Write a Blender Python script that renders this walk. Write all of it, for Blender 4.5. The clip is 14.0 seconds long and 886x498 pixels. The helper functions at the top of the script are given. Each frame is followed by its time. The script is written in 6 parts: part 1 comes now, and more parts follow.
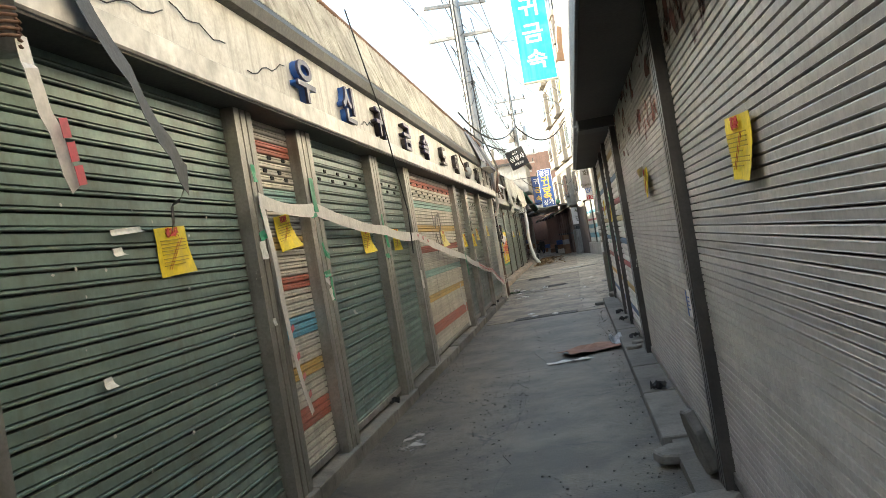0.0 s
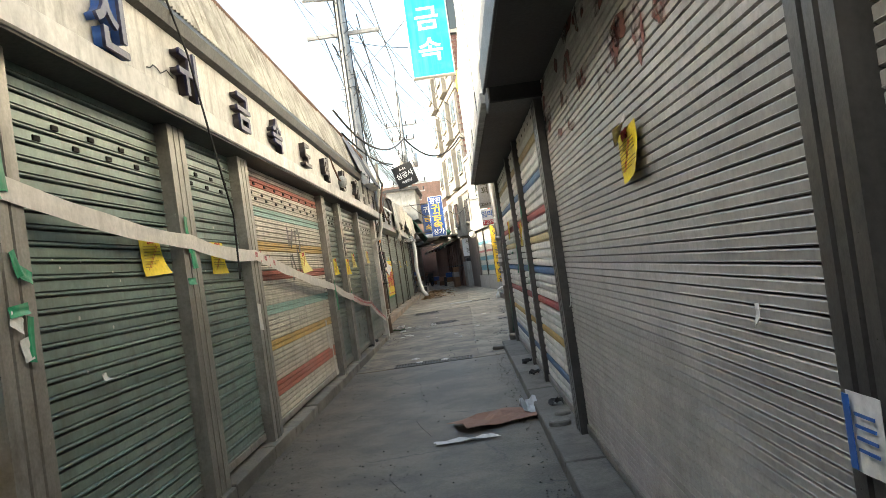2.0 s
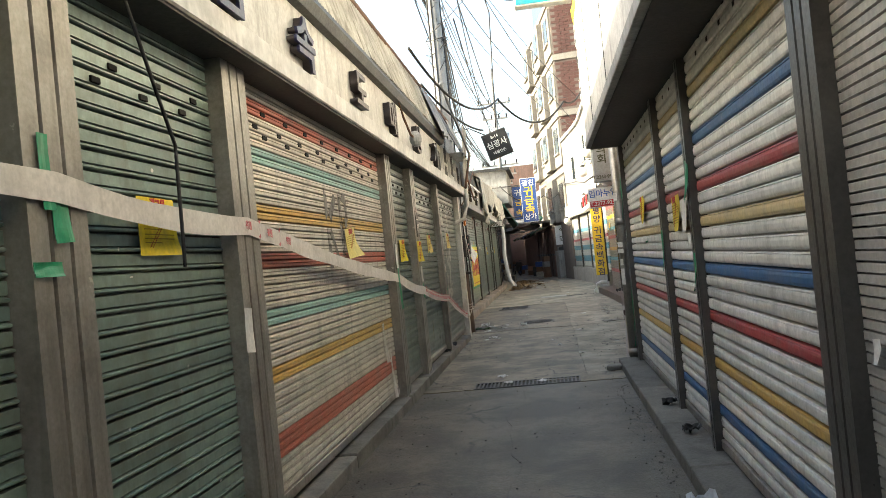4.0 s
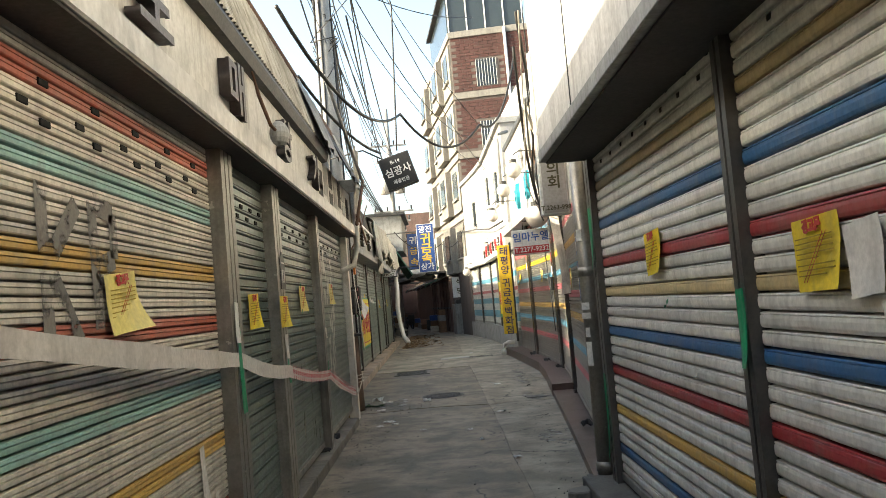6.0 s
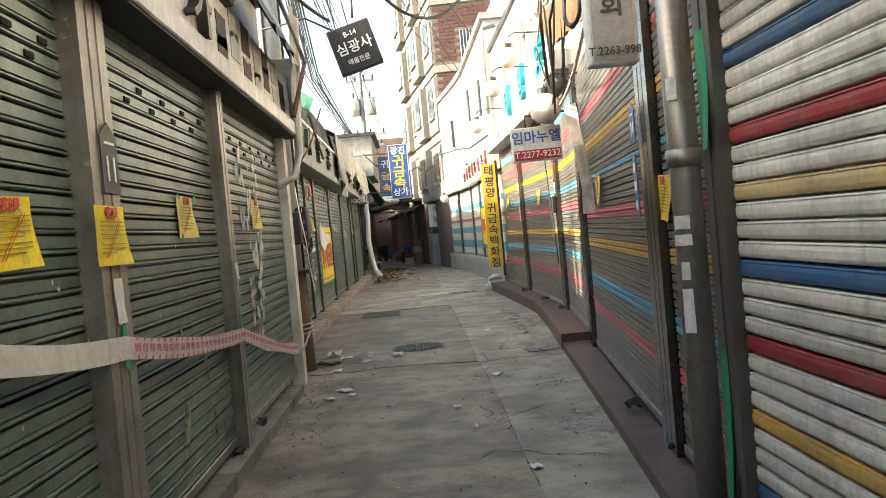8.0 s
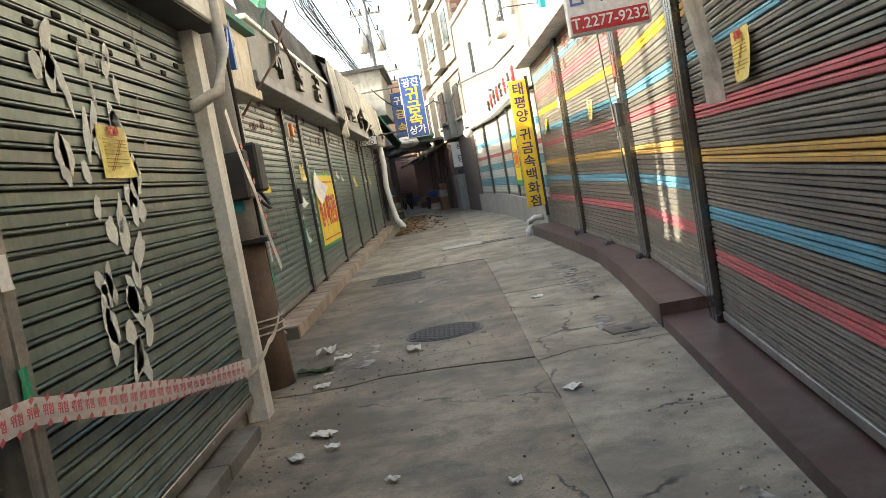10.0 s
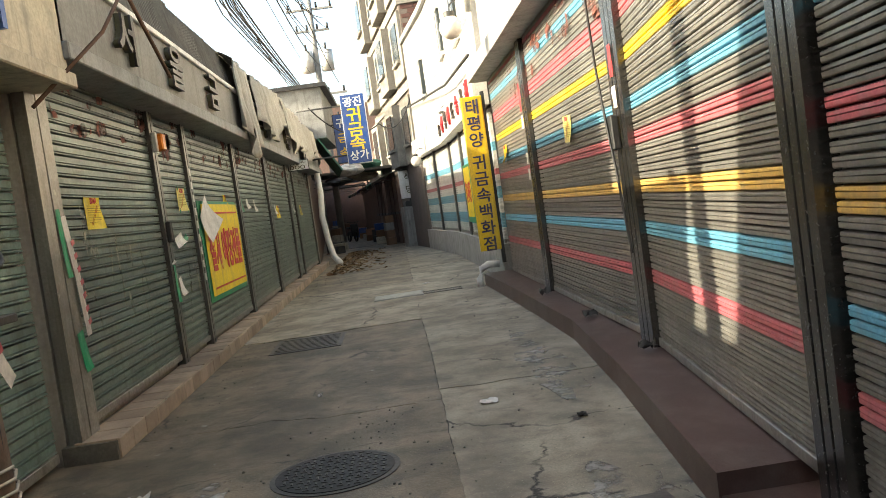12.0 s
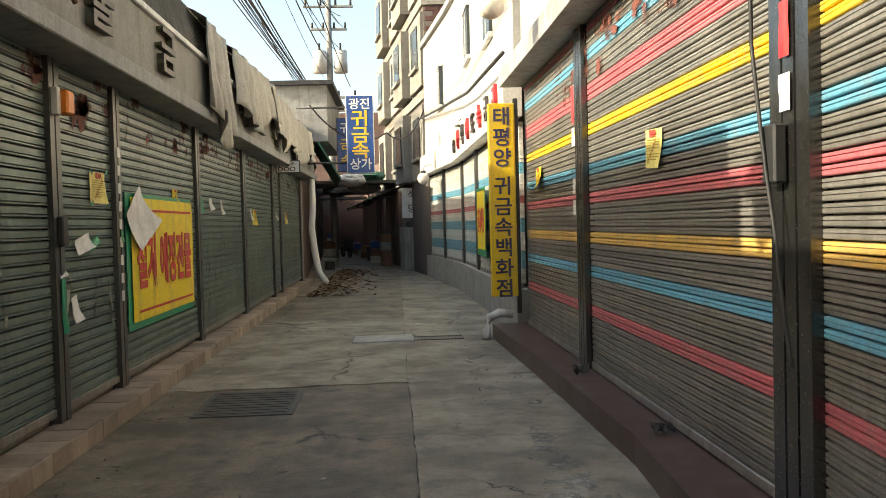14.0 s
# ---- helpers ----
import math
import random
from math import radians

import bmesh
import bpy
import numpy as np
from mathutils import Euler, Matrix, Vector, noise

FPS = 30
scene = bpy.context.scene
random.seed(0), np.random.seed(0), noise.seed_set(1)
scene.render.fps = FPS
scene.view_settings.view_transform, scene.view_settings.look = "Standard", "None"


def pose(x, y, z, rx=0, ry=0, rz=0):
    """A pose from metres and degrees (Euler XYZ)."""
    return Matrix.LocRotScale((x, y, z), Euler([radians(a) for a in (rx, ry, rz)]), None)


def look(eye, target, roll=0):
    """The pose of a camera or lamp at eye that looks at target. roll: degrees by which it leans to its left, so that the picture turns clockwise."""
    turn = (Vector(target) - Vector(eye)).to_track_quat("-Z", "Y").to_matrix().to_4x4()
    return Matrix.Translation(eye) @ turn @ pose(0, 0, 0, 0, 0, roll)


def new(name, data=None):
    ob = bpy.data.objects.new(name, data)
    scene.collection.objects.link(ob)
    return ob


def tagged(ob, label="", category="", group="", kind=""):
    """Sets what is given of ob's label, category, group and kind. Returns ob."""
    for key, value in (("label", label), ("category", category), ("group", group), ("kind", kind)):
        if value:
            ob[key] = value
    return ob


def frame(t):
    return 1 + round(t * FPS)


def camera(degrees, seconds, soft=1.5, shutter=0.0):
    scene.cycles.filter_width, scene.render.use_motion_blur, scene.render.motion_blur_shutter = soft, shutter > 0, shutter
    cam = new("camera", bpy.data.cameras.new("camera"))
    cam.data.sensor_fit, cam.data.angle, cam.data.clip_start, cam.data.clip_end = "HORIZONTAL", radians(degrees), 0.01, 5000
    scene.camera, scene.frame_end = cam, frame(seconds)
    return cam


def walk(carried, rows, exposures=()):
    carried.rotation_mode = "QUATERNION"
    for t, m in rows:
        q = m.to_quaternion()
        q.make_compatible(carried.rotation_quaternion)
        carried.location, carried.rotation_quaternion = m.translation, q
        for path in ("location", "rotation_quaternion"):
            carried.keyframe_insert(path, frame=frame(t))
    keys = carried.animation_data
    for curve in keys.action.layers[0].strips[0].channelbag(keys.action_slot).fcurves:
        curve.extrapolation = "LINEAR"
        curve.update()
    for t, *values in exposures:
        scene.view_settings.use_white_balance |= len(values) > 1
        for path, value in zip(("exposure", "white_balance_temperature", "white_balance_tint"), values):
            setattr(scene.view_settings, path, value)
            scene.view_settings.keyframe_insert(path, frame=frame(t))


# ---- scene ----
cam = camera(56.4, 14.0, soft=0.4)
PATH = [
    (0, (0.152, 0.692, 1.587), (-0.163, 2.667, 1.588), -9.6),
    (0.5, (0.067, 1.393, 1.547), (-0.038, 3.389, 1.471), -8),
    (1, (0.065, 2.211, 1.518), (0.032, 4.209, 1.434), -9.1),
    (1.5, (0.025, 3.024, 1.477), (-0.016, 5.02, 1.367), -6.4),
    (2, (0.019, 3.761, 1.492), (-0.021, 5.76, 1.528), -8.1),
    (2.5, (0.007, 4.529, 1.471), (-0.156, 6.522, 1.514), -4),
    (2.7, (-0.033, 4.863, 1.515), (-0.193, 6.856, 1.553), -2.4),
    (4.8, (-0.358, 8.328, 1.521), (-0.621, 10.31, 1.547), -8.3),
    (5, (-0.404, 8.691, 1.565), (-0.567, 10.684, 1.581), -7.4),
    (5.5, (-0.476, 9.612, 1.556), (-0.516, 11.611, 1.603), -7.4),
    (6, (-0.578, 10.505, 1.646), (-0.554, 12.501, 1.771), -4.9),
    (6.5, (-0.622, 11.34, 1.712), (-0.54, 13.334, 1.848), -5.3),
    (7, (-0.671, 12.207, 1.706), (-0.593, 14.202, 1.82), -4),
    (7.5, (-0.617, 13.016, 1.655), (-0.542, 15.014, 1.687), -3.8),
    (8, (-0.547, 13.791, 1.562), (-0.479, 15.789, 1.517), -5.2),
    (8.5, (-0.536, 14.602, 1.522), (-0.474, 16.594, 1.352), -9.1),
    (8.7, (-0.508, 14.978, 1.468), (-0.446, 16.969, 1.291), -8.6),
    (10.8, (-0.271, 18.467, 1.457), (-0.33, 20.459, 1.292), -11),
    (11, (-0.217, 18.758, 1.47), (-0.273, 20.752, 1.327), -10.8),
    (11.5, (-0.134, 19.569, 1.457), (-0.133, 21.564, 1.324), -6.9),
    (12, (-0.055, 20.324, 1.472), (0.044, 22.318, 1.357), -8.05),
    (12.5, (0.005, 20.925, 1.498), (0.115, 22.92, 1.393), -7.2),
    (13, (0.005, 21.59, 1.525), (0.125, 23.584, 1.435), -7.12),
    (13.5, (0.013, 22.244, 1.525), (0.12, 24.24, 1.448), -6.26),
    (14, (-0.001, 22.978, 1.534), (0.11, 24.974, 1.473), -1.5),
]
walk(cam, [(t, look(eye, target, roll)) for t, eye, target, roll in PATH], exposures=[(0.0, 2.7, 7100, 3), (1.5, 2.85, 7000, 3), (2.0, 2.65, 7050, 3), (2.5, 2.45, 7100, 3), (5.0, 2.4, 7150, 3), (6.0, 2.05, 7150, 3), (7.5, 2.15, 7200, 3), (8.5, 2.8, 7200, 3), (11.0, 2.35, 7300, 3), (12.5, 2.0, 7400, 3), (14.0, 1.65, 7400, 3)])

# ---- world, sun, exposure ----
SUN_AZ, SUN_EL = 258.4, 27.0        # compass degrees from +y clockwise, height above the horizon
world = bpy.data.worlds.new("sky")
scene.world = world
world.use_nodes = True
wn = world.node_tree
sky = wn.nodes.new("ShaderNodeTexSky")
sky.sky_type = "NISHITA"
sky.sun_disc = False
sky.sun_elevation = radians(SUN_EL)
sky.sun_rotation = radians(SUN_AZ)
sky.dust_density = 4.0
sky.air_density = 1.0
wn.links.new(sky.outputs["Color"], wn.nodes["Background"].inputs["Color"])
wn.nodes["Background"].inputs["Strength"].default_value = 0.15
sun_dir = Vector((math.sin(radians(SUN_AZ)) * math.cos(radians(SUN_EL)), math.cos(radians(SUN_AZ)) * math.cos(radians(SUN_EL)), math.sin(radians(SUN_EL))))
sun = new("sun", bpy.data.lights.new("sun", "SUN"))
sun.data.energy = 3.0
sun.data.angle = radians(0.6)
sun.data.color = (1.0, 0.93, 0.82)
sun.matrix_world = look(sun_dir * 60, (0, 0, 0))


# ---- materials ----
def material(name, base, rough=0.7, metal=0.0, vary=0.25, dirt=(0.05, 0.045, 0.04), dirt_amount=0.35, grain=40.0, bump=0.15,
             streak=0.0, chip=None, chip_at=0.62, spread=0.06, spec=0.5, cover=None, cracks=False):
    """A painted, metal or mineral surface: blotches, fine grain, dirt and, if wanted, rain streaks and chipped patches of another colour."""
    m = bpy.data.materials.new(name)
    m.use_nodes = True
    t = m.node_tree
    n, l = t.nodes, t.links
    b = n["Principled BSDF"]
    geo = n.new("ShaderNodeNewGeometry")
    info = n.new("ShaderNodeObjectInfo")

    def noise_node(scale, detail=6.0, stretch=(1, 1, 1)):
        mp = n.new("ShaderNodeVectorMath")
        mp.operation = "MULTIPLY"
        mp.inputs[1].default_value = stretch
        l.new(geo.outputs["Position"], mp.inputs[0])
        t_ = n.new("ShaderNodeTexNoise")
        t_.inputs["Scale"].default_value = scale
        t_.inputs["Detail"].default_value = detail
        t_.inputs["Roughness"].default_value = 0.62
        l.new(mp.outputs[0], t_.inputs["Vector"])
        return t_

    def ramp(src, lo, hi):
        r = n.new("ShaderNodeMapRange")
        r.inputs["From Min"].default_value = lo
        r.inputs["From Max"].default_value = hi
        l.new(src, r.inputs["Value"])
        return r.outputs["Result"]

    def mix(fac, a, c, blend="MIX"):
        x = n.new("ShaderNodeMix")
        x.data_type = "RGBA"
        x.blend_type = blend
        if isinstance(fac, float):
            x.inputs["Factor"].default_value = fac
        else:
            l.new(fac, x.inputs["Factor"])
        for sock, v in ((x.inputs["A"], a), (x.inputs["B"], c)):
            if isinstance(v, tuple):
                sock.default_value = (*v, 1.0)
            else:
                l.new(v, sock)
        return x.outputs["Result"]

    big = noise_node(1.3, 5.0)
    fine = noise_node(grain, 4.0)
    dark = tuple(c * (1 - vary) for c in base)
    light = tuple(min(1.0, c * (1 + vary * 0.6)) for c in base)
    col = mix(ramp(big.outputs["Fac"], 0.4, 0.6) if cracks else ramp(big.outputs["Fac"], 0.3, 0.7), dark, light)
    col = mix(ramp(fine.outputs["Fac"], 0.35, 0.75), col, mix(0.6, col, tuple(c * 0.55 for c in base)))
    if spread:
        hs = n.new("ShaderNodeHueSaturation")
        mr = n.new("ShaderNodeMapRange")
        mr.inputs["To Min"].default_value = 1 - spread * 2
        mr.inputs["To Max"].default_value = 1 + spread * 2
        l.new(info.outputs["Random"], mr.inputs["Value"])
        l.new(mr.outputs["Result"], hs.inputs["Value"])
        l.new(col, hs.inputs["Color"])
        col = hs.outputs["Color"]
    if streak:
        st = noise_node(9.0, 4.0, (1, 1, 0.06))
        mul = n.new("ShaderNodeMath")
        mul.operation = "MULTIPLY"
        mul.inputs[1].default_value = streak
        l.new(ramp(st.outputs["Fac"], 0.5, 0.72), mul.inputs[0])
        col = mix(mul.outputs[0], col, dirt)
    if dirt_amount:
        dn = noise_node(4.5, 8.0)
        mul = n.new("ShaderNodeMath")
        mul.operation = "MULTIPLY"
        mul.inputs[1].default_value = dirt_amount
        l.new(ramp(dn.outputs["Fac"], 0.48, 0.75), mul.inputs[0])
        col = mix(mul.outputs[0], col, dirt)
    if chip:
        cn = noise_node(7.0, 9.0)
        col = mix(ramp(cn.outputs["Fac"], chip_at, chip_at + 0.02), col, chip)
    if cracks:
        wob = n.new("ShaderNodeVectorMath")
        wob.operation = "MULTIPLY_ADD"
        wob.inputs[1].default_value = (0.5, 0.5, 0.0)
        l.new(noise_node(2.2, 6.0).outputs["Color"], wob.inputs[0])
        l.new(geo.outputs["Position"], wob.inputs[2])
        vo = n.new("ShaderNodeTexVoronoi")
        vo.feature = "DISTANCE_TO_EDGE"
        vo.inputs["Scale"].default_value = 0.55
        l.new(wob.outputs[0], vo.inputs["Vector"])
        line = ramp(vo.outputs["Distance"], 0.009, 0.002)
        gate = n.new("ShaderNodeMath")
        gate.operation = "MULTIPLY"
        l.new(line, gate.inputs[0])
        l.new(ramp(noise_node(0.9, 3.0).outputs["Fac"], 0.48, 0.56), gate.inputs[1])
        col = mix(gate.outputs[0], col, (0.02, 0.018, 0.016))
        speck = noise_node(140.0, 2.0)
        col = mix(ramp(speck.outputs["Fac"], 0.66, 0.72), col, tuple(min(1.0, c * 1.9) for c in base))
        dark_speck = noise_node(75.0, 3.0)
        col = mix(ramp(dark_speck.outputs["Fac"], 0.36, 0.3), col, tuple(c * 0.35 for c in base))
    if cover is not None:
        l.new(ramp(noise_node(5.0, 9.0).outputs["Fac"], 0.94 - cover, 1.08 - cover), b.inputs["Alpha"])
    l.new(col, b.inputs["Base Color"])
    rr = n.new("ShaderNodeMapRange")
    rr.inputs["To Min"].default_value = max(0.05, rough - 0.12)
    rr.inputs["To Max"].default_value = min(1.0, rough + 0.15)
    l.new(fine.outputs["Fac"], rr.inputs["Value"])
    l.new(rr.outputs["Result"], b.inputs["Roughness"])
    b.inputs["Metallic"].default_value = metal
    b.inputs["Specular IOR Level"].default_value = spec
    if bump:
        bp = n.new("ShaderNodeBump")
        bp.inputs["Strength"].default_value = bump
        bp.inputs["Distance"].default_value = 0.01
        l.new(fine.outputs["Fac"], bp.inputs["Height"])
        l.new(bp.outputs["Normal"], b.inputs["Normal"])
    return m


M = {}


def define(name, *a, **k):
    M[name] = material(name, *a, **k)


define("oily_concrete", (0.094, 0.079, 0.058), 0.55, vary=0.55, dirt=(0.03, 0.027, 0.022), dirt_amount=0.8, grain=60, bump=0.5, chip=(0.2, 0.185, 0.16), chip_at=0.7, cracks=True)
define("concrete_ground", (0.192, 0.158, 0.112), 0.6, vary=0.55, dirt=(0.04, 0.037, 0.032), dirt_amount=0.9, grain=60, bump=0.5, chip=(0.26, 0.25, 0.23), chip_at=0.68, cracks=True)
define("ground_dark", (0.05, 0.047, 0.043), 0.95, vary=0.3, grain=80, bump=0.5)
define("patch_concrete", (0.3, 0.267, 0.208), 0.7, vary=0.42, dirt=(0.07, 0.065, 0.058), dirt_amount=0.75, grain=70, bump=0.4, chip=(0.3, 0.29, 0.27), chip_at=0.72, cracks=True)
define("rust_red", (0.16, 0.045, 0.03), 0.8, vary=0.4, dirt_amount=0.3, grain=60, bump=0.1, cover=0.5)
define("dark_sheet", (0.13, 0.12, 0.1), 0.75, vary=0.4, dirt=(0.06, 0.05, 0.04), dirt_amount=0.6, streak=0.8, grain=30)
define("print_faint", (0.36, 0.26, 0.02), 0.7, vary=0.1, dirt_amount=0.0, bump=0)
define("pale_blotch", (0.4, 0.385, 0.355), 0.85, vary=0.4, dirt_amount=0.4, grain=70, bump=0.3, cover=0.46)
define("spray_grey", (0.2, 0.185, 0.165), 0.7, vary=0.3, dirt_amount=0.0, grain=60, bump=0, cover=0.54)
define("plaster_grey", (0.36, 0.34, 0.305), 0.85, vary=0.3, dirt=(0.12, 0.1, 0.08), dirt_amount=0.7, streak=0.8, grain=25)
define("flake_white", (0.55, 0.56, 0.52), 0.7, vary=0.2, dirt_amount=0.3, grain=60, bump=0.05, cover=0.68)
# pale scuffs that also stand in for sun dapples thrown back onto the shutters
define("scuff_and_dapple", (0.4, 0.4, 0.34), 0.6, vary=0.3, dirt_amount=0.2, grain=60, bump=0, cover=0.5)
define("chrome_rail", (0.17, 0.165, 0.16), 0.22, 0.9, vary=0.3, dirt=(0.06, 0.055, 0.05), dirt_amount=0.6, streak=0.5, grain=50, bump=0.05)
define("fascia_grey", (0.21, 0.2, 0.183), 0.55, vary=0.25, dirt=(0.1, 0.09, 0.075), dirt_amount=0.7, streak=0.8, grain=30)
define("tower_panel", (0.27, 0.255, 0.225), 0.85, vary=0.2, dirt=(0.12, 0.11, 0.1), dirt_amount=0.6, streak=0.7, grain=25)
define("kerb_stone", (0.165, 0.155, 0.135), 0.8, vary=0.45, dirt_amount=0.8, grain=50, bump=0.4, spread=0.12)
define("brown_granite", (0.085, 0.048, 0.042), 0.4, vary=0.25, dirt=(0.2, 0.18, 0.16), dirt_amount=0.35, grain=120, bump=0.1)
define("pink_tile", (0.34, 0.265, 0.205), 0.6, vary=0.45, dirt=(0.1, 0.08, 0.07), dirt_amount=0.6, grain=90, bump=0.2, spread=0.12)
define("green_steel", (0.205, 0.28, 0.245), 0.36, 0.25, vary=0.32, dirt=(0.1, 0.095, 0.08), dirt_amount=0.55, streak=0.55, grain=30, bump=0.08, chip=(0.4, 0.4, 0.38), chip_at=0.735)
define("green_dark_steel", (0.162, 0.208, 0.178), 0.33, 0.25, vary=0.32, dirt=(0.06, 0.055, 0.045), dirt_amount=0.5, streak=0.5, grain=30, bump=0.08, chip=(0.42, 0.42, 0.4), chip_at=0.73)
define("grey_steel", (0.43, 0.412, 0.378), 0.42, 0.2, vary=0.3, dirt=(0.14, 0.12, 0.1), dirt_amount=0.45, streak=0.22, grain=35, bump=0.1)
define("light_steel", (0.78, 0.77, 0.725), 0.36, 0.15, vary=0.25, dirt=(0.14, 0.13, 0.12), dirt_amount=0.35, streak=0.35, grain=35, bump=0.08)
define("beige_steel", (0.64, 0.595, 0.515), 0.5, 0.2, vary=0.2, dirt=(0.14, 0.12, 0.1), dirt_amount=0.4, streak=0.4, grain=35, bump=0.08)
define("taupe_steel", (0.25, 0.235, 0.21), 0.36, 0.3, vary=0.3, dirt=(0.1, 0.09, 0.075), dirt_amount=0.35, streak=0.4, grain=35, bump=0.08)
PAINT = dict(vary=0.18, dirt=(0.2, 0.18, 0.16), dirt_amount=0.35, streak=0.35, grain=40, bump=0.08)
define("paint_coral", (0.52, 0.14, 0.09), 0.5, **PAINT)
define("paint_red", (0.36, 0.04, 0.045), 0.45, **PAINT)
define("paint_pink", (0.52, 0.13, 0.15), 0.5, **PAINT)
define("paint_yellow", (0.6, 0.38, 0.1), 0.5, **PAINT)
define("paint_bright_yellow", (0.75, 0.5, 0.03), 0.5, **PAINT)
define("paint_cream", (0.58, 0.46, 0.24), 0.5, **PAINT)
define("paint_teal", (0.28, 0.46, 0.42), 0.5, **PAINT)
define("paint_blue", (0.03, 0.12, 0.28), 0.45, **PAINT)
define("paint_sky", (0.13, 0.38, 0.52), 0.5, **PAINT)
define("aluminium", (0.34, 0.32, 0.29), 0.4, 0.6, vary=0.25, dirt=(0.1, 0.085, 0.07), dirt_amount=0.6, streak=0.6, grain=50, bump=0.1, chip=(0.45, 0.42, 0.37), chip_at=0.67)
define("dark_rail", (0.095, 0.09, 0.084), 0.32, 0.5, vary=0.25, dirt=(0.2, 0.18, 0.16), dirt_amount=0.3, streak=0.3, grain=50, bump=0.08)
define("white_post", (0.62, 0.6, 0.55), 0.55, vary=0.15, dirt=(0.2, 0.16, 0.12), dirt_amount=0.5, streak=0.5, grain=40, chip=(0.12, 0.09, 0.07), chip_at=0.72)
define("fascia_white", (0.6, 0.58, 0.54), 0.5, vary=0.15, dirt=(0.2, 0.18, 0.15), dirt_amount=0.55, streak=0.7, grain=30)
define("fascia_cream", (0.52, 0.45, 0.33), 0.55, vary=0.2, dirt=(0.16, 0.13, 0.1), dirt_amount=0.6, streak=0.7, grain=30)
define("marble_lip", (0.55, 0.53, 0.5), 0.4, vary=0.4, dirt=(0.12, 0.11, 0.1), dirt_amount=0.6, streak=0.3, grain=14)
# shade under the overhangs as a dark colour; peeled fascia patches use it too
define("shade_and_peel_dark", (0.07, 0.065, 0.06), 0.8, dirt_amount=0.3)
define("roof_sheet", (0.5, 0.47, 0.4), 0.7, vary=0.35, dirt=(0.12, 0.1, 0.07), dirt_amount=0.7, streak=0.9, grain=25)
define("sleeve", (0.13, 0.085, 0.06), 0.9, vary=0.5, dirt=(0.04, 0.035, 0.03), dirt_amount=0.8, streak=0.6, grain=40, bump=0.5, chip=(0.22, 0.2, 0.17), chip_at=0.7)
define("rust", (0.16, 0.08, 0.045), 0.85, vary=0.4, dirt_amount=0.5, grain=60, bump=0.3)
define("dark_metal", (0.05, 0.05, 0.05), 0.5, 0.4, vary=0.3, dirt=(0.2, 0.18, 0.15), dirt_amount=0.25)
# near-black that paints the darkness inside the vent slots
define("hole_shade", (0.002, 0.002, 0.002), 1.0, vary=0.0, dirt_amount=0.0, spread=0, bump=0)
define("black", (0.015, 0.015, 0.015), 0.6, vary=0.2, dirt_amount=0.1, spread=0)
define("cable_black", (0.02, 0.02, 0.021), 0.6, vary=0.1, dirt_amount=0.0, spread=0, bump=0)
define("pole_concrete", (0.3, 0.3, 0.29), 0.8, vary=0.2, dirt_amount=0.4, streak=0.3, grain=50)
define("plaster_white", (0.5, 0.49, 0.47), 0.85, vary=0.1, dirt=(0.35, 0.33, 0.3), dirt_amount=0.4, streak=0.5, grain=25)
define("plaster_beige", (0.42, 0.4, 0.36), 0.85, vary=0.15, dirt=(0.2, 0.18, 0.15), dirt_amount=0.5, streak=0.5, grain=25)
define("brick_red", (0.1, 0.038, 0.032), 0.9, vary=0.3, dirt_amount=0.3, grain=40, spread=0.2)
define("mortar", (0.12, 0.1, 0.09), 0.95, dirt_amount=0.4)
define("glass_dark", (0.03, 0.04, 0.045), 0.1, vary=0.1, dirt_amount=0.1, bump=0, spread=0)
define("canvas_pale", (0.47, 0.44, 0.375), 0.8, vary=0.2, dirt=(0.2, 0.18, 0.15), dirt_amount=0.5, streak=0.6, grain=30, bump=0.2)
define("tarp", (0.5, 0.47, 0.4), 0.75, vary=0.25, dirt=(0.15, 0.13, 0.1), dirt_amount=0.6, streak=0.6, grain=20)
define("tarp_green", (0.03, 0.14, 0.1), 0.7, vary=0.3, dirt_amount=0.4)
define("dark_wood", (0.15, 0.09, 0.07), 0.7, vary=0.3, dirt_amount=0.4, streak=0.4)
define("grey_paint", (0.3, 0.3, 0.29), 0.6, vary=0.2, dirt_amount=0.5, streak=0.5)

SIGN = dict(vary=0.08, dirt=(0.2, 0.18, 0.15), dirt_amount=0.3, streak=0.3, grain=40, bump=0.03, spread=0)
define("notice_yellow", (0.82, 0.62, 0.02), 0.6, **SIGN)
define("notice_faded", (0.78, 0.66, 0.2), 0.6, **SIGN)
define("paper_white", (0.72, 0.7, 0.66), 0.7, **SIGN)
define("print_dark", (0.08, 0.07, 0.03), 0.7, **SIGN)
define("print_red", (0.55, 0.03, 0.02), 0.6, **SIGN)
define("tape_white", (0.66, 0.62, 0.58), 0.35, **SIGN)
define("tape_red", (0.6, 0.09, 0.12), 0.35, **SIGN)
define("tape_green", (0.0, 0.27, 0.12), 0.45, **SIGN)
define("sign_cyan", (0.0, 0.33, 0.42), 0.4, **SIGN)
define("sign_blue", (0.01, 0.06, 0.25), 0.35, **SIGN)
define("sign_yellow", (0.78, 0.52, 0.02), 0.4, **SIGN)
define("sign_white", (0.75, 0.74, 0.72), 0.4, **SIGN)
define("sign_red", (0.5, 0.02, 0.03), 0.4, **SIGN)
define("sign_grey", (0.42, 0.4, 0.37), 0.5, **SIGN)
define("letter_white", (0.8, 0.79, 0.76), 0.4, **SIGN)
define("letter_navy", (0.03, 0.03, 0.09), 0.4, **SIGN)
define("letter_blue", (0.02, 0.11, 0.4), 0.4, **SIGN)
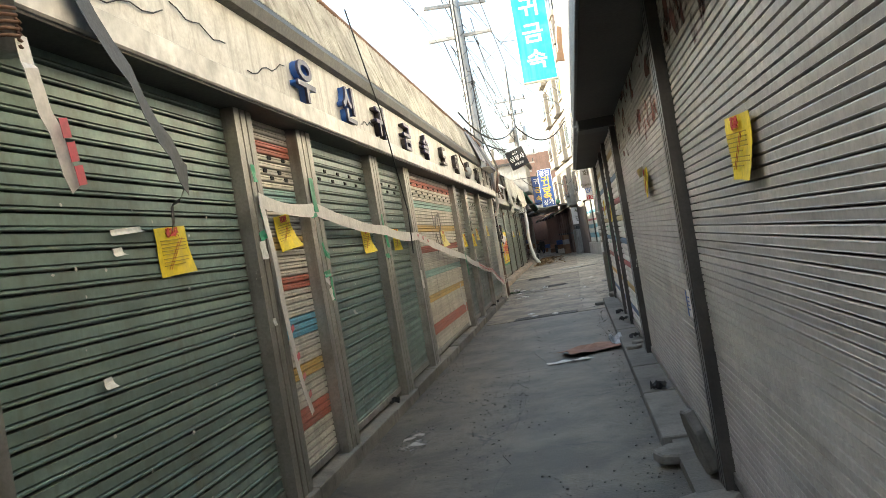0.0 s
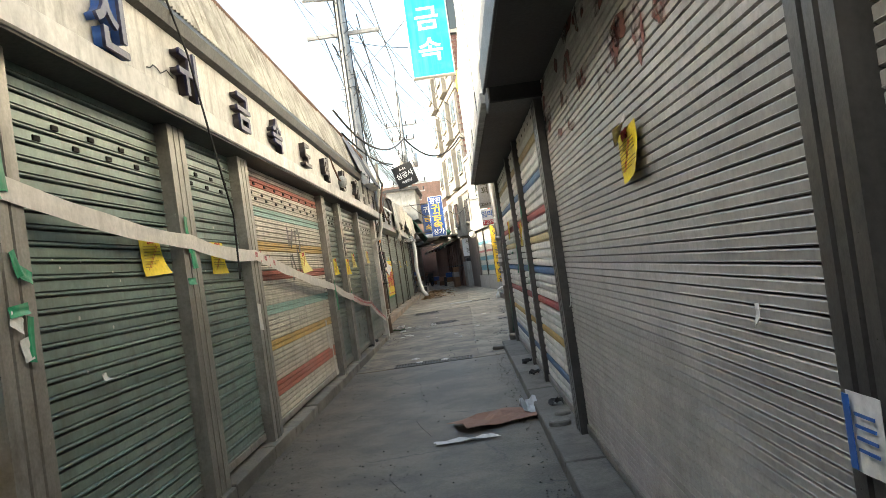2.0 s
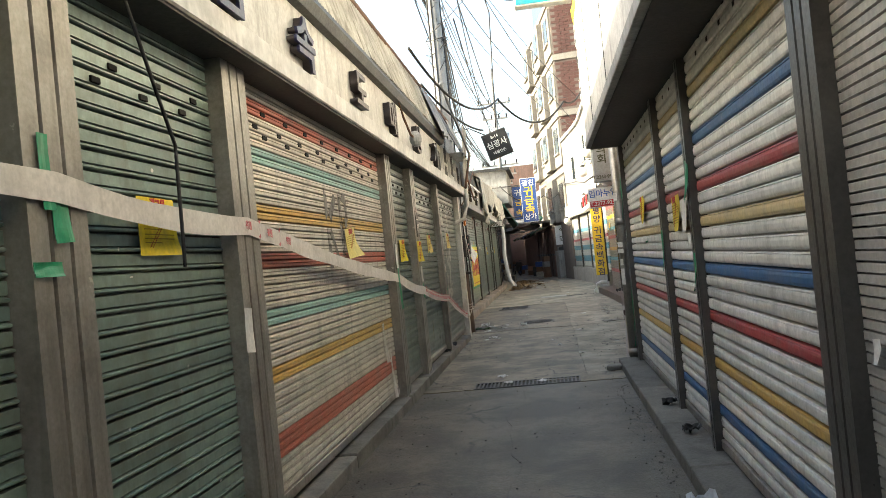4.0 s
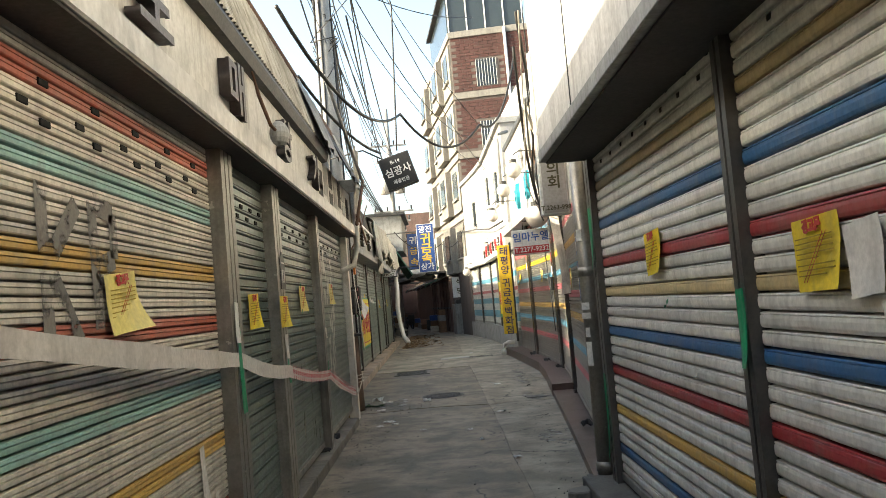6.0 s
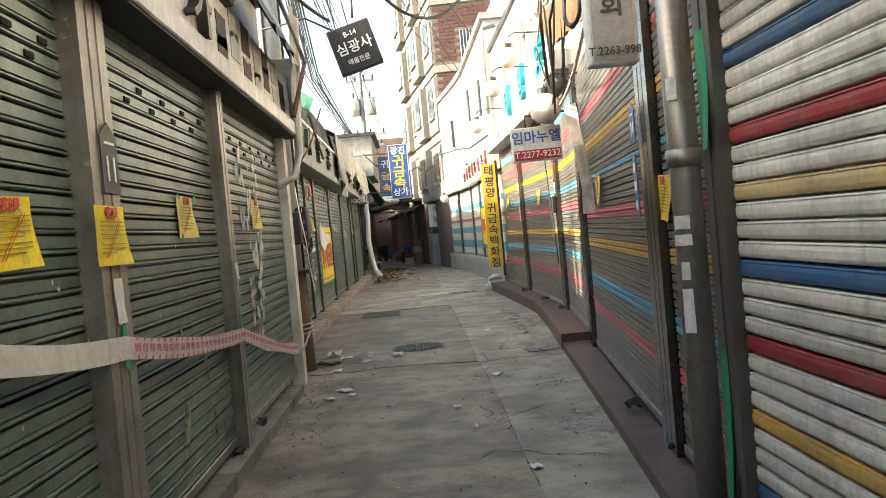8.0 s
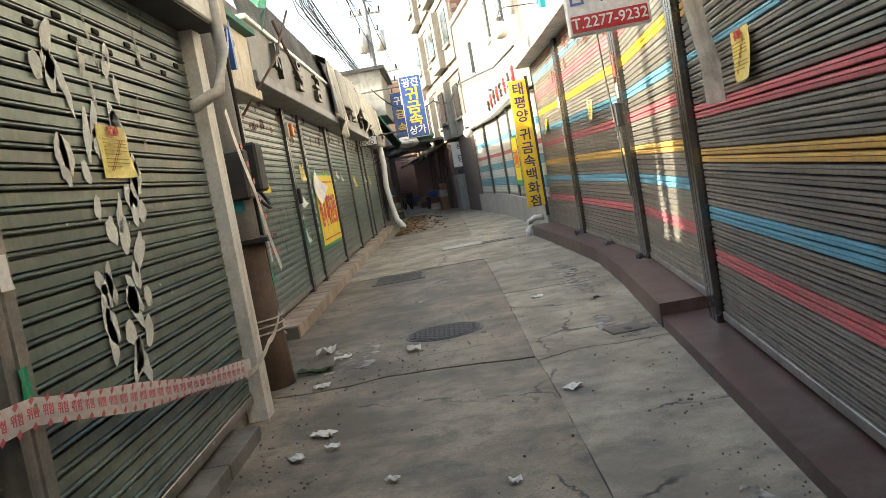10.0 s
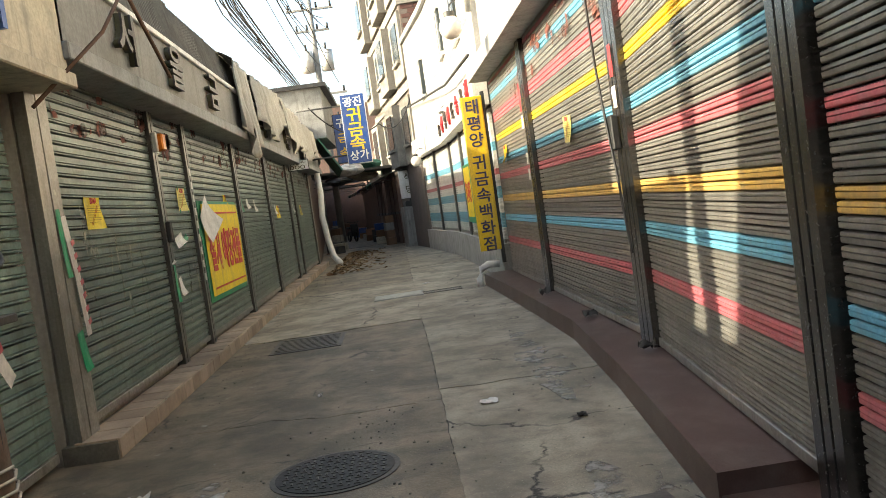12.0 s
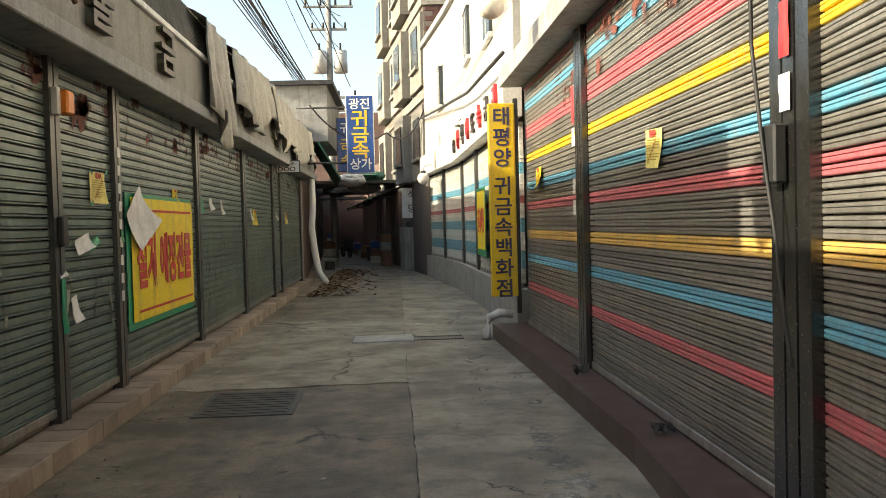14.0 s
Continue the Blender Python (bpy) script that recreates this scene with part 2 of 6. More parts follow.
define("letter_yellow", (0.82, 0.5, 0.01), 0.4, **SIGN)
define("letter_bronze", (0.09, 0.075, 0.07), 0.4, 0.5, vary=0.2, dirt_amount=0.4)
define("orange_plastic", (0.75, 0.2, 0.01), 0.35, **SIGN)
define("globe_glass", (0.75, 0.68, 0.6), 0.25, vary=0.06, dirt=(0.3, 0.25, 0.2), dirt_amount=0.35, streak=0.3, grain=20, bump=0)
define("cloth", (0.55, 0.5, 0.43), 0.9, vary=0.2, dirt_amount=0.5, streak=0.5, grain=60, bump=0.3)
define("wood_brown", (0.2, 0.11, 0.06), 0.8, vary=0.3, dirt_amount=0.5, streak=0.5, grain=40, bump=0.3)
define("cardboard", (0.3, 0.17, 0.12), 0.85, vary=0.2, dirt_amount=0.4, grain=60)
define("plastic_bag", (0.5, 0.52, 0.53), 0.3, **SIGN)
define("cast_iron", (0.09, 0.085, 0.08), 0.55, 0.5, vary=0.3, dirt=(0.2, 0.18, 0.16), dirt_amount=0.5, grain=60, bump=0.2)
define("leaf_brown", (0.2, 0.12, 0.05), 0.8, vary=0.4, dirt_amount=0.2, grain=60, spread=0.2)
define("leaf_green", (0.06, 0.12, 0.03), 0.7, vary=0.4, dirt_amount=0.2, grain=60, spread=0.2)
define("chalk", (0.5, 0.5, 0.47), 0.9, vary=0.3, dirt=(0.2, 0.19, 0.18), dirt_amount=0.7, grain=50, bump=0.1)


# ---- building helpers ----
def part(name, bm, mat, parent=None, label="", matrix=None):
    """One bmesh, or a ready mesh, as one object under a thing or a part."""
    if isinstance(bm, bpy.types.Mesh):
        me = bm
    else:
        me = bpy.data.meshes.new(name)
        bm.normal_update()
        bm.to_mesh(me)
        bm.free()
    if mat is not None and not me.materials:
        me.materials.append(M[mat])
    ob = new(name, me)
    if matrix is not None:
        ob.matrix_basis = matrix
    if parent is not None:
        ob.parent = parent
    if label:
        ob["label"] = label
    return ob


def thing(name, matrix, label, category, group="", kind=""):
    ob = new(name)
    ob.empty_display_size = 0.1
    ob.matrix_basis = matrix
    return tagged(ob, label, category, group, kind)


def box(x0, x1, y0, y1, z0, z1, bevel=0.0, bm=None):
    own = bm is None
    bm = bmesh.new() if own else bm
    m = Matrix.Translation(((x0 + x1) / 2, (y0 + y1) / 2, (z0 + z1) / 2)) @ Matrix.Diagonal((abs(x1 - x0), abs(y1 - y0), abs(z1 - z0), 1))
    r = bmesh.ops.create_cube(bm, size=1.0, matrix=m)
    if bevel:
        es = list({e for v in r["verts"] for e in v.link_edges})
        bmesh.ops.bevel(bm, geom=es, offset=bevel, segments=1, affect="EDGES")
    return bm


def prism(outline, z0, z1, bm=None):
    """An upright block over a plan outline, counter-clockwise."""
    bm = bm or bmesh.new()
    lo = [bm.verts.new((x, y, z0)) for x, y in outline]
    hi = [bm.verts.new((x, y, z1)) for x, y in outline]
    k = len(outline)
    bm.faces.new(hi)
    bm.faces.new(lo[::-1])
    for i in range(k):
        bm.faces.new((lo[i], lo[(i + 1) % k], hi[(i + 1) % k], hi[i]))
    return bm


def extrude_profile(profile, length, bm=None, x0=0.0):
    """A closed (y, z) outline drawn out along x."""
    bm = bm or bmesh.new()
    a = [bm.verts.new((x0, y, z)) for y, z in profile]
    b = [bm.verts.new((x0 + length, y, z)) for y, z in profile]
    k = len(profile)
    for i in range(k):
        bm.faces.new((a[i], b[i], b[(i + 1) % k], a[(i + 1) % k]))
    bm.faces.new(a[::-1])
    bm.faces.new(b)
    bmesh.ops.recalc_face_normals(bm, faces=bm.faces)
    return bm


def tube(points, radius, sides=8, bm=None, taper=None):
    """A round bar along a line of points."""
    bm = bm or bmesh.new()
    pts = [Vector(p) for p in points]
    rings = []
    for i, p in enumerate(pts):
        d = (pts[min(i + 1, len(pts) - 1)] - pts[max(i - 1, 0)]).normalized()
        u = d.orthogonal().normalized() if abs(d.z) > 0.98 else d.cross(Vector((0, 0, 1))).normalized()
        v = d.cross(u)
        r = radius if taper is None else radius + (taper - radius) * i / (len(pts) - 1)
        rings.append([bm.verts.new(p + r * (math.cos(2 * math.pi * k / sides) * u + math.sin(2 * math.pi * k / sides) * v)) for k in range(sides)])
    for a, b in zip(rings, rings[1:]):
        for k in range(sides):
            bm.faces.new((a[k], a[(k + 1) % sides], b[(k + 1) % sides], b[k]))
    bm.faces.new(rings[0][::-1])
    bm.faces.new(rings[-1])
    bmesh.ops.recalc_face_normals(bm, faces=bm.faces)
    for f in bm.faces:
        f.smooth = True
    return bm


def sag(a, b, drop, n=14):
    a, b = Vector(a), Vector(b)
    return [a.lerp(b, i / n) - Vector((0, 0, drop * 4 * (i / n) * (1 - i / n))) for i in range(n + 1)]


def along(p0, p1, z=0.0):
    """A frame on a wall's face: x from p0 to p1, y out of the wall, z up. Left walls run from far to near, right walls from near to far."""
    d = Vector((p1[0] - p0[0], p1[1] - p0[1], 0)).normalized()
    y = Vector((-d.y, d.x, 0))
    m = Matrix(((d.x, y.x, 0, p0[0]), (d.y, y.y, 0, p0[1]), (0, 0, 1, z), (0, 0, 0, 1)))
    return m, math.hypot(p1[0] - p0[0], p1[1] - p0[1])


# facing: turns a flat thing drawn in x, y (read from its front) onto a wall frame
FACING = Matrix(((-1, 0, 0, 0), (0, 0, 1, 0), (0, 1, 0, 0), (0, 0, 0, 1)))


letter_meshes = {}


def lettering(words, size, depth, mat, bold=0.0):
    key = (words, round(size, 4), depth, mat, bold)
    if key in letter_meshes:
        return letter_meshes[key]
    cu = bpy.data.curves.new("letters", "FONT")
    cu.body = words
    cu.size = size
    cu.align_x, cu.align_y = "CENTER", "CENTER"
    cu.extrude = depth / 2
    cu.offset = bold
    cu.resolution_u = 3
    ob = bpy.data.objects.new("letters", cu)
    scene.collection.objects.link(ob)
    me = bpy.data.meshes.new_from_object(ob.evaluated_get(bpy.context.evaluated_depsgraph_get()))
    bpy.data.objects.remove(ob)
    me.materials.clear()
    me.materials.append(M[mat])
    letter_meshes[key] = me
    return me


# ---- roller shutters ----
PROFILES = {
    # broad lath with a rib along its foot, wide round lath, narrow lath
    "flat": (0.081, [(-0.04, 0.0), (-0.04, 0.008), (0.006, 0.0085), (0.014, 0.013), (0.014, 0.02), (0.006, 0.024), (-0.008, 0.027), (-0.006, 0.0295), (0.007, 0.032), (0.008, 0.077), (-0.002, 0.0795), (-0.04, 0.081)]),
    "round": (0.075, [(-0.04, 0.0), (-0.04, 0.006), (0.0, 0.007), (0.006, 0.011), (0.01, 0.022), (0.0105, 0.046), (0.008, 0.058), (0.003, 0.062), (0.008, 0.065), (0.006, 0.071), (-0.04, 0.074)]),
    "plain": (0.037, [(-0.036, 0.0), (-0.036, 0.0034), (0.003, 0.0036), (0.0085, 0.0058), (0.0105, 0.0075), (0.0088, 0.0095), (0.0092, 0.032), (0.0075, 0.0355), (-0.036, 0.037)]),
    "fine": (0.05, [(-0.036, 0.0), (-0.036, 0.0068), (0.005, 0.0073), (0.0095, 0.012), (0.0105, 0.028), (0.0, 0.0305), (0.01, 0.033), (0.009, 0.045), (-0.002, 0.048), (-0.036, 0.05)]),
}
slat_meshes = {}


def shutter(p0, p1, z0, z1, profile, ground, stripes=(), label="", group="", holes=None, open_gap=0.0):
    """A closed roller shutter. stripes: (from, to, paint) as parts of the height. holes: rows of vent slots as (height part, step, first, last)."""
    m, width = along(p0, p1, z0)
    root = thing("roller_shutter", m, label or "closed dark green steel roller shutter", "shutter", group)
    pitch, prof = PROFILES[profile]
    count = int((z1 - z0 - 0.06) / pitch)
    pitch_used = (z1 - z0 - 0.06) / count
    k = pitch_used / pitch
    for i in range(count):
        h = (i + 0.5) / count
        mat = ground
        for lo, hi, paint in stripes:
            if lo <= h < hi:
                mat = paint
        key = (round(width, 3), profile, round(k, 3), mat)
        if key not in slat_meshes:
            bm = extrude_profile([(y, z * k) for y, z in prof] + [(-0.045, pitch * k), (-0.045, 0.0)], width)
            me = bpy.data.meshes.new("slat")
            bm.to_mesh(me)
            bm.free()
            me.materials.append(M[mat])
            slat_meshes[key] = me
        part("slat", slat_meshes[key], None, root, matrix=Matrix.Translation((0, random.uniform(-0.0015, 0.0015), 0.06 + i * pitch_used)))
    part("bottom_bar", box(0, width, -0.012, 0.022, 0.0, 0.062, 0.004), "aluminium", root)
    if holes:
        for h, step, first, last, size in holes:
            i = int(h * count)
            z = 0.06 + (i + 0.6) * pitch_used
            n = int((last - first) * width / step)
            key = ("slot", size)
            if key not in slat_meshes:
                me = bpy.data.meshes.new("vent_slot")
                # solid block on the slat; the hole's dark inside is only its colour
                b2 = box(-size / 2, size / 2, -0.002, 0.0165 if size > 0.05 else 0.0135, -0.014, 0.014, 0.003)
                b2.to_mesh(me)
                b2.free()
                me.materials.append(M["hole_shade"])
                slat_meshes[key] = me
            for j in range(n):
                part("vent_slot", slat_meshes[key], None, root, matrix=Matrix.Translation((first * width + (j + 0.5) * step, 0, z)))
    return root


def pillar(p0, p1, z1, mat="aluminium", depth=0.1, back=0.04, label="", z0=0.0, grooves=2):
    """A shutter guide post: a folded sheet-metal channel with grooves down its face."""
    m, width = along(p0, p1, z0)
    g = width / (grooves + 1)
    prof = [(0, -back), (0, depth)]
    for i in range(grooves):
        c = g * (i + 1)
        prof += [(c - 0.012, depth), (c - 0.009, depth - 0.015), (c + 0.009, depth - 0.015), (c + 0.012, depth)]
    prof += [(width, depth), (width, -back)]
    bm = prism(prof[::-1], 0, z1 - z0)
    root = part("shutter_post", bm, mat, matrix=m)
    return tagged(root, label or "weathered aluminium shutter guide post", "post", "shutter posts")

# ---- ground ----
ground = part("ground", box(-400, 400, -400, 400, -0.5, -0.012), "ground_dark")
tagged(ground, "dark grimy bed under the cracked concrete lane", "ground", kind="structure")

# ---- left row of shops, first block ----
LX = -1.98
A_END = 22.95
wall_left = part("wall_left", box(-7.0, LX - 0.06, -6.0, A_END, 0, 4.15), "plaster_beige")
tagged(wall_left, "plain plaster wall behind the shuttered shop fronts", "wall", kind="structure")
GREEN = dict(profile="flat", ground="green_steel")
S1 = ((0.104, 0.152, "paint_coral"), (0.234, 0.28, "paint_yellow"), (0.365, 0.413, "paint_sky"), (0.498, 0.544, "paint_coral"), (0.629, 0.67, "paint_yellow"), (0.767, 0.8, "paint_teal"), (0.893, 0.947, "paint_coral"))
S2 = ((0.083, 0.135, "paint_coral"), (0.264, 0.307, "paint_yellow"), (0.398, 0.441, "paint_teal"), (0.532, 0.571, "paint_coral"), (0.67, 0.709, "paint_yellow"), (0.804, 0.843, "paint_teal"), (0.927, 0.97, "paint_coral"))
ZS = 0.14
shutter((LX, 2.97), (LX, -0.4), ZS, 2.75, **GREEN, label="closed green steel roller shutter beside the lane", group="shop shutters")
shutter((LX, 5.82), (LX, 3.27), ZS, 2.75, **GREEN, label="wide green steel roller shutter with rain streaks and a yellow notice", group="shop shutters")
shutter((LX, 7.05), (LX, 6.12), ZS, 2.75, "fine", "beige_steel", S1, "narrow beige shutter painted with coloured bands", "shop shutters", holes=[(0.82, 0.3, 0.02, 0.9, 0.07), (0.85, 0.3, 0.15, 1.0, 0.07), (0.885, 0.3, 0.02, 0.9, 0.07)])
shutter((LX, 9.45), (LX, 7.4), ZS, 2.75, **GREEN, label="green steel roller shutter with vent slots and a yellow notice", group="shop shutters", holes=[(0.84, 0.42, 0.1, 1.0, 0.07), (0.89, 0.42, 0.0, 0.9, 0.07)])
shutter((LX, 11.25), (LX, 9.8), ZS, 2.75, **GREEN, label="narrow green steel roller shutter with vent slots", group="shop shutters", holes=[(0.84, 0.4, 0.1, 1.0, 0.07), (0.89, 0.4, 0.0, 0.9, 0.07)])
shutter((LX, 15.73), (LX, 11.6), ZS, 2.75, "fine", "beige_steel", S2, "wide beige shutter painted with red, yellow and teal bands", "shop shutters", holes=[(0.86, 0.47, 0.02, 0.98, 0.08), (0.89, 0.47, 0.06, 1.0, 0.08), (0.925, 0.47, 0.02, 0.98, 0.08)])
shutter((LX, 17.35), (LX, 16.02), ZS, 2.75, "flat", "green_dark_steel", label="narrow dark green steel roller shutter with a notice", group="shop shutters", holes=[(0.84, 0.3, 0.1, 1.0, 0.08), (0.89, 0.3, 0.0, 0.9, 0.08)])
shutter((LX, 19.85), (LX, 17.66), ZS, 2.75, "flat", "green_dark_steel", label="dark green steel roller shutter with a yellow notice", group="shop shutters", holes=[(0.84, 0.42, 0.1, 1.0, 0.08), (0.89, 0.42, 0.0, 0.9, 0.08)])
shutter((LX, 22.92), (LX, 20.02), ZS, 2.75, "flat", "green_dark_steel", label="dark green steel roller shutter with white painted flakes", group="shop shutters", holes=[(0.84, 0.42, 0.1, 1.0, 0.08), (0.89, 0.42, 0.0, 0.9, 0.08)])
for a, b in ((-0.4, -0.7), (3.27, 2.97), (6.12, 5.82), (7.4, 7.05), (9.8, 9.45), (11.6, 11.25), (16.02, 15.73), (17.66, 17.35)):
    pillar((LX, a), (LX, b), 2.76, "aluminium" if a > 3 else "dark_rail", z0=0.06)
pillar((LX, 20.02), (LX, 19.85), 2.76, z0=0.06, grooves=1)
pillar((LX, 23.12), (LX, 22.92), 2.73, "white_post", 0.1, z0=0.0, grooves=0, label="white painted steel corner post, scuffed and rusty")

# sill in worn stone blocks
sill = part("sill_left", box(-2.3, -1.862, -6, 22.6, -0.02, 0.055), "kerb_stone")
tagged(sill, "low concrete sill under the shop shutters", "sill", kind="structure")

# sign fascia
fascia = thing("sign_fascia", Matrix.Translation((0, 0, 0)), "long dirty white shop sign band over the shutters", "sign board")
part("panel", box(-2.2, -1.78, -6, A_END + 0.2, 2.9, 3.36), "fascia_white", fascia)
part("lip", box(-2.2, -1.73, -6, A_END + 0.2, 2.75, 2.9, 0.01), "marble_lip", fascia, "marbled grey lower edge")
# thin dark sheet that paints the shade beneath the sign band
part("soffit", box(-2.2, -1.75, -6, A_END + 0.2, 2.735, 2.748), "shade_and_peel_dark", fascia)

# ---- right row of shops, first block ----
RX = 0.78
wall_right = part("wall_right", box(RX + 0.06, 7.0, -6.0, 17.55, 0, 5.0), "plaster_beige")
tagged(wall_right, "plain wall behind the shuttered shop fronts", "wall", kind="structure")
S3 = ((0.067, 0.097, "paint_blue"), (0.179, 0.216, "paint_yellow"), (0.299, 0.328, "paint_red"), (0.410, 0.440, "paint_blue"), (0.522, 0.549, "paint_cream"), (0.631, 0.660, "paint_red"), (0.743, 0.772, "paint_blue"), (0.851, 0.877, "paint_cream"))
shutter((RX, -1.0), (RX, 5.18), 0.12, 2.95, "plain", "grey_steel", label="wide grey steel roller shutter with a torn yellow notice", group="shop shutters")
shutter((RX, 5.38), (RX, 9.85), 0.12, 2.95, "plain", "grey_steel", label="wide grey steel roller shutter with a peeling yellow notice", group="shop shutters")
shutter((RX, 10.12), (RX, 12.54), 0.12, 2.8, "round", "light_steel", S3, "grey shutter painted with blue, red and yellow bands", "shop shutters", holes=[(0.93, 0.34, 0.05, 1.0, 0.045), (0.955, 0.34, 0.0, 0.95, 0.045)])
shutter((RX, 12.66), (RX, 13.99), 0.12, 2.8, "round", "light_steel", S3, "narrow grey shutter painted with blue, red and yellow bands", "shop shutters", holes=[(0.93, 0.34, 0.05, 1.0, 0.045), (0.955, 0.34, 0.0, 0.95, 0.045)])
shutter((RX, 14.11), (RX, 17.12), 0.12, 2.8, "round", "light_steel", S3, "grey shutter painted with blue, red and yellow bands", "shop shutters", holes=[(0.93, 0.34, 0.05, 1.0, 0.045), (0.955, 0.34, 0.0, 0.95, 0.045)])
pillar((RX, 5.18), (RX, 5.38), 2.95, "dark_rail", 0.07, grooves=2)
pillar((RX, 9.85), (RX, 10.12), 2.95, "dark_rail", 0.07)
pillar((RX, 12.54), (RX, 12.66), 2.8, "dark_rail", 0.06, grooves=1)
pillar((RX, 13.99), (RX, 14.11), 2.8, "dark_rail", 0.06, grooves=1)
pillar((RX, 17.12), (RX, 17.3), 2.8, "dark_rail", 0.06, grooves=1)
sill_r = part("sill_right", box(0.56, 1.0, -6, 17.6, -0.02, 0.08), "kerb_stone")
tagged(sill_r, "low stone sill under the shop shutters", "sill", kind="structure")
canopy = thing("shop_canopy", Matrix.Translation((0, 0, 0)), "grey sheet-metal canopy box over the shutters", "canopy")
part("box", box(0.36, 1.0, 10.3, 17.2, 2.78, 4.3, 0.01), "fascia_white", canopy, "dirty white fascia panel")
part("trim", box(0.345, 1.0, 10.28, 17.22, 2.7, 2.79, 0.006), "grey_paint", canopy, "grey folded metal edge")
# underside shade of the canopy, put in as a dark sheet
part("soffit", box(0.4, 0.99, 10.32, 17.18, 2.685, 2.698), "shade_and_peel_dark", canopy)
for yy in (11.4, 13.6, 15.6):
    part("seam", box(0.354, 0.362, yy, yy + 0.012, 2.8, 4.28), "dark_metal", canopy)
canopy2 = thing("shop_canopy", Matrix.Translation((0, 0, 0)), "dark sheet-metal canopy over a wide grey shutter", "canopy")
part("box", box(0.36, 1.0, -6, 9.7, 2.72, 3.5, 0.01), "grey_paint", canopy2)
# dark sheet for the shade below this canopy
part("soffit", box(0.37, 0.84, -6, 9.68, 2.7, 2.716), "shade_and_peel_dark", canopy2)
part("edge_angle", box(0.34, 0.36, -6, 9.72, 2.66, 2.86, 0.004), "dark_metal", canopy2)
hollow = thing("duct_opening", pose(0.6, 9.97, 2.6), "open end of a shutter box between two canopies, its dark inside painted black", "duct")
# closed block in black; the shade inside the opening is put into the colour
part("shell", box(-0.22, 0.22, -0.22, 0.24, 0.0, 0.3, 0.01), "black", hollow)

# ---- right row, second block on the bend ----
BEND = [(0.82, 17.5), (0.98, 18.85), (1.44, 23.2), (1.76, 26.5), (1.74, 30.5), (1.7, 33.7)]
wall_bend = part("wall_bend", prism([(p[0] + 0.06, p[1]) for p in BEND] + [(8, 33.7), (8, 17.5)][::1], 0, 3.3), "plaster_beige")
tagged(wall_bend, "plain wall behind the shutters on the bend", "wall", kind="structure")
S4 = ((0.117, 0.146, "paint_pink"), (0.224, 0.253, "paint_sky"), (0.351, 0.383, "paint_yellow"), (0.448, 0.481, "paint_pink"), (0.578, 0.607, "paint_sky"), (0.682, 0.714, "paint_yellow"), (0.805, 0.838, "paint_pink"))
S5 = ((0.138, 0.174, "paint_pink"), (0.252, 0.285, "paint_sky"), (0.357, 0.390, "paint_yellow"), (0.462, 0.495, "paint_pink"), (0.554, 0.590, "paint_sky"), (0.662, 0.698, "paint_bright_yellow"), (0.770, 0.810, "paint_pink"), (0.885, 0.918, "paint_sky"), (0.967, 0.987, "paint_pink"))


def on(i, f):
    a, b = BEND[i], BEND[i + 1]
    return (a[0] + (b[0] - a[0]) * f, a[1] + (b[1] - a[1]) * f)


shutter(on(0, 0.05), on(0, 0.8), 0.12, 3.2, "fine", "taupe_steel", S4, "narrow grey-brown shutter painted with thin coloured bands", "shop shutters")
shutter(on(1, 0.05), on(1, 0.96), 0.12, 3.2, "fine", "taupe_steel", S4, "grey-brown shutter painted with thin coloured bands", "shop shutters")
shutter(on(2, 0.05), on(2, 0.92), 0.2, 3.3, "fine", "taupe_steel", S5, "grey-brown shutter with pink, blue and yellow bands in sunlight", "shop shutters")
shutter(on(3, 0.04), on(3, 0.95), 0.2, 3.3, "fine", "taupe_steel", S5, "grey-brown shutter with pink, blue and yellow bands", "shop shutters")
shutter(on(4, 0.04), on(4, 0.98), 0.2, 3.3, "fine", "taupe_steel", S5, "grey-brown shutter with pink, blue and yellow bands", "shop shutters")
pillar(on(0, 0.82), on(1, 0.04), 3.2, "chrome_rail", 0.06)
pillar(on(1, 0.97), on(2, 0.04), 3.3, "chrome_rail", 0.06)
pillar(on(2, 0.92), on(3, 0.035), 3.3, "chrome_rail", 0.06)
pillar(on(3, 0.955), on(4, 0.035), 3.3, "chrome_rail", 0.06)
platform = part("platform", prism([(1.11, 23.65), (1.32, 26.0), (1.44, 28.0), (1.36, 31.0), (1.24, 33.9), (2.0, 33.9), (2.0, 23.65)][::1], -0.02, 0.19), "brown_granite")
tagged(platform, "brown granite step in front of the striped shutters", "step", kind="structure")
sill_b = part("sill_bend", prism([(0.6, 17.5), (0.82, 20.0), (1.12, 23.65), (1.7, 23.65), (1.2, 17.5)][::1], -0.02, 0.09), "brown_granite")
tagged(sill_b, "dark stone sill on the bend of the lane", "sill", kind="structure")

# ---- left row, second block ----
BX = -2.52
wall_b = part("wall_left_far", box(-8, BX - 0.06, 26.2, 46, 0, 4.0), "plaster_beige")
tagged(wall_b, "plain wall behind the far shutters", "wall", kind="structure")
posts = [(26.2, 26.55), (29.1, 29.28), (30.45, 30.62), (33.45, 33.65), (36.6, 36.85), (39.8, 39.95), (40.9, 41.1), (44.6, 44.8)]
for (a0, a1), (b0, b1) in zip(posts, posts[1:]):
    shutter((BX, b0), (BX, a1), 0.2, 2.95, "flat", "green_dark_steel", label="dark green steel roller shutter with tape, paint scars and painted light dapples", group="shop shutters")
for a0, a1 in posts:
    pillar((BX, a1), (BX, a0), 2.95, "aluminium" if a0 < 27 else "dark_rail", 0.05, z0=0.13, grooves=1)
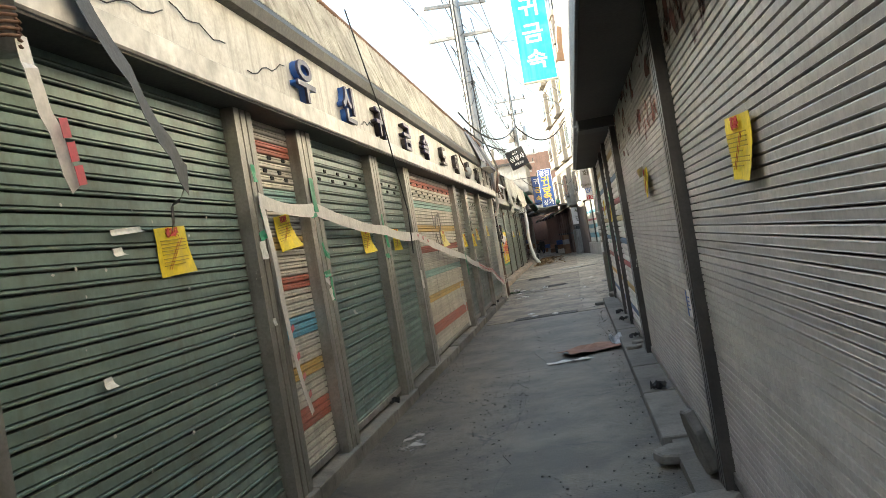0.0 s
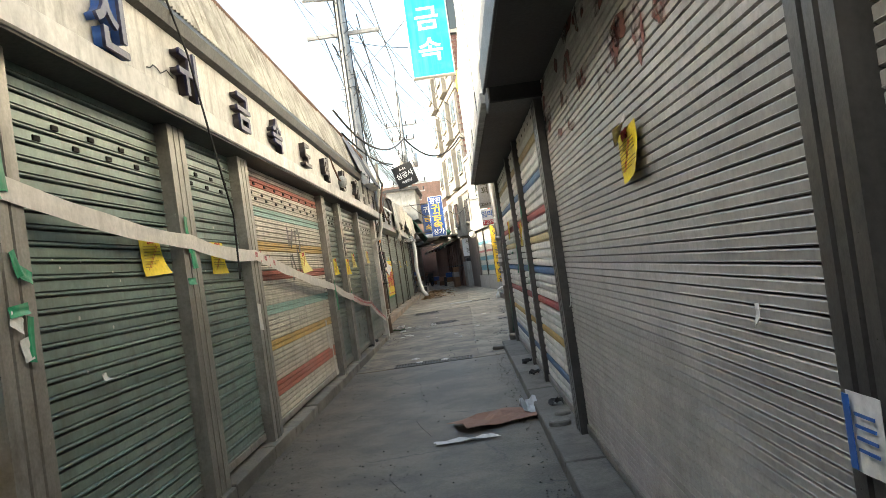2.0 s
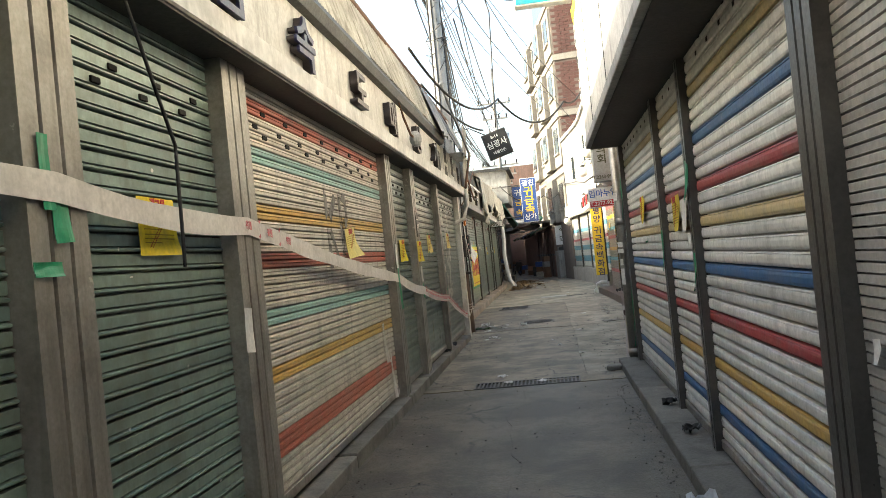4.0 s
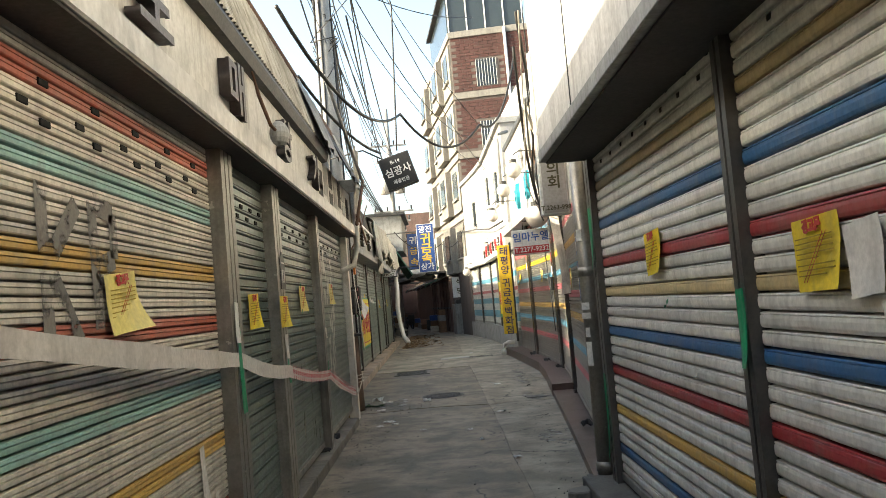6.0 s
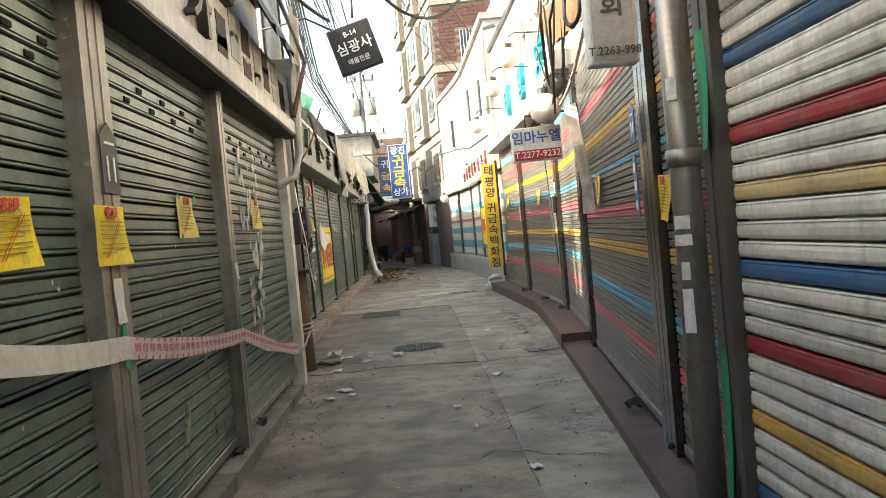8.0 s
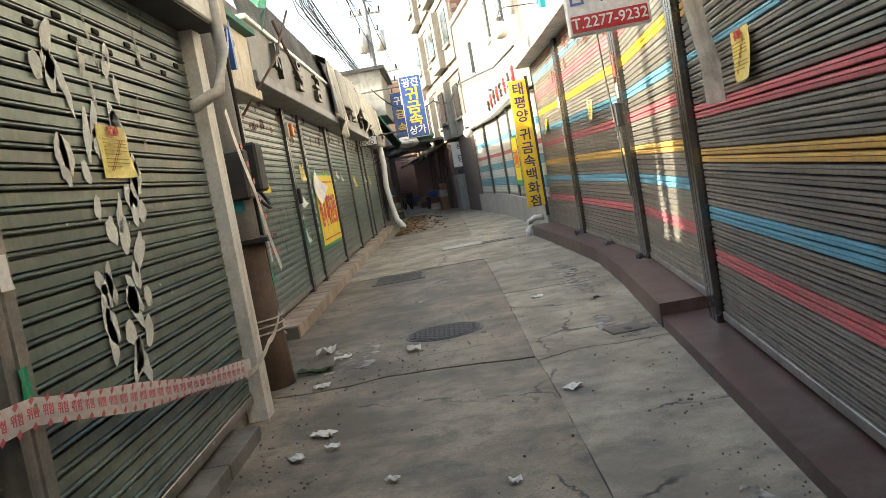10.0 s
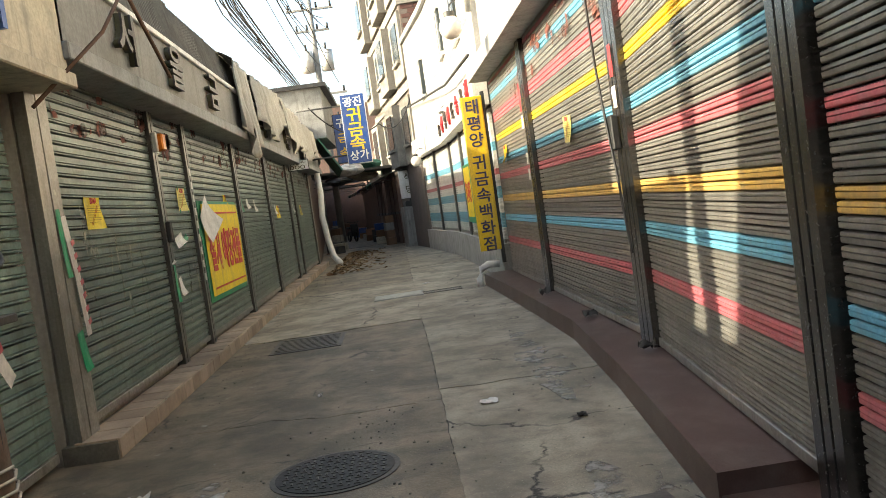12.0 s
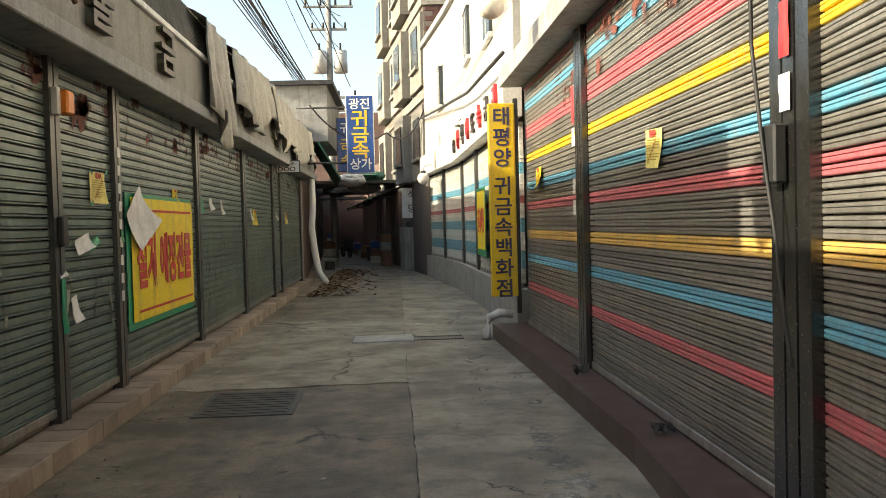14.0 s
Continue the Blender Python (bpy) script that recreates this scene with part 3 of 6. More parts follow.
step_left = part("step_left", prism([(-2.6, 26.15), (-2.22, 26.15), (-2.26, 33.0), (-2.32, 46), (-2.6, 46)], -0.02, 0.13), "kerb_stone")
for i in range(64):
    y = 26.18 + i * 0.305
    x = -2.22 - (y - 26.15) * 0.0052
    for which, b in (("top", (-0.3, 0.0, 0.0, 0.295, 0.128, 0.148)), ("front", (0.0, 0.016, 0.0, 0.295, 0.0, 0.14))):
        key = ("step tile", which)
        if key not in slat_meshes:
            me = bpy.data.meshes.new("tile")
            b3 = box(*b, 0.003)
            b3.to_mesh(me)
            b3.free()
            me.materials.append(M["pink_tile"])
            slat_meshes[key] = me
        part("tile", slat_meshes[key], None, step_left, matrix=pose(x, y, random.uniform(-0.004, 0.003), 0, 0, random.uniform(-0.6, 0.6)))
tagged(step_left, "pink tiled step before the far shutters", "step", kind="structure")
fascia_b = thing("sign_fascia", Matrix.Translation((0, 0, 0)), "white shop sign band under torn canvas", "sign board")
part("panel", box(-2.6, -2.2, 26.3, 46, 2.95, 3.5), "fascia_grey", fascia_b)
part("trim", box(-2.6, -2.16, 26.3, 46, 3.5, 3.56, 0.008), "light_steel", fascia_b, "pale metal edging")
part("lip", box(-2.6, -2.15, 26.3, 46, 2.82, 2.95, 0.01), "grey_paint", fascia_b)
recess = part("wall_recess", box(-8, -3.2, 22.95, 26.2, 0, 3.0), "plaster_beige")
tagged(recess, "plain wall at the back of the recess", "wall", kind="structure")


# ---- ground slabs, kerbs, covers ----


def jagged(x0, x1, y0, y1, seed, rough=0.02, straight=()):
    """The outline of a broken piece, counter-clockwise; the sides named in straight stay sawn."""
    rnd = random.Random(seed)
    out = []
    corners = [(x0, y0), (x1, y0), (x1, y1), (x0, y1)]
    for side, (a, b) in enumerate(zip(corners, corners[1:] + corners[:1])):
        length = math.hypot(b[0] - a[0], b[1] - a[1])
        n = max(2, int(length / 0.12))
        r = 0.002 if side in straight else rough
        drift = 0.0
        for i in range(n):
            f = i / n
            drift = 0.7 * drift + rnd.uniform(-r, r)
            d = drift if 0 < i else 0
            nx, ny = (b[1] - a[1]) / length, -(b[0] - a[0]) / length
            out.append((a[0] + (b[0] - a[0]) * f - abs(d) * nx * 0.8, a[1] + (b[1] - a[1]) * f - abs(d) * ny * 0.8))
    return out


def wander(s, line, big):
    """How far a crack strays from its line at s along it."""
    return big * noise.noise(Vector((s * 0.9, line * 7.3, 0.5))) + 0.22 * big * noise.noise(Vector((s * 4.5, line * 3.1, 2.0))) + 0.018 * noise.noise(Vector((s * 17.0, line, 4.0)))


def slab(x0, x1, y0, y1, mat, top=0.0, wild=0.3, side=0.0, gap=0.005):
    """One poured field of concrete; its cross cracks wander and are shared with the next field."""
    xs = [x0 + (x1 - x0) * i / 24 for i in range(25)]
    ys = [i / 40 for i in range(1, 40)]

    def lo(x):
        return y0 + wander(x, y0, wild) + gap * (1 + 0.9 * noise.noise(Vector((x * 6, y0, 1))))

    def hi(x):
        return y1 + wander(x, y1, wild) - gap * (1 + 0.9 * noise.noise(Vector((x * 6, y1, 3))))

    out = [(x, lo(x)) for x in xs]
    out += [(x1 - 0.0018 + wander(lo(x1) + (hi(x1) - lo(x1)) * f, x1, side), lo(x1) + (hi(x1) - lo(x1)) * f) for f in ys]
    out += [(x, hi(x)) for x in xs[::-1]]
    out += [(x0 + 0.0018 + wander(lo(x0) + (hi(x0) - lo(x0)) * f, x0, side), lo(x0) + (hi(x0) - lo(x0)) * f) for f in ys[::-1]]
    part("slab", prism(out, -0.06, top), mat, ground)


def cuts(ys, x0, x1, mats, seed, wild=0.3, side=0.0, gap=0.005):
    rnd = random.Random(seed)
    for i, (a, b) in enumerate(zip(ys, ys[1:])):
        slab(x0, x1, a, b, mats[i % len(mats)], rnd.uniform(-0.008, 0.004), wild, side, gap)


J = 0.08
CG, PC, OC = "concrete_ground", "patch_concrete", "oily_concrete"
slab(-2.1, 1.2, -8, -1, OC, -0.002, 0.03)
slab(-2.1, 1.2, -1, 5.75, OC, 0.0, 0.03)
slab(-2.1, -0.62, 5.75, 16.5, OC, -0.006, 0.03, 0.3)
slab(-0.62, 1.2, 5.75, 16.5, OC, -0.004, 0.03, 0.3)
slab(-2.1, -1.24, 16.5, 16.9, CG, wild=0.0)
slab(-1.24, -0.02, 16.9, 17.0, CG, wild=0.0)
slab(-2.1, -1.24, 16.9, 17.0, CG, wild=0.0)
slab(-0.02, 1.2, 16.5, 17.0, CG, wild=0.0)
cuts([17.0, 23.6, 26.5, 30.9, 36.6, 41.5], -3.4, J, [CG, CG, CG, PC, CG], 51, side=0.025, gap=0.014)
cuts([17.0, 23.3, 26.9, 30.2, 34.2, 40, 47, 60, 90], J, 2.2, [PC], 61, side=0.025, gap=0.009)
cuts([41.5, 48, 56, 68, 90], -6.0, J, [CG], 101)


def blocks(name, label, x0, x1, ys, z1, mat, slope=lambda y: 0.0):
    root = thing(name, pose(0, 0, 0), label, "kerb", kind="structure")
    for i, (a, b) in enumerate(zip(ys, ys[1:])):
        d = slope((a + b) / 2)
        part("kerb_stone", box(x0 + d, x1 + d, a + 0.006, b - 0.006, -0.03, z1 + random.uniform(-0.012, 0.012), 0.008), mat, root)


def steps_of(y0, y1, lo, hi, seed):
    rnd = random.Random(seed)
    out = [y0]
    while out[-1] < y1 - hi:
        out.append(out[-1] + rnd.uniform(lo, hi))
    return out + [y1]


blocks("kerb_row", "worn concrete kerb stones along the green shutters", -2.02, -1.84, steps_of(-6, 22.5, 0.8, 1.5, 3), 0.1, "kerb_stone")
blocks("kerb_row", "flat grey stone sill slabs along the shutters", 0.5, 0.8, steps_of(6.35, 17.5, 1.2, 2.4, 4), 0.1, "kerb_stone")


def grate(x0, x1, y0, y1, label):
    root = thing("drain_grate", pose((x0 + x1) / 2, (y0 + y1) / 2, 0), label, "drain grate")
    w, h = (x1 - x0) / 2, (y1 - y0) / 2
    part("pit", box(-w, w, -h, h, -0.05, -0.03), "black", root)
    for n, b in (("frame", (-w, w, -h, -h + 0.03)), ("frame", (-w, w, h - 0.03, h))):
        part(n, box(*b, -0.03, 0.006, 0.003), "cast_iron", root)
    k = int((x1 - x0) / 0.045)
    bar = None
    for i in range(k + 1):
        m = Matrix.Translation((-w + (x1 - x0) * i / k, 0, 0))
        if bar is None:
            bar = part("bar", box(-0.008, 0.008, -h, h, -0.03, 0.005), "cast_iron", root, matrix=m).data
        else:
            part("bar", bar, None, root, matrix=m)
    return root


grate(-1.24, -0.02, 16.5, 16.9, "long rusty iron drain grate across the lane")
grate(0.2, 0.85, 33.9, 34.25, "iron drain grate beside a concrete cover plate")
plate = part("drain_cover", prism(jagged(-0.62, 0.2, 33.75, 34.4, 5, 0.03), -0.02, 0.02), "chalk")
tagged(plate, "pale concrete cover plate over the drain", "drain cover")


def manhole(x, y, r):
    root = thing("manhole_cover", pose(x, y, 0), "round cast-iron manhole cover with a worn cross pattern", "manhole cover")
    ring = [(r * math.cos(2 * math.pi * i / 36), r * math.sin(2 * math.pi * i / 36)) for i in range(36)]
    part("rim", prism([(a * 1.06, b * 1.06) for a, b in ring], -0.02, 0.004), "cast_iron", root)
    part("disc", prism([(a * 0.97, b * 0.97) for a, b in ring], -0.02, 0.009), "black", root)
    bm = bmesh.new()
    for i in range(-7, 8):
        for j in range(-7, 8):
            cx, cy = i * r / 7.6, j * r / 7.6
            if math.hypot(cx, cy) < r * 0.9:
                box(cx - (0.019 if (i + j) % 2 else 0.006), cx + (0.019 if (i + j) % 2 else 0.006), cy - (0.006 if (i + j) % 2 else 0.019), cy + (0.006 if (i + j) % 2 else 0.019), 0.006, 0.014, bm=bm)
    ob = part("studs", bm, "cast_iron", root)
    ob["kind"] = "stuff"


manhole(-0.62, 25.09, 0.36)
hatch = thing("access_hatch", pose(-1.32, 30.3, 0), "square iron access hatch set in the concrete", "hatch")
part("rim", box(-0.42, 0.42, -0.5, 0.5, -0.02, 0.004, 0.003), "cast_iron", hatch)
part("lid", box(-0.38, 0.38, -0.46, 0.46, 0.0, 0.006, 0.003), "oily_concrete", hatch)
for i in range(9):
    part("rib", box(-0.36, 0.36, -0.42 + i * 0.1, -0.385 + i * 0.1, 0.003, 0.01), "cast_iron", hatch)
cover = thing("meter_cover", pose(0.86, 23.85, 0, rz=6), "small square iron cover with a hole", "cover")
part("lid", box(-0.15, 0.15, -0.15, 0.15, -0.02, 0.01, 0.004), "cast_iron", cover)
part("handle_slot", box(-0.02, 0.03, -0.09, -0.01, 0.0, 0.014, 0.002), "black", cover)


def stain(name, x, y, rx, ry, mat, label, seed, z=0.004):
    rnd = random.Random(seed)
    pts = []
    for i in range(40):
        a = 2 * math.pi * i / 40
        k = 0.65 + 0.5 * noise.noise(Vector((math.cos(a) * 1.3 + seed, math.sin(a) * 1.3, seed * 0.7))) + rnd.uniform(-0.06, 0.06)
        pts.append((x + rx * k * math.cos(a), y + ry * k * math.sin(a)))
    ob = part(name, prism(pts, -0.01, z + 0.003), mat)
    tagged(ob, label, "stain", kind="structure")


# long whitish patch near the left kerb, then two of pale mortar
stain("spill", -1.46, 7.68, 0.16, 0.55, "pale_blotch", "whitish irregular patch on the concrete", 2)
stain("spill", 0.62, 20.0, 0.2, 0.6, "pale_blotch", "spilled pale mortar beside the kerb", 6)
stain("spill", 0.98, 27.0, 0.25, 1.6, "pale_blotch", "pale mortar spread beside the step", 9)
for i, (x, y, rx, ry) in enumerate(((-1.45, 24.6, 0.5, 0.9), (0.9, 24.0, 0.35, 0.7), (0.95, 27.8, 0.3, 1.8))):
    stain("dust", x, y, rx, ry, "pale_blotch", "pale dust and worn mortar on the concrete", 60 + i, 0.001)


def rubble(name, label, spots, mat, size, seed, count):
    """Loose chips and dust scattered round spots (x, y, spread x, spread y)."""
    rnd = random.Random(seed)
    verts, faces = [], []
    for x, y, sx, sy in spots:
        for _ in range(count):
            cx, cy = rnd.gauss(x, sx), rnd.gauss(y, sy)
            s = size * rnd.uniform(0.3, 1.5) ** 1.4
            k = len(verts)
            base = [(cx + s * math.cos(a) * rnd.uniform(0.6, 1.2), cy + s * math.sin(a) * rnd.uniform(0.6, 1.2)) for a in (0.3, 1.9, 3.2, 4.9)]
            verts += [(px, py, -0.002) for px, py in base] + [(cx + (px - cx) * 0.6, cy + (py - cy) * 0.6, s * rnd.uniform(0.4, 0.9)) for px, py in base]
            faces += [(k + 4, k + 5, k + 6, k + 7)] + [(k + i, k + (i + 1) % 4, k + 4 + (i + 1) % 4, k + 4 + i) for i in range(4)]
    me = bpy.data.meshes.new(name)
    me.from_pydata(verts, [], faces)
    tagged(part(name, me, mat), label, "rubble", kind="stuff")


rubble("gravel", "loose concrete chips and grit on the lane", [(-1.0, 6.0, 0.25, 1.2), (0.35, 5.75, 0.4, 0.3), (-1.6, 9, 0.12, 3), (-0.9, 9.0, 0.2, 0.8), (0.4, 9.5, 0.06, 2.5), (-1.65, 15, 0.1, 4), (0.4, 15, 0.08, 2), (-1.6, 21.5, 0.15, 1.2), (0.7, 20.5, 0.15, 1.5), (-1.3, 24.2, 0.5, 0.6), (-2.0, 34, 0.12, 5), (0.9, 29, 0.25, 4), (-0.4, 25.4, 0.35, 0.8)], "kerb_stone", 0.0065, 6, 170)
rubble("dirt_crumbs", "dark crumbs of dirt and soot on the lane", [(-0.7, 8, 0.3, 2), (-0.6, 13, 0.5, 2.5), (-0.4, 20, 0.6, 2), (-1.5, 24, 0.5, 0.5), (-1.6, 40, 0.5, 4)], "ground_dark", 0.006, 16, 70)


def litter(name, x, y, w, h, mat, label, category, seed, z=0.0, rz=0.0, lift=0.02):
    """A crumpled flat scrap on the ground."""
    bm = bmesh.new()
    bmesh.ops.create_grid(bm, x_segments=5, y_segments=5, size=0.5)
    for v in bm.verts:
        u = Vector((v.co.x * 3 + seed, v.co.y * 3, seed * 1.7))
        v.co.x, v.co.y, v.co.z = v.co.x * w * (1 + 0.2 * noise.noise(u)), v.co.y * h * (1 + 0.2 * noise.noise(u * 1.3)), lift * (0.8 + noise.noise(u * 1.5))
    r = bmesh.ops.extrude_face_region(bm, geom=bm.faces[:])
    bmesh.ops.translate(bm, verts=[e for e in r["geom"] if isinstance(e, bmesh.types.BMVert)], vec=(0, 0, 0.003))
    bmesh.ops.recalc_face_normals(bm, faces=bm.faces)
    zmin = min(v.co.z for v in bm.verts)
    for v in bm.verts:
        v.co.z -= zmin
    ob = part(name, bm, mat, matrix=pose(x, y, z + 0.002, 0, 0, rz))
    return tagged(ob, label, category)


litter("cardboard_sheet", 0.12, 11.35, 0.75, 0.5, "cardboard", "flattened reddish cardboard sheet lying on the lane", "cardboard", 1, rz=20, lift=0.05)
litter("paper_strip", -0.15, 10.7, 0.52, 0.1, "paper_white", "long strip of pale paper on the lane", "paper", 2, rz=4)
litter("plastic_bag", 0.45, 11.5, 0.16, 0.2, "plastic_bag", "crumpled clear plastic bag against the kerb", "bag", 3, lift=0.14)
litter("paper_scrap", 0.41, 26.15, 0.13, 0.1, "paper_white", "small white paper scrap on the concrete", "paper", 4)
litter("paper_scrap", -0.89, 24.42, 0.12, 0.12, "paper_white", "torn white tissue beside the manhole", "paper", 5, lift=0.05)
litter("paper_scrap", -1.55, 24.6, 0.16, 0.08, "paper_white", "crumpled paper scrap on the lane", "paper", 6, lift=0.03)
litter("drink_carton", -1.75, 24.95, 0.17, 0.1, "paper_white", "crushed drink carton on the dirty concrete", "carton", 7, lift=0.07)
litter("cigarette_pack", -1.6, 23.6, 0.14, 0.08, "paper_white", "flattened white packet in the litter", "packet", 8, lift=0.03)
litter("brown_leaf", -2.0, 23.1, 0.2, 0.16, "leaf_brown", "dry orange-brown leaf at the pole's foot", "leaf", 9, lift=0.06)
litter("green_weed", -1.75, 24.2, 0.3, 0.12, "leaf_green", "wilted green weed lying on the lane", "weed", 10, lift=0.05)
litter("pebble_cap", 0.93, 25.45, 0.06, 0.06, "black", "small black bottle cap on the concrete", "cap", 11, lift=0.02)
for i, (x, y, s) in enumerate(((-0.85, 16.75, 0.1), (-0.45, 16.7, 0.1), (-0.95, 17.3, 0.14), (0.1, 19.0, 0.1), (-0.9, 21.3, 0.07), (-0.3, 21.0, 0.06), (0.2, 22.4, 0.12), (-0.2, 20.2, 0.06), (-1.5, 21.9, 0.12), (-1.4, 22.3, 0.14), (-1.3, 22.0, 0.09), (0.3, 35.5, 0.12), (-0.9, 27.2, 0.05))):
    litter("paper_scrap", x, y, s, s * 0.7, "paper_white", "small crumpled scrap of pale paper on the lane", "paper", 20 + i, rz=i * 37, lift=0.025)
for i, (x, y) in enumerate(((0.64, 7.9), (0.66, 13.1), (0.66, 14.2), (0.68, 11.2), (0.95, 18.75), (0.98, 19.9), (-1.95, 9.0), (-1.95, 19.7), (-1.95, 20.6), (1.6, 26.15), (1.55, 30.0), (1.62, 28.0))):
    z = 0.2 if x > 1.2 else 0.1
    ob = litter("padlock_lump", x, y, 0.13, 0.09, "black", "black taped padlock and hasp at a shutter's foot", "padlock", 40 + i, z=z, lift=0.07)

# leaves drifted along the far left
rnd = random.Random(77)
verts, faces = [], []
for _ in range(700):
    x, y = -2.0 + abs(rnd.gauss(0, 0.55)), rnd.uniform(41, 52)
    s, a = rnd.uniform(0.04, 0.1), rnd.uniform(0, 6.28)
    k = len(verts)
    for da, rr in ((0, 1), (1.2, 0.5), (3.14, 1), (4.4, 0.5)):
        verts.append((x + s * rr * math.cos(a + da), y + s * rr * math.sin(a + da), rnd.uniform(0.004, 0.06)))
    faces.append((k, k + 1, k + 2, k + 3))
me = bpy.data.meshes.new("fallen_leaves")
me.from_pydata(verts, [], faces)
tagged(part("fallen_leaves", me, "leaf_brown"), "drift of dry brown leaves along the far kerb", "leaves", kind="stuff")


def broken_stone(x, y, z, w, d, h, rot, label, seed):
    rnd = random.Random(seed)
    outline = [(w / 2 * math.cos(a) * rnd.uniform(0.8, 1.15), d / 2 * math.sin(a) * rnd.uniform(0.8, 1.15)) for a in (0.2, 1.0, 1.9, 2.7, 3.6, 4.4, 5.3)]
    bm = prism(outline, 0, h)
    bmesh.ops.bevel(bm, geom=bm.edges[:], offset=0.012, segments=1, affect="EDGES")
    tagged(part("broken_slab", bm, "kerb_stone", matrix=pose(x, y, z, *rot)), label, "stone")


broken_stone(0.62, 5.5, 0.27, 0.5, 0.3, 0.06, (0, 76, 8), "broken grey stone slab leaning on a shutter post", 3)
broken_stone(0.6, 6.1, 0.02, 0.36, 0.3, 0.07, (4, 0, 20), "broken grey stone slab lying on the kerb", 4)
broken_stone(0.6, 5.1, 0.02, 0.42, 0.34, 0.07, (-4, 3, 50), "broken grey stone slab lying by the kerb", 6)
broken_stone(0.62, 10.3, 0.1, 0.2, 0.14, 0.05, (0, 0, 10), "broken brick-sized stone on the sill", 8)
broken_stone(0.68, 10.7, 0.1, 0.16, 0.14, 0.04, (0, 0, 40), "broken brick-sized stone on the sill", 9)
broken_stone(0.45, 17.2, 0.0, 0.3, 0.2, 0.06, (0, 0, 40), "broken concrete lump beside the pipe", 10)


# ---- papers, stickers, tape ----
def face(p, d):
    """A frame on a wall at p that faces the way d in plan: x to the reader's right, y up, z out of the wall."""
    z = Vector((d[0], d[1], 0)).normalized()
    y = Vector((0, 0, 1))
    x = y.cross(z)
    return Matrix(((x.x, y.x, z.x, p[0]), (x.y, y.y, z.y, p[1]), (x.z, y.z, z.z, p[2]), (0, 0, 0, 1)))


LEFT, RIGHT, FRONT = (1, 0), (-1, 0), (0, -1)


def paper(w, h, curl, seed, corner=0.0):
    bm = bmesh.new()
    nx, ny = 6, 8
    grid = []
    for j in range(ny + 1):
        row = []
        for i in range(nx + 1):
            u, v = i / nx, j / ny
            z = 0.004 + 0.006 * (1 + noise.noise(Vector((u * 2 + seed, v * 2, seed)))) + curl * (1 - v) ** 3 * (0.4 + 0.6 * u) + corner * max(0, u + (1 - v) - 1.3) ** 1.5
            row.append(bm.verts.new(((u - 0.5) * w, (v - 0.5) * h, z)))
        grid.append(row)
    for j in range(ny):
        for i in range(nx):
            bm.faces.new((grid[j][i], grid[j][i + 1], grid[j + 1][i + 1], grid[j + 1][i]))
    r = bmesh.ops.extrude_face_region(bm, geom=bm.faces[:])
    bmesh.ops.translate(bm, verts=[e for e in r["geom"] if isinstance(e, bmesh.types.BMVert)], vec=(0, 0, 0.0012))
    bmesh.ops.recalc_face_normals(bm, faces=bm.faces)
    return bm


def notice(p, d, w=0.35, h=0.26, tilt=0.0, curl=0.0, seed=1, faded=False, green=False, label="yellow printed demolition notice taped to a shutter", torn=False):
    root = thing("notice", face(p, d) @ pose(0, 0, 0, 0, 0, tilt), label, "notice", "yellow notices")
    part("sheet", paper(w, h, curl, seed, 0.05), "notice_faded" if faded else "notice_yellow", root)
    t = 0.021
    part("heading", lettering("경고문", h * 0.2, 0.002, "print_red", 0.003), None, root, matrix=pose(0, h * 0.37, t))
    rnd = random.Random(seed)
    bm = bmesh.new()
    for i in range(8):
        y = h * (0.22 - 0.07 * i) - (0.02 * h if i > 4 else 0)
        box(-w * 0.4, w * (0.4 if i not in (4, 7) else rnd.uniform(0, 0.3)), y, y + h * 0.018, t - 0.002, t, bm=bm)
    ob = part("printing", bm, "print_faint", root)
    ob["kind"] = "stuff"
    for s in (-0.012, 0.012):
        part("red_stroke", box(-0.0009, 0.0009, -h * 0.48, h * 0.48, 0, 0.0015), "print_red", root, matrix=pose(s, -h * 0.05, t, 0, 0, -math.degrees(math.atan(w / h)) * 0.9))
    if torn:
        part("torn_backing", paper(w * 0.5, h * 0.3, 0.06, seed + 3), "paper_white", root, matrix=pose(-w * 0.05, h * 0.5, 0.01, 0, 0, 12))
    if green:
        for sx in (-1, 1):
            for sy in (-1, 1):
                part("tape_strip", paper(0.06, 0.025, 0, seed + sx), "tape_green", root, matrix=pose(sx * w * 0.5, sy * h * 0.5, 0.016, 0, 0, 45 * sx * sy))
    return root


XL, XR = LX + 0.012, RX - 0.02
notice((XL, 4.85, 1.82), LEFT, seed=1, tilt=3)
notice((XL, 6.62, 1.91), LEFT, curl=0.04, seed=2, tilt=6)
notice((XL, 9.05, 1.81), LEFT, curl=0.03, seed=3, tilt=2)
notice((XL, 10.5, 1.8), LEFT, seed=4)
notice((XL, 14.15, 1.76), LEFT, curl=0.05, seed=5, tilt=5, faded=True)
notice((XL, 16.75, 1.69), LEFT, seed=6, tilt=2)
notice((LX + 0.11, 17.57 - 0.12, 1.67), LEFT, seed=7, label="yellow printed notice taped to a shutter post")
notice((XL, 19.03, 1.79), LEFT, seed=8, green=True, faded=True)
notice((XL, 21.35, 1.86), LEFT, seed=9, faded=True)
notice((XR, 3.62, 1.76), RIGHT, 0.39, 0.22, seed=10, tilt=-3)
notice((XR, 7.1, 1.83), RIGHT, 0.36, 0.2, seed=11, curl=0.0, tilt=4, torn=True, label="peeling yellow notice with a torn white corner")
notice((XR, 15.5, 1.83), RIGHT, seed=12, tilt=3)
notice((XR, 13.36, 1.7), RIGHT, seed=13, tilt=2)
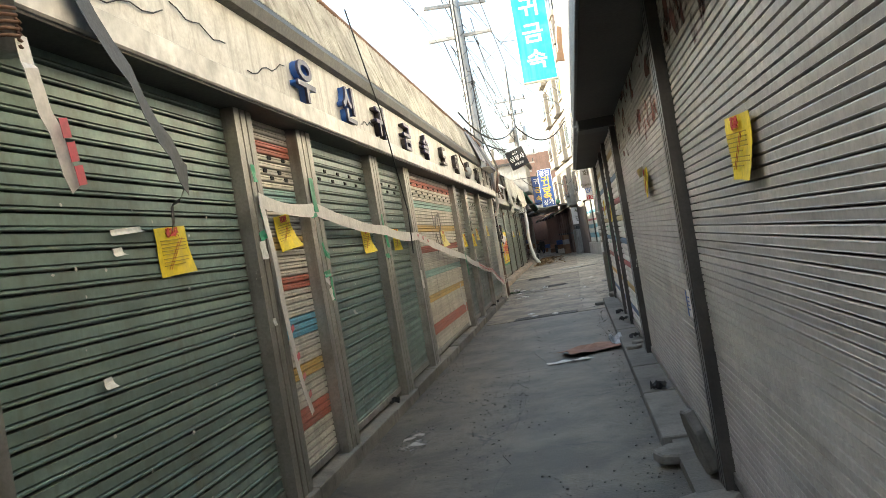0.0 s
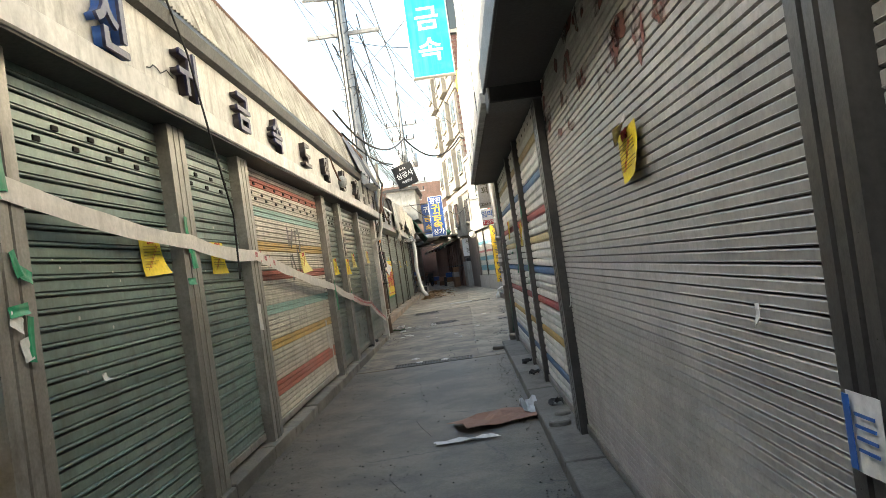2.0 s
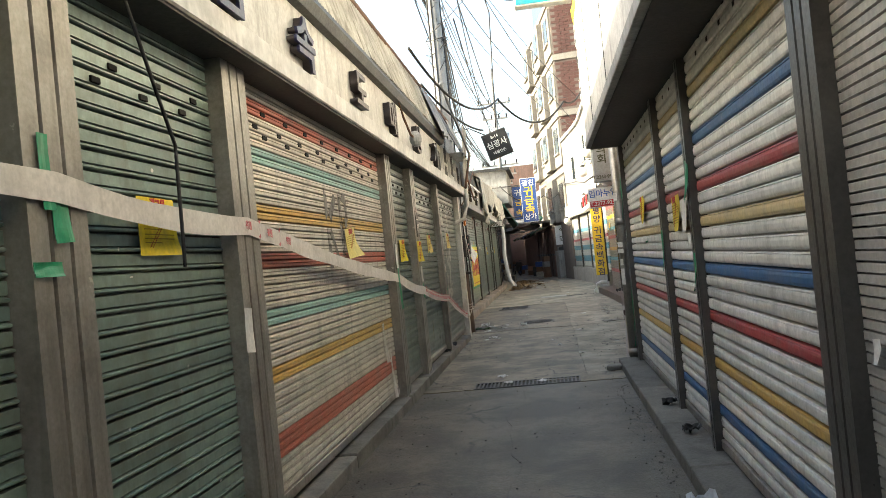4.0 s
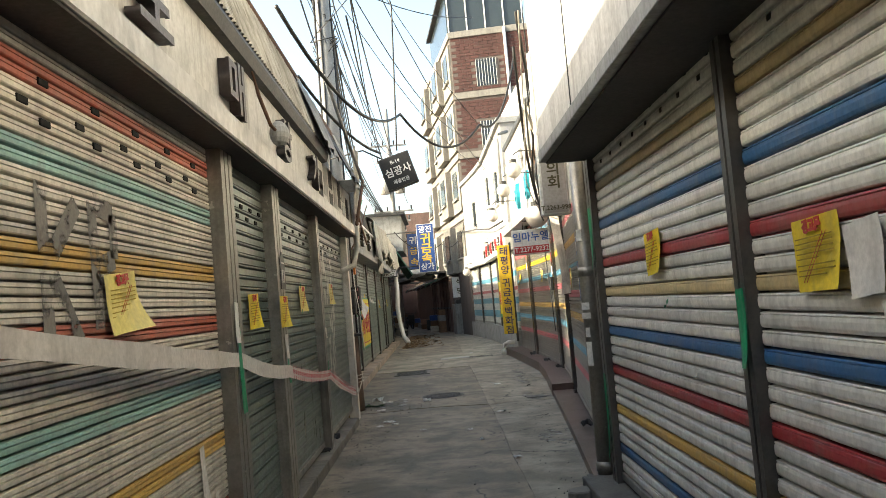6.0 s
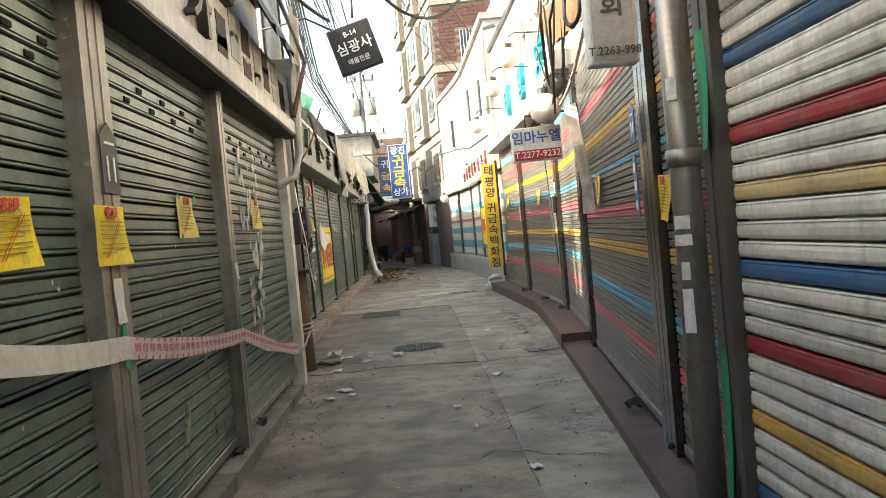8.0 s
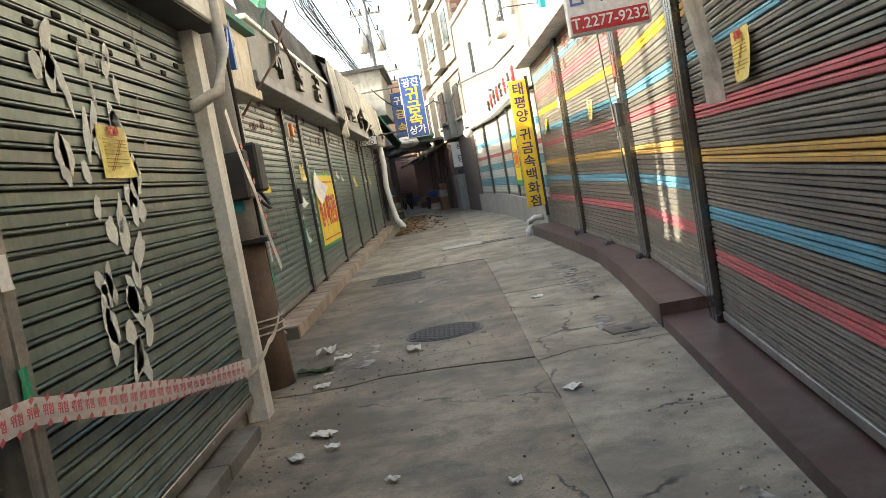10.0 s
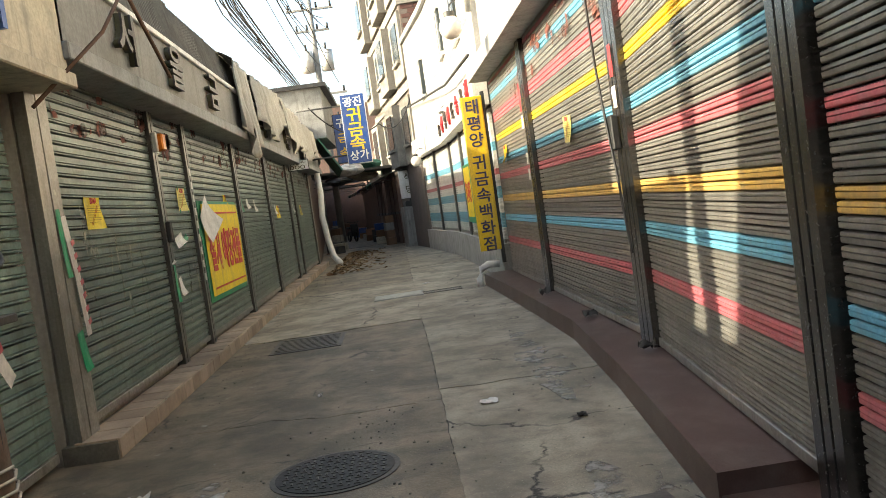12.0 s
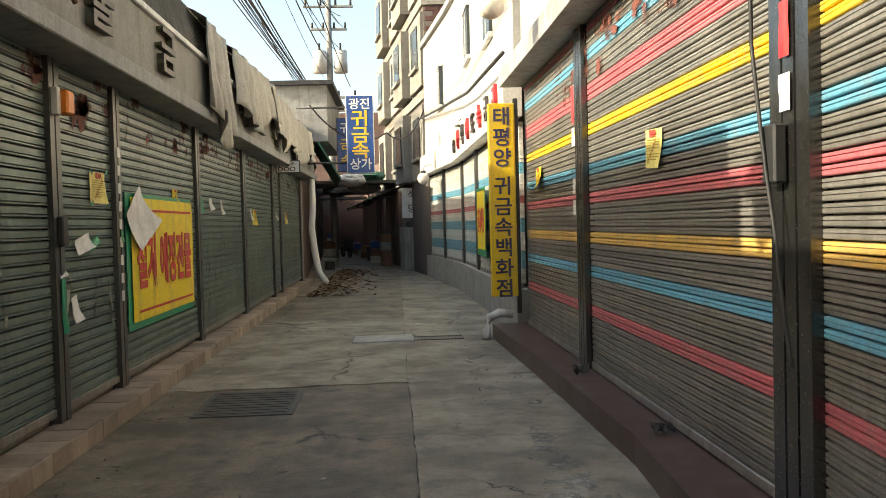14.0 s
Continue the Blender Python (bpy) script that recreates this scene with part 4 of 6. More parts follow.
notice((1.74, 28.43, 2.0), RIGHT, seed=14, tilt=-3, faded=True)
notice((1.69, 32.6, 2.03), RIGHT, seed=15, curl=0.06, tilt=4)
notice((1.24, 21.55, 1.81), (-0.994, 0.106), seed=16, faded=True)
notice((0.9, 18.42, 1.63), (-0.993, 0.118), seed=17, tilt=-3)
XB = BX + 0.012
notice((XB, 27.22, 1.77), LEFT, seed=18)
notice((XB, 30.08, 1.91), LEFT, seed=19, green=True, faded=True)
notice((XB, 32.5, 1.93), LEFT, 0.2, 0.14, seed=20, label="small yellow notice above the banner")
notice((XB, 37.75, 1.73), LEFT, seed=21)
notice((XB, 41.9, 1.75), LEFT, seed=22, faded=True)


def scrap(name, p, d, w, h, mat, label, category, tilt=0.0, curl=0.0, seed=1, group=""):
    return tagged(part(name, paper(w, h, curl, seed), mat, matrix=face(p, d) @ pose(0, 0, 0, 0, 0, tilt)), label, category, group)


GT = ("green_tape", "strip of green cloth tape stuck across a post", "tape")
PL = LX + 0.1
for y, z, w, h, tl in ((5.97, 2.3, 0.06, 0.12, 0), (6.0, 2.04, 0.06, 0.1, 10), (7.2, 2.2, 0.1, 0.28, 0), (7.12, 2.05, 0.14, 0.07, 8), (7.32, 1.7, 0.1, 0.06, -20), (5.95, 1.88, 0.12, 0.06, 12), (9.62, 1.78, 0.1, 0.14, 4), (7.25, 1.75, 0.05, 0.12, 20), (7.23, 1.55, 0.16, 0.05, 5), (7.3, 1.42, 0.05, 0.2, -10), (9.55, 1.95, 0.06, 0.26, 0), (9.52, 1.62, 0.16, 0.05, 0), (15.87, 1.3, 0.09, 0.52, 2), (17.52, 1.17, 0.05, 0.2, 0), (19.94, 1.0, 0.06, 0.16, 0)):
    scrap(GT[0], (PL, y, z), LEFT, w, h, "tape_green", GT[1], GT[2], tl, 0.01, int(z * 10), "green tape strips")
for y, z, w, h, tl in ((12.6, 1.88, 0.1, 0.26, -20), (12.6, 1.28, 0.05, 0.25, 0), (14.05, 1.42, 0.09, 0.34, 4), (17.22, 2.05, 0.1, 0.5, 3), (17.25, 0.6, 0.07, 0.7, 0), (15.3, 1.52, 0.05, 0.04, 20)):
    scrap(GT[0], (RX - (0.05 if y in (12.6, 14.05, 17.22, 17.25) else 0.02), y, z), RIGHT, w, h, "tape_green", GT[1], GT[2], tl, 0.03, int(z * 10), "green tape strips")
for y, z, w, h, tl in ((29.2, 1.0, 0.08, 0.4, 0), (29.95, 1.45, 0.2, 0.06, 25), (30.55, 1.5, 0.05, 0.1, 0), (33.8, 1.85, 0.14, 0.2, 0), (26.42, 1.55, 0.07, 0.5, 2), (26.48, 0.75, 0.12, 0.3, 10)):
    scrap(GT[0], (BX + (0.05 if y in (29.2, 30.55, 26.42, 26.48) else 0.012), y, z), LEFT, w, h, "tape_green", GT[1], GT[2], tl, 0.02, int(z * 10), "green tape strips")
STK = ("paper_sticker", "torn white paper sticker on a metal post", "sticker")
for y, z, w, h, tl in ((3.1, 1.9, 0.1, 0.2, 3), (3.15, 1.45, 0.08, 0.12, -5), (3.05, 1.2, 0.12, 0.08, 0), (3.11, 0.95, 0.14, 0.2, 2), (3.15, 1.65, 0.06, 0.14, 8), (5.92, 1.78, 0.1, 0.12, 2), (5.9, 1.3, 0.05, 0.05, 0), (7.2, 1.5, 0.1, 0.07, -25), (7.25, 1.38, 0.07, 0.1, 10), (11.27, 1.25, 0.11, 0.24, -6), (15.83, 1.62, 0.09, 0.26, -3), (17.5, 1.38, 0.1, 0.2, 0), (20.0 - 0.05, 1.4, 0.08, 0.12, 0)):
    scrap(STK[0], (PL, y, z), LEFT, w, h, "paper_white", STK[1], STK[2], tl, 0.01, int(z * 17), "stickers")
for y, z, w, h in ((4.4, 1.93, 0.28, 0.03), (4.3, 1.83, 0.08, 0.04), (4.05, 1.25, 0.07, 0.05), (8.15, 1.15, 0.05, 0.04), (15.2, 0.75, 0.09, 0.4), (15.45, 0.4, 0.07, 0.5)):
    scrap("paper_remnant", (XL, y, z), LEFT, w, h, "paper_white", "torn white paper remnant stuck to a shutter", "paper", 4, 0.03, int(y * 10))
for y, z, w, h in ((13.05, 1.67, 0.22, 0.24), (12.9, 1.5, 0.16, 0.08), (5.9, 1.25, 0.03, 0.06), (9.7, 1.1, 0.06, 0.08), (14.9, 1.15, 0.05, 0.06)):
    scrap("paper_remnant", (XR + 0.005, y, z), RIGHT, w, h, "paper_white", "white paper remnant stuck to a shutter", "paper", 6, 0.02, int(y * 10))
for y, z, w, h in ((29.7, 1.45, 0.3, 0.12), (34.3, 1.88, 0.16, 0.16), (35.0, 1.85, 0.1, 0.2), (37.4, 1.78, 0.1, 0.2), (40.4, 1.8, 0.1, 0.2), (29.2, 1.28, 0.14, 0.14), (29.5, 0.95, 0.12, 0.2)):
    scrap("paper_remnant", (XB, y, z), LEFT, w, h, "paper_white", "white paper remnant stuck to a shutter", "paper", 12, 0.05, int(y * 10))
card = thing("info_card", face((RX - 0.075, 5.26, 1.08), RIGHT), "white and blue printed card on a dark post", "card")
part("sheet", paper(0.13, 0.15, 0.0, 3), "paper_white", card)
part("blue_edge", box(-0.065, -0.04, -0.07, 0.07, 0.017, 0.019), "letter_blue", card)
for i in range(4):
    part("printed_line", box(-0.025, 0.05, 0.035 - i * 0.022, 0.041 - i * 0.022, 0.017, 0.019), "letter_blue", card)


def plate_sign(p, d, number, label, mat, tail="", w=0.2, h=0.26):
    root = thing("address_plate", face(p, d), label, "plate")
    part("board", prism([(-w / 2, -h / 2), (w / 2, -h / 2), (w / 2, h * 0.3), (0, h / 2), (-w / 2, h * 0.3)], 0, 0.006), mat, root)
    part("number", lettering(number, h * 0.5, 0.003, "letter_white", 0.002), None, root, matrix=pose(0, -h * 0.18, 0.008))
    part("street_line", box(-w * 0.3, w * 0.3, h * 0.18, h * 0.22, 0.005, 0.009), "letter_white", root)


plate_sign((LX + 0.105, 17.55, 2.02), LEFT, "11", "dark grey address plate numbered 11 on a post", "dark_metal", w=0.2, h=0.32)
plate_sign((0.9, 19.0, 2.13), (-0.993, 0.118), "14", "blue house number plate on a shutter post", "sign_blue")
tail = thing("street_name_plate", face((0.9, 19.02, 1.73), (-0.993, 0.118)), "tall blue street name plate on a shutter post", "plate")
part("board", box(-0.07, 0.07, -0.2, 0.2, 0, 0.006, 0.002), "sign_blue", tail)
for i in range(3):
    part("glyph", box(-0.035, 0.035, 0.09 - i * 0.12, 0.15 - i * 0.12, 0.005, 0.009), "letter_white", tail)


spray = thing("graffiti", face((XL + 0.004, 13.75, 1.9), LEFT), "grey sprayed strokes across a beige shutter", "graffiti")
for k, pts in enumerate(([(-0.3, 0.3), (-0.27, -0.35)], [(0.0, 0.25), (-0.26, 0.0), (-0.02, -0.3)], [(0.14, 0.28), (0.17, -0.25)], [(0.14, 0.28), (0.36, 0.24), (0.36, 0.05), (0.18, 0.0), (0.4, -0.25)])):
    bm = bmesh.new()
    for (ax, ay), (bx, by) in zip(pts, pts[1:]):
        n = Vector((by - ay, ax - bx)).normalized() * 0.045
        lo = [bm.verts.new((ax + n.x, ay + n.y, 0)), bm.verts.new((ax - n.x, ay - n.y, 0)), bm.verts.new((bx - n.x, by - n.y, 0)), bm.verts.new((bx + n.x, by + n.y, 0))]
        bm.faces.new(lo)
    part("stroke", bm, "spray_grey", spray)

# warning tape strung along the left shutters
def ribbon(points, width, thick=0.0015, twist=0.0, flutter=0.012, seed=1, facing=Vector((1, 0, 0))):
    pts = [Vector(p) for p in points]
    fine = []
    for a, b in zip(pts, pts[1:]):
        n = max(2, int((b - a).length / 0.14))
        for i in range(n):
            f = i / n
            q = a.lerp(b, f)
            q.z -= 0.035 * 4 * f * (1 - f)
            fine.append(q)
    fine.append(pts[-1])
    bm = bmesh.new()
    rows = []
    for i, q in enumerate(fine):
        d = (fine[min(i + 1, len(fine) - 1)] - fine[max(0, i - 1)]).normalized()
        up = facing.cross(d).normalized()
        a = twist * math.sin(i * 0.21 + seed)
        up = (up * math.cos(a) + facing * math.sin(a))
        q2 = q + facing * flutter * noise.noise(Vector((i * 0.3, seed, 0)))
        w = width * (0.85 + 0.25 * noise.noise(Vector((i * 0.17, seed * 3.0, 1))))
        rows.append([bm.verts.new(q2 + up * w * k + facing * thick * s) for k, s in ((-0.5, 0), (0.0, 2 * noise.noise(Vector((i * 0.4, 2, seed)))), (0.5, 0))])
    for a, b in zip(rows, rows[1:]):
        for k in range(2):
            bm.faces.new((a[k], a[k + 1], b[k + 1], b[k]))
    r = bmesh.ops.extrude_face_region(bm, geom=bm.faces[:])
    bmesh.ops.translate(bm, verts=[e for e in r["geom"] if isinstance(e, bmesh.types.BMVert)], vec=facing * thick)
    bmesh.ops.recalc_face_normals(bm, faces=bm.faces)
    return bm


TX = -1.865
TAPE = [(TX, 5.97, 2.12), (TX, 7.22, 2.08), (TX, 9.6, 1.9), (TX, 11.4, 1.82), (TX, 15.87, 1.38), (TX, 17.5, 1.17), (TX, 19.94, 0.93), (TX - 0.02, 22.76, 0.43)]
tape = thing("warning_tape", pose(0, 0, 0), "white and red plastic warning tape strung along the shutters", "tape")
part("ribbon", ribbon(TAPE, 0.12, seed=2), "tape_white", tape)


def prints(y0, y1, step, kind, out=0.02, size=0.05):
    """Red hazard print along the tape between two places."""
    y = y0
    i = 0
    while y < y1:
        for (xa, ya, za), (xb, yb, zb) in zip(TAPE, TAPE[1:]):
            if ya <= y < yb:
                f = (y - ya) / (yb - ya)
                z = za + (zb - za) * f - 0.035 * 4 * f * (1 - f)
                ang = math.degrees(math.atan2(zb - za, yb - ya))
                m = face((TX + out, y, z), LEFT) @ pose(0, 0, 0, 0, 0, ang)
                if kind == "words" and i % 2 == 0:
                    part("print", lettering("위험", size, 0.001, "tape_red", 0.002), None, tape, matrix=m)
                else:
                    for s in (-1, 1):
                        part("red_bar", box(-0.014, 0.014, -0.009, 0.009, 0, 0.001), "tape_red", tape, matrix=m @ pose(0, s * 0.044, 0, 0, 0, 35))
                    if kind == "bars":
                        part("print", lettering("위험", 0.042, 0.001, "tape_red", 0.001), None, tape, matrix=m)
        y += step
        i += 1


prints(11.35, 12.2, 0.17, "words")
prints(17.6, 22.5, 0.1, "bars")
for i, (pts, w) in enumerate((([(-1.865, 6.0, 2.1), (-1.85, 6.05, 1.6), (-1.86, 6.15, 1.0), (-1.84, 6.27, 0.6)], 0.09), ([(-1.84, 23.25, 2.2), (-1.82, 23.6, 1.6), (-1.82, 24.0, 0.95)], 0.09), ([(BX + 0.055, 26.5, 1.75), (BX + 0.07, 26.56, 1.3), (BX + 0.07, 26.6, 0.85)], 0.11))):
    t2 = thing("warning_tape", pose(0, 0, 0), "hanging tail of red and white warning tape", "tape", "tape tails")
    part("ribbon", ribbon(pts, w, flutter=0.02, seed=5 + i), "tape_white", t2)
    for k in range(7):
        f = 0.2 + 0.11 * k
        seg = f * (len(pts) - 1)
        j = min(int(seg), len(pts) - 2)
        q = Vector(pts[j]).lerp(Vector(pts[j + 1]), seg - j)
        if i == 0 and k < 3:
            continue
        part("red_bar", box(-0.03, 0.03, -0.02, 0.02, 0, 0.001), "tape_red", t2, matrix=face((q.x + 0.024, q.y, q.z - 0.02), LEFT) @ pose(0, 0, 0, 0, 0, 20))

# banner on the far left shutter
banner = thing("banner", face((XB + 0.03, 31.97, 1.27), LEFT), "yellow demolition banner with red words, one corner peeling", "banner")
part("backing", box(-1.25, 1.17, -0.66, 0.63, -0.012, -0.004), "tape_green", banner, "green tape border")
bm = paper(2.3, 1.18, 0.0, 4)
part("cloth", bm, "notice_yellow", banner)
part("slogan", lettering("철거 예정건물", 0.36, 0.003, "print_red", 0.012), None, banner, matrix=pose(0, -0.06, 0.02) @ Matrix.Diagonal((0.98, 1.55, 1, 1)))
for y in (0.47, -0.5):
    part("red_rule", box(-1.0, 1.05, y - 0.012, y + 0.012, 0.016, 0.019), "print_red", banner)
part("peeled_corner", paper(0.5, 0.42, 0.14, 8), "paper_white", banner, "white peeled corner", pose(-1.0, 0.4, 0.02, 0, 0, 35))


# white painted petals on a dark green shutter; further on pale scuffs mixed with painted light dapples
def daubs(name, p, spots, mat, label, category, d=LEFT):
    """Flat daubs of colour on a shutter: (across, up, half width, half height, tilt)."""
    bm = bmesh.new()
    for k, (u, v, a, b, tilt) in enumerate(spots):
        c, s_ = math.cos(radians(tilt)), math.sin(radians(tilt))
        pts = []
        for i in range(14):
            w = 2 * math.pi * i / 14
            r = 0.8 + 0.35 * noise.noise(Vector((math.cos(w) * 1.5 + k * 3.7, math.sin(w) * 1.5, k * 1.3)))
            px, py = a * r * math.cos(w), b * r * math.sin(w)
            pts.append(bm.verts.new((u + px * c - py * s_, v + px * s_ + py * c, 0.0)))
        bm.faces.new(pts)
    return tagged(part(name, bm, mat, matrix=face(p, d)), label, category, kind="stuff")


rnd = random.Random(21)
petals = []
for k in range(46):
    f = k / 46
    petals.append((rnd.uniform(-0.5, 0.5) * (1 - 0.4 * f) + 0.2, 0.75 - 1.5 * f + rnd.uniform(-0.1, 0.1), rnd.uniform(0.04, 0.08), rnd.uniform(0.07, 0.16), rnd.uniform(-50, 50)))
daubs("painted_petals", (LX + 0.017, 21.0, 1.55), petals, "flake_white", "white painted petals flaking off a dark green shutter", "painting")
# paint scars and reflected sunlight, both drawn as pale daubs
for y, z, n in ((19.0, 0.6, 10), (21.5, 2.3, 10), (27.6, 1.2, 18), (29.8, 0.8, 8), (34.6, 0.9, 16), (37.8, 0.9, 16), (40.3, 0.8, 10), (42.5, 1.0, 14)):
    daubs("paint_scuff", ((LX if y < 24 else BX) + 0.017, y, z), [(rnd.uniform(-0.8, 0.8), rnd.uniform(-0.4, 0.5), rnd.uniform(0.015, 0.05), rnd.uniform(0.03, 0.3), rnd.uniform(-25, 25)) for _ in range(n)], "scuff_and_dapple", "pale scuffs, paint scars and painted dapples of reflected sun on a dark green shutter", "scuff")
for y, z, n, x in ((2.5, 1.3, 26, LX), (4.6, 1.2, 24, LX), (8.4, 1.1, 18, LX), (10.5, 1.2, 10, LX), (17.0, 1.2, 10, LX), (18.7, 1.3, 14, LX), (21.2, 1.0, 14, LX)):
    daubs("paint_chip", (x + 0.0165, y, z), [(rnd.uniform(-0.9, 0.9) * (0.5 if y in (10.5, 17.0) else 1), rnd.uniform(-0.8, 0.9), rnd.uniform(0.006, 0.018), rnd.uniform(0.005, 0.015), rnd.uniform(-25, 25)) for _ in range(n)], "paper_white", "small white chips and glue spots on a green shutter", "chips")
for k in range(30):
    y = 26.9 + k * 0.62
    daubs("rust_patch", (BX + 0.0165, y, 2.68), [(rnd.uniform(-0.3, 0.3), rnd.uniform(-0.25, 0.2), rnd.uniform(0.05, 0.25), rnd.uniform(0.03, 0.12), rnd.uniform(-10, 10)) for _ in range(5)], "rust_red", "red rust bleeding over the top of a green shutter", "rust")
for k in range(13):
    y = 2.2 + k * 0.6
    daubs("rust_patch", (RX - 0.0125, y, 2.52), [(rnd.uniform(-0.35, 0.35), rnd.uniform(-0.3, 0.2), rnd.uniform(0.06, 0.3), rnd.uniform(0.03, 0.13), rnd.uniform(-10, 10)) for _ in range(5)], "rust_red", "brown rust bleeding over the top of a grey shutter", "rust", RIGHT)
for k in range(6):
    m = face((1.72 - 0.0001 * k, 27.2 + k * 1.1, 3.0), RIGHT)
    bm = bmesh.new()
    for _ in range(6):
        u, v, a, b = rnd.uniform(-0.5, 0.5), rnd.uniform(-0.25, 0.2), rnd.uniform(0.08, 0.3), rnd.uniform(0.03, 0.14)
        bm.faces.new([bm.verts.new((u + a * math.cos(w * 0.52) * rnd.uniform(0.7, 1.1), v + b * math.sin(w * 0.52) * rnd.uniform(0.7, 1.1), 0)) for w in range(12)])
    tagged(part("rust_patch", bm, "rust_red", matrix=m), "brown rust over the top of a striped shutter", "rust", kind="stuff")


# ---- left fascia details ----
for y, ch, mat in ((7.0, "우", "letter_navy"), (8.28, "신", "letter_navy"), (9.58, "귀", "letter_navy"), (11.05, "금", "letter_navy"), (12.4, "속", "letter_navy"), (14.1, "도", "letter_bronze"), (15.6, "매", "letter_bronze"), (17.3, "상", "letter_bronze"), (18.95, "가", "letter_bronze")):
    root = thing("sign_letter", face((-1.775, y, 3.05), LEFT), "raised dark metal sign letter on the dirty fascia", "sign letter", "fascia letters")
    part("face", lettering(ch, 0.38, 0.02, mat, 0.008), None, root, matrix=pose(0, 0, 0.06) @ Matrix.Diagonal((1.35, 1, 1, 1)))
    part("side", lettering(ch, 0.38, 0.05, "letter_blue" if y < 9.5 else "letter_bronze", 0.004), None, root, matrix=pose(0, 0, 0.025) @ Matrix.Diagonal((1.35, 1, 1, 1)))
part("gutter_beam", extrude_profile([(0.0, 0.0), (0.1, 0.02), (0.13, 0.1), (0.1, 0.18), (0.0, 0.18)], 26.0), "dark_metal", fascia, "dark rusted gutter beam", Matrix(((0, 1, 0, -1.82), (-1, 0, 0, 20.0), (0, 0, 1, 3.34), (0, 0, 0, 1))))
part("rule", box(-1.785, -1.772, -6, A_END + 0.2, 2.9, 2.915), "dark_metal", fascia)
for i, (y, z, a, n) in enumerate(((3.9, 3.0, 8, 0.9), (4.9, 3.1, -6, 0.7), (5.9, 3.05, 14, 0.8), (4.4, 3.22, 30, 0.3), (8.9, 3.02, 5, 0.5))):
    part("loose_wire", tube([(-1.77, y + n * k / 8, z + math.sin(k * 1.7 + i) * 0.02 + math.tan(radians(a)) * n * (k / 8 - 0.5)) for k in range(9)], 0.004, 5), "cable_black", fascia)
for i in range(16):
    y = 19.3 + (i % 8) * 0.45
    part("peeled_patch", prism([(px, py) for px, py in jagged(-0.16, 0.16, -0.12, 0.12, i, 0.05)], 0, 0.004), "shade_and_peel_dark" if i % 2 else "chalk", fascia, matrix=face((-1.778, y, 2.98 + (i % 3) * 0.14), LEFT))


def corrugated(y0, y1, xb, zb, xt, zt, mat, wave=0.076, amp=0.012):
    bm = bmesh.new()
    n = int((y1 - y0) / wave * 4)
    lo, hi = [], []
    out = Vector((zt - zb, 0, xb - xt)).normalized()
    for i in range(n + 1):
        y = y0 + (y1 - y0) * i / n
        o = out * amp * math.sin(2 * math.pi * (y - y0) / wave)
        lo.append(bm.verts.new(Vector((xb, y, zb)) + o))
        hi.append(bm.verts.new(Vector((xt, y, zt)) + o))
    for i in range(n):
        bm.faces.new((lo[i], lo[i + 1], hi[i + 1], hi[i]))
    r = bmesh.ops.extrude_face_region(bm, geom=bm.faces[:])
    bmesh.ops.translate(bm, verts=[e for e in r["geom"] if isinstance(e, bmesh.types.BMVert)], vec=-out * 0.003)
    bmesh.ops.recalc_face_normals(bm, faces=bm.faces)
    return bm


parapet = thing("roof_parapet", pose(0, 0, 0), "stained corrugated roofing sheets above the shop sign", "roof edge")
y = -6.0
i = 0
while y < 19.0:
    part("roof_sheet", corrugated(y, y + 1.9, -1.71 + random.uniform(-0.01, 0.01), 3.5, -1.9, 4.16 + random.uniform(-0.03, 0.03), "roof_sheet"), "roof_sheet" if y > 5 else "light_steel", parapet)
    y += 1.88
    i += 1
part("rust_cap", tube([(-1.9, -6, 4.17), (-1.9, 6, 4.18), (-1.9, 14, 4.16), (-1.88, 19.2, 4.14)], 0.03, 6), "rust", parapet, "rusty pipe along the top edge")
roof_a = part("roof_left", prism([(-7.2, -6), (-1.9, -6), (-1.9, 22.9), (-7.2, 22.9)], 4.15, 4.22), "rust")
tagged(roof_a, "rusty flat roof over the shop row", "roof", kind="structure")
wreck = thing("broken_awning", pose(0, 0, 0), "collapsed grey sheet-metal awning at the row's end", "awning")
for i, (y0, y1, xb, zb, xt, zt, mat) in enumerate(((19.0, 20.4, -1.6, 3.42, -1.85, 4.1, "grey_paint"), (20.3, 21.6, -1.5, 3.3, -1.9, 4.12, "dark_metal"), (21.5, 22.4, -1.55, 3.32, -1.8, 4.0, "tarp"), (22.3, 22.9, -1.66, 3.0, -1.6, 4.0, "roof_sheet"))):
    part("panel", corrugated(y0, y1, xb, zb, xt, zt, mat, 0.5, 0.02), mat, wreck)
part("rafter", tube([(-1.6, 19.4, 4.2), (-1.52, 22.6, 3.45)], 0.022, 6), "grey_paint", wreck)
part("rafter", tube([(-1.6, 21.9, 2.8), (-1.55, 22.9, 3.55)], 0.025, 6), "rust", wreck)
part("end_board", box(-2.3, -1.68, 22.95, 23.15, 2.74, 3.6, 0.01), "fascia_cream", wreck)
lamp = thing("wall_lamp", pose(-1.76, 16.55, 2.98), "old swan-neck lamp with a dented dish on the fascia", "lamp")
part("neck", tube([(0.0, -0.35, 0.5), (0.06, -0.34, 0.2), (0.1, -0.2, 0.02), (0.12, 0, 0.0)], 0.014, 6), "rust", lamp)
bm = bmesh.new()
bmesh.ops.create_uvsphere(bm, u_segments=14, v_segments=8, radius=0.12)
part("dish", bm, "pole_concrete", lamp, matrix=pose(0.12, 0.02, 0.0) @ Matrix.Diagonal((0.6, 1, 0.8, 1)))

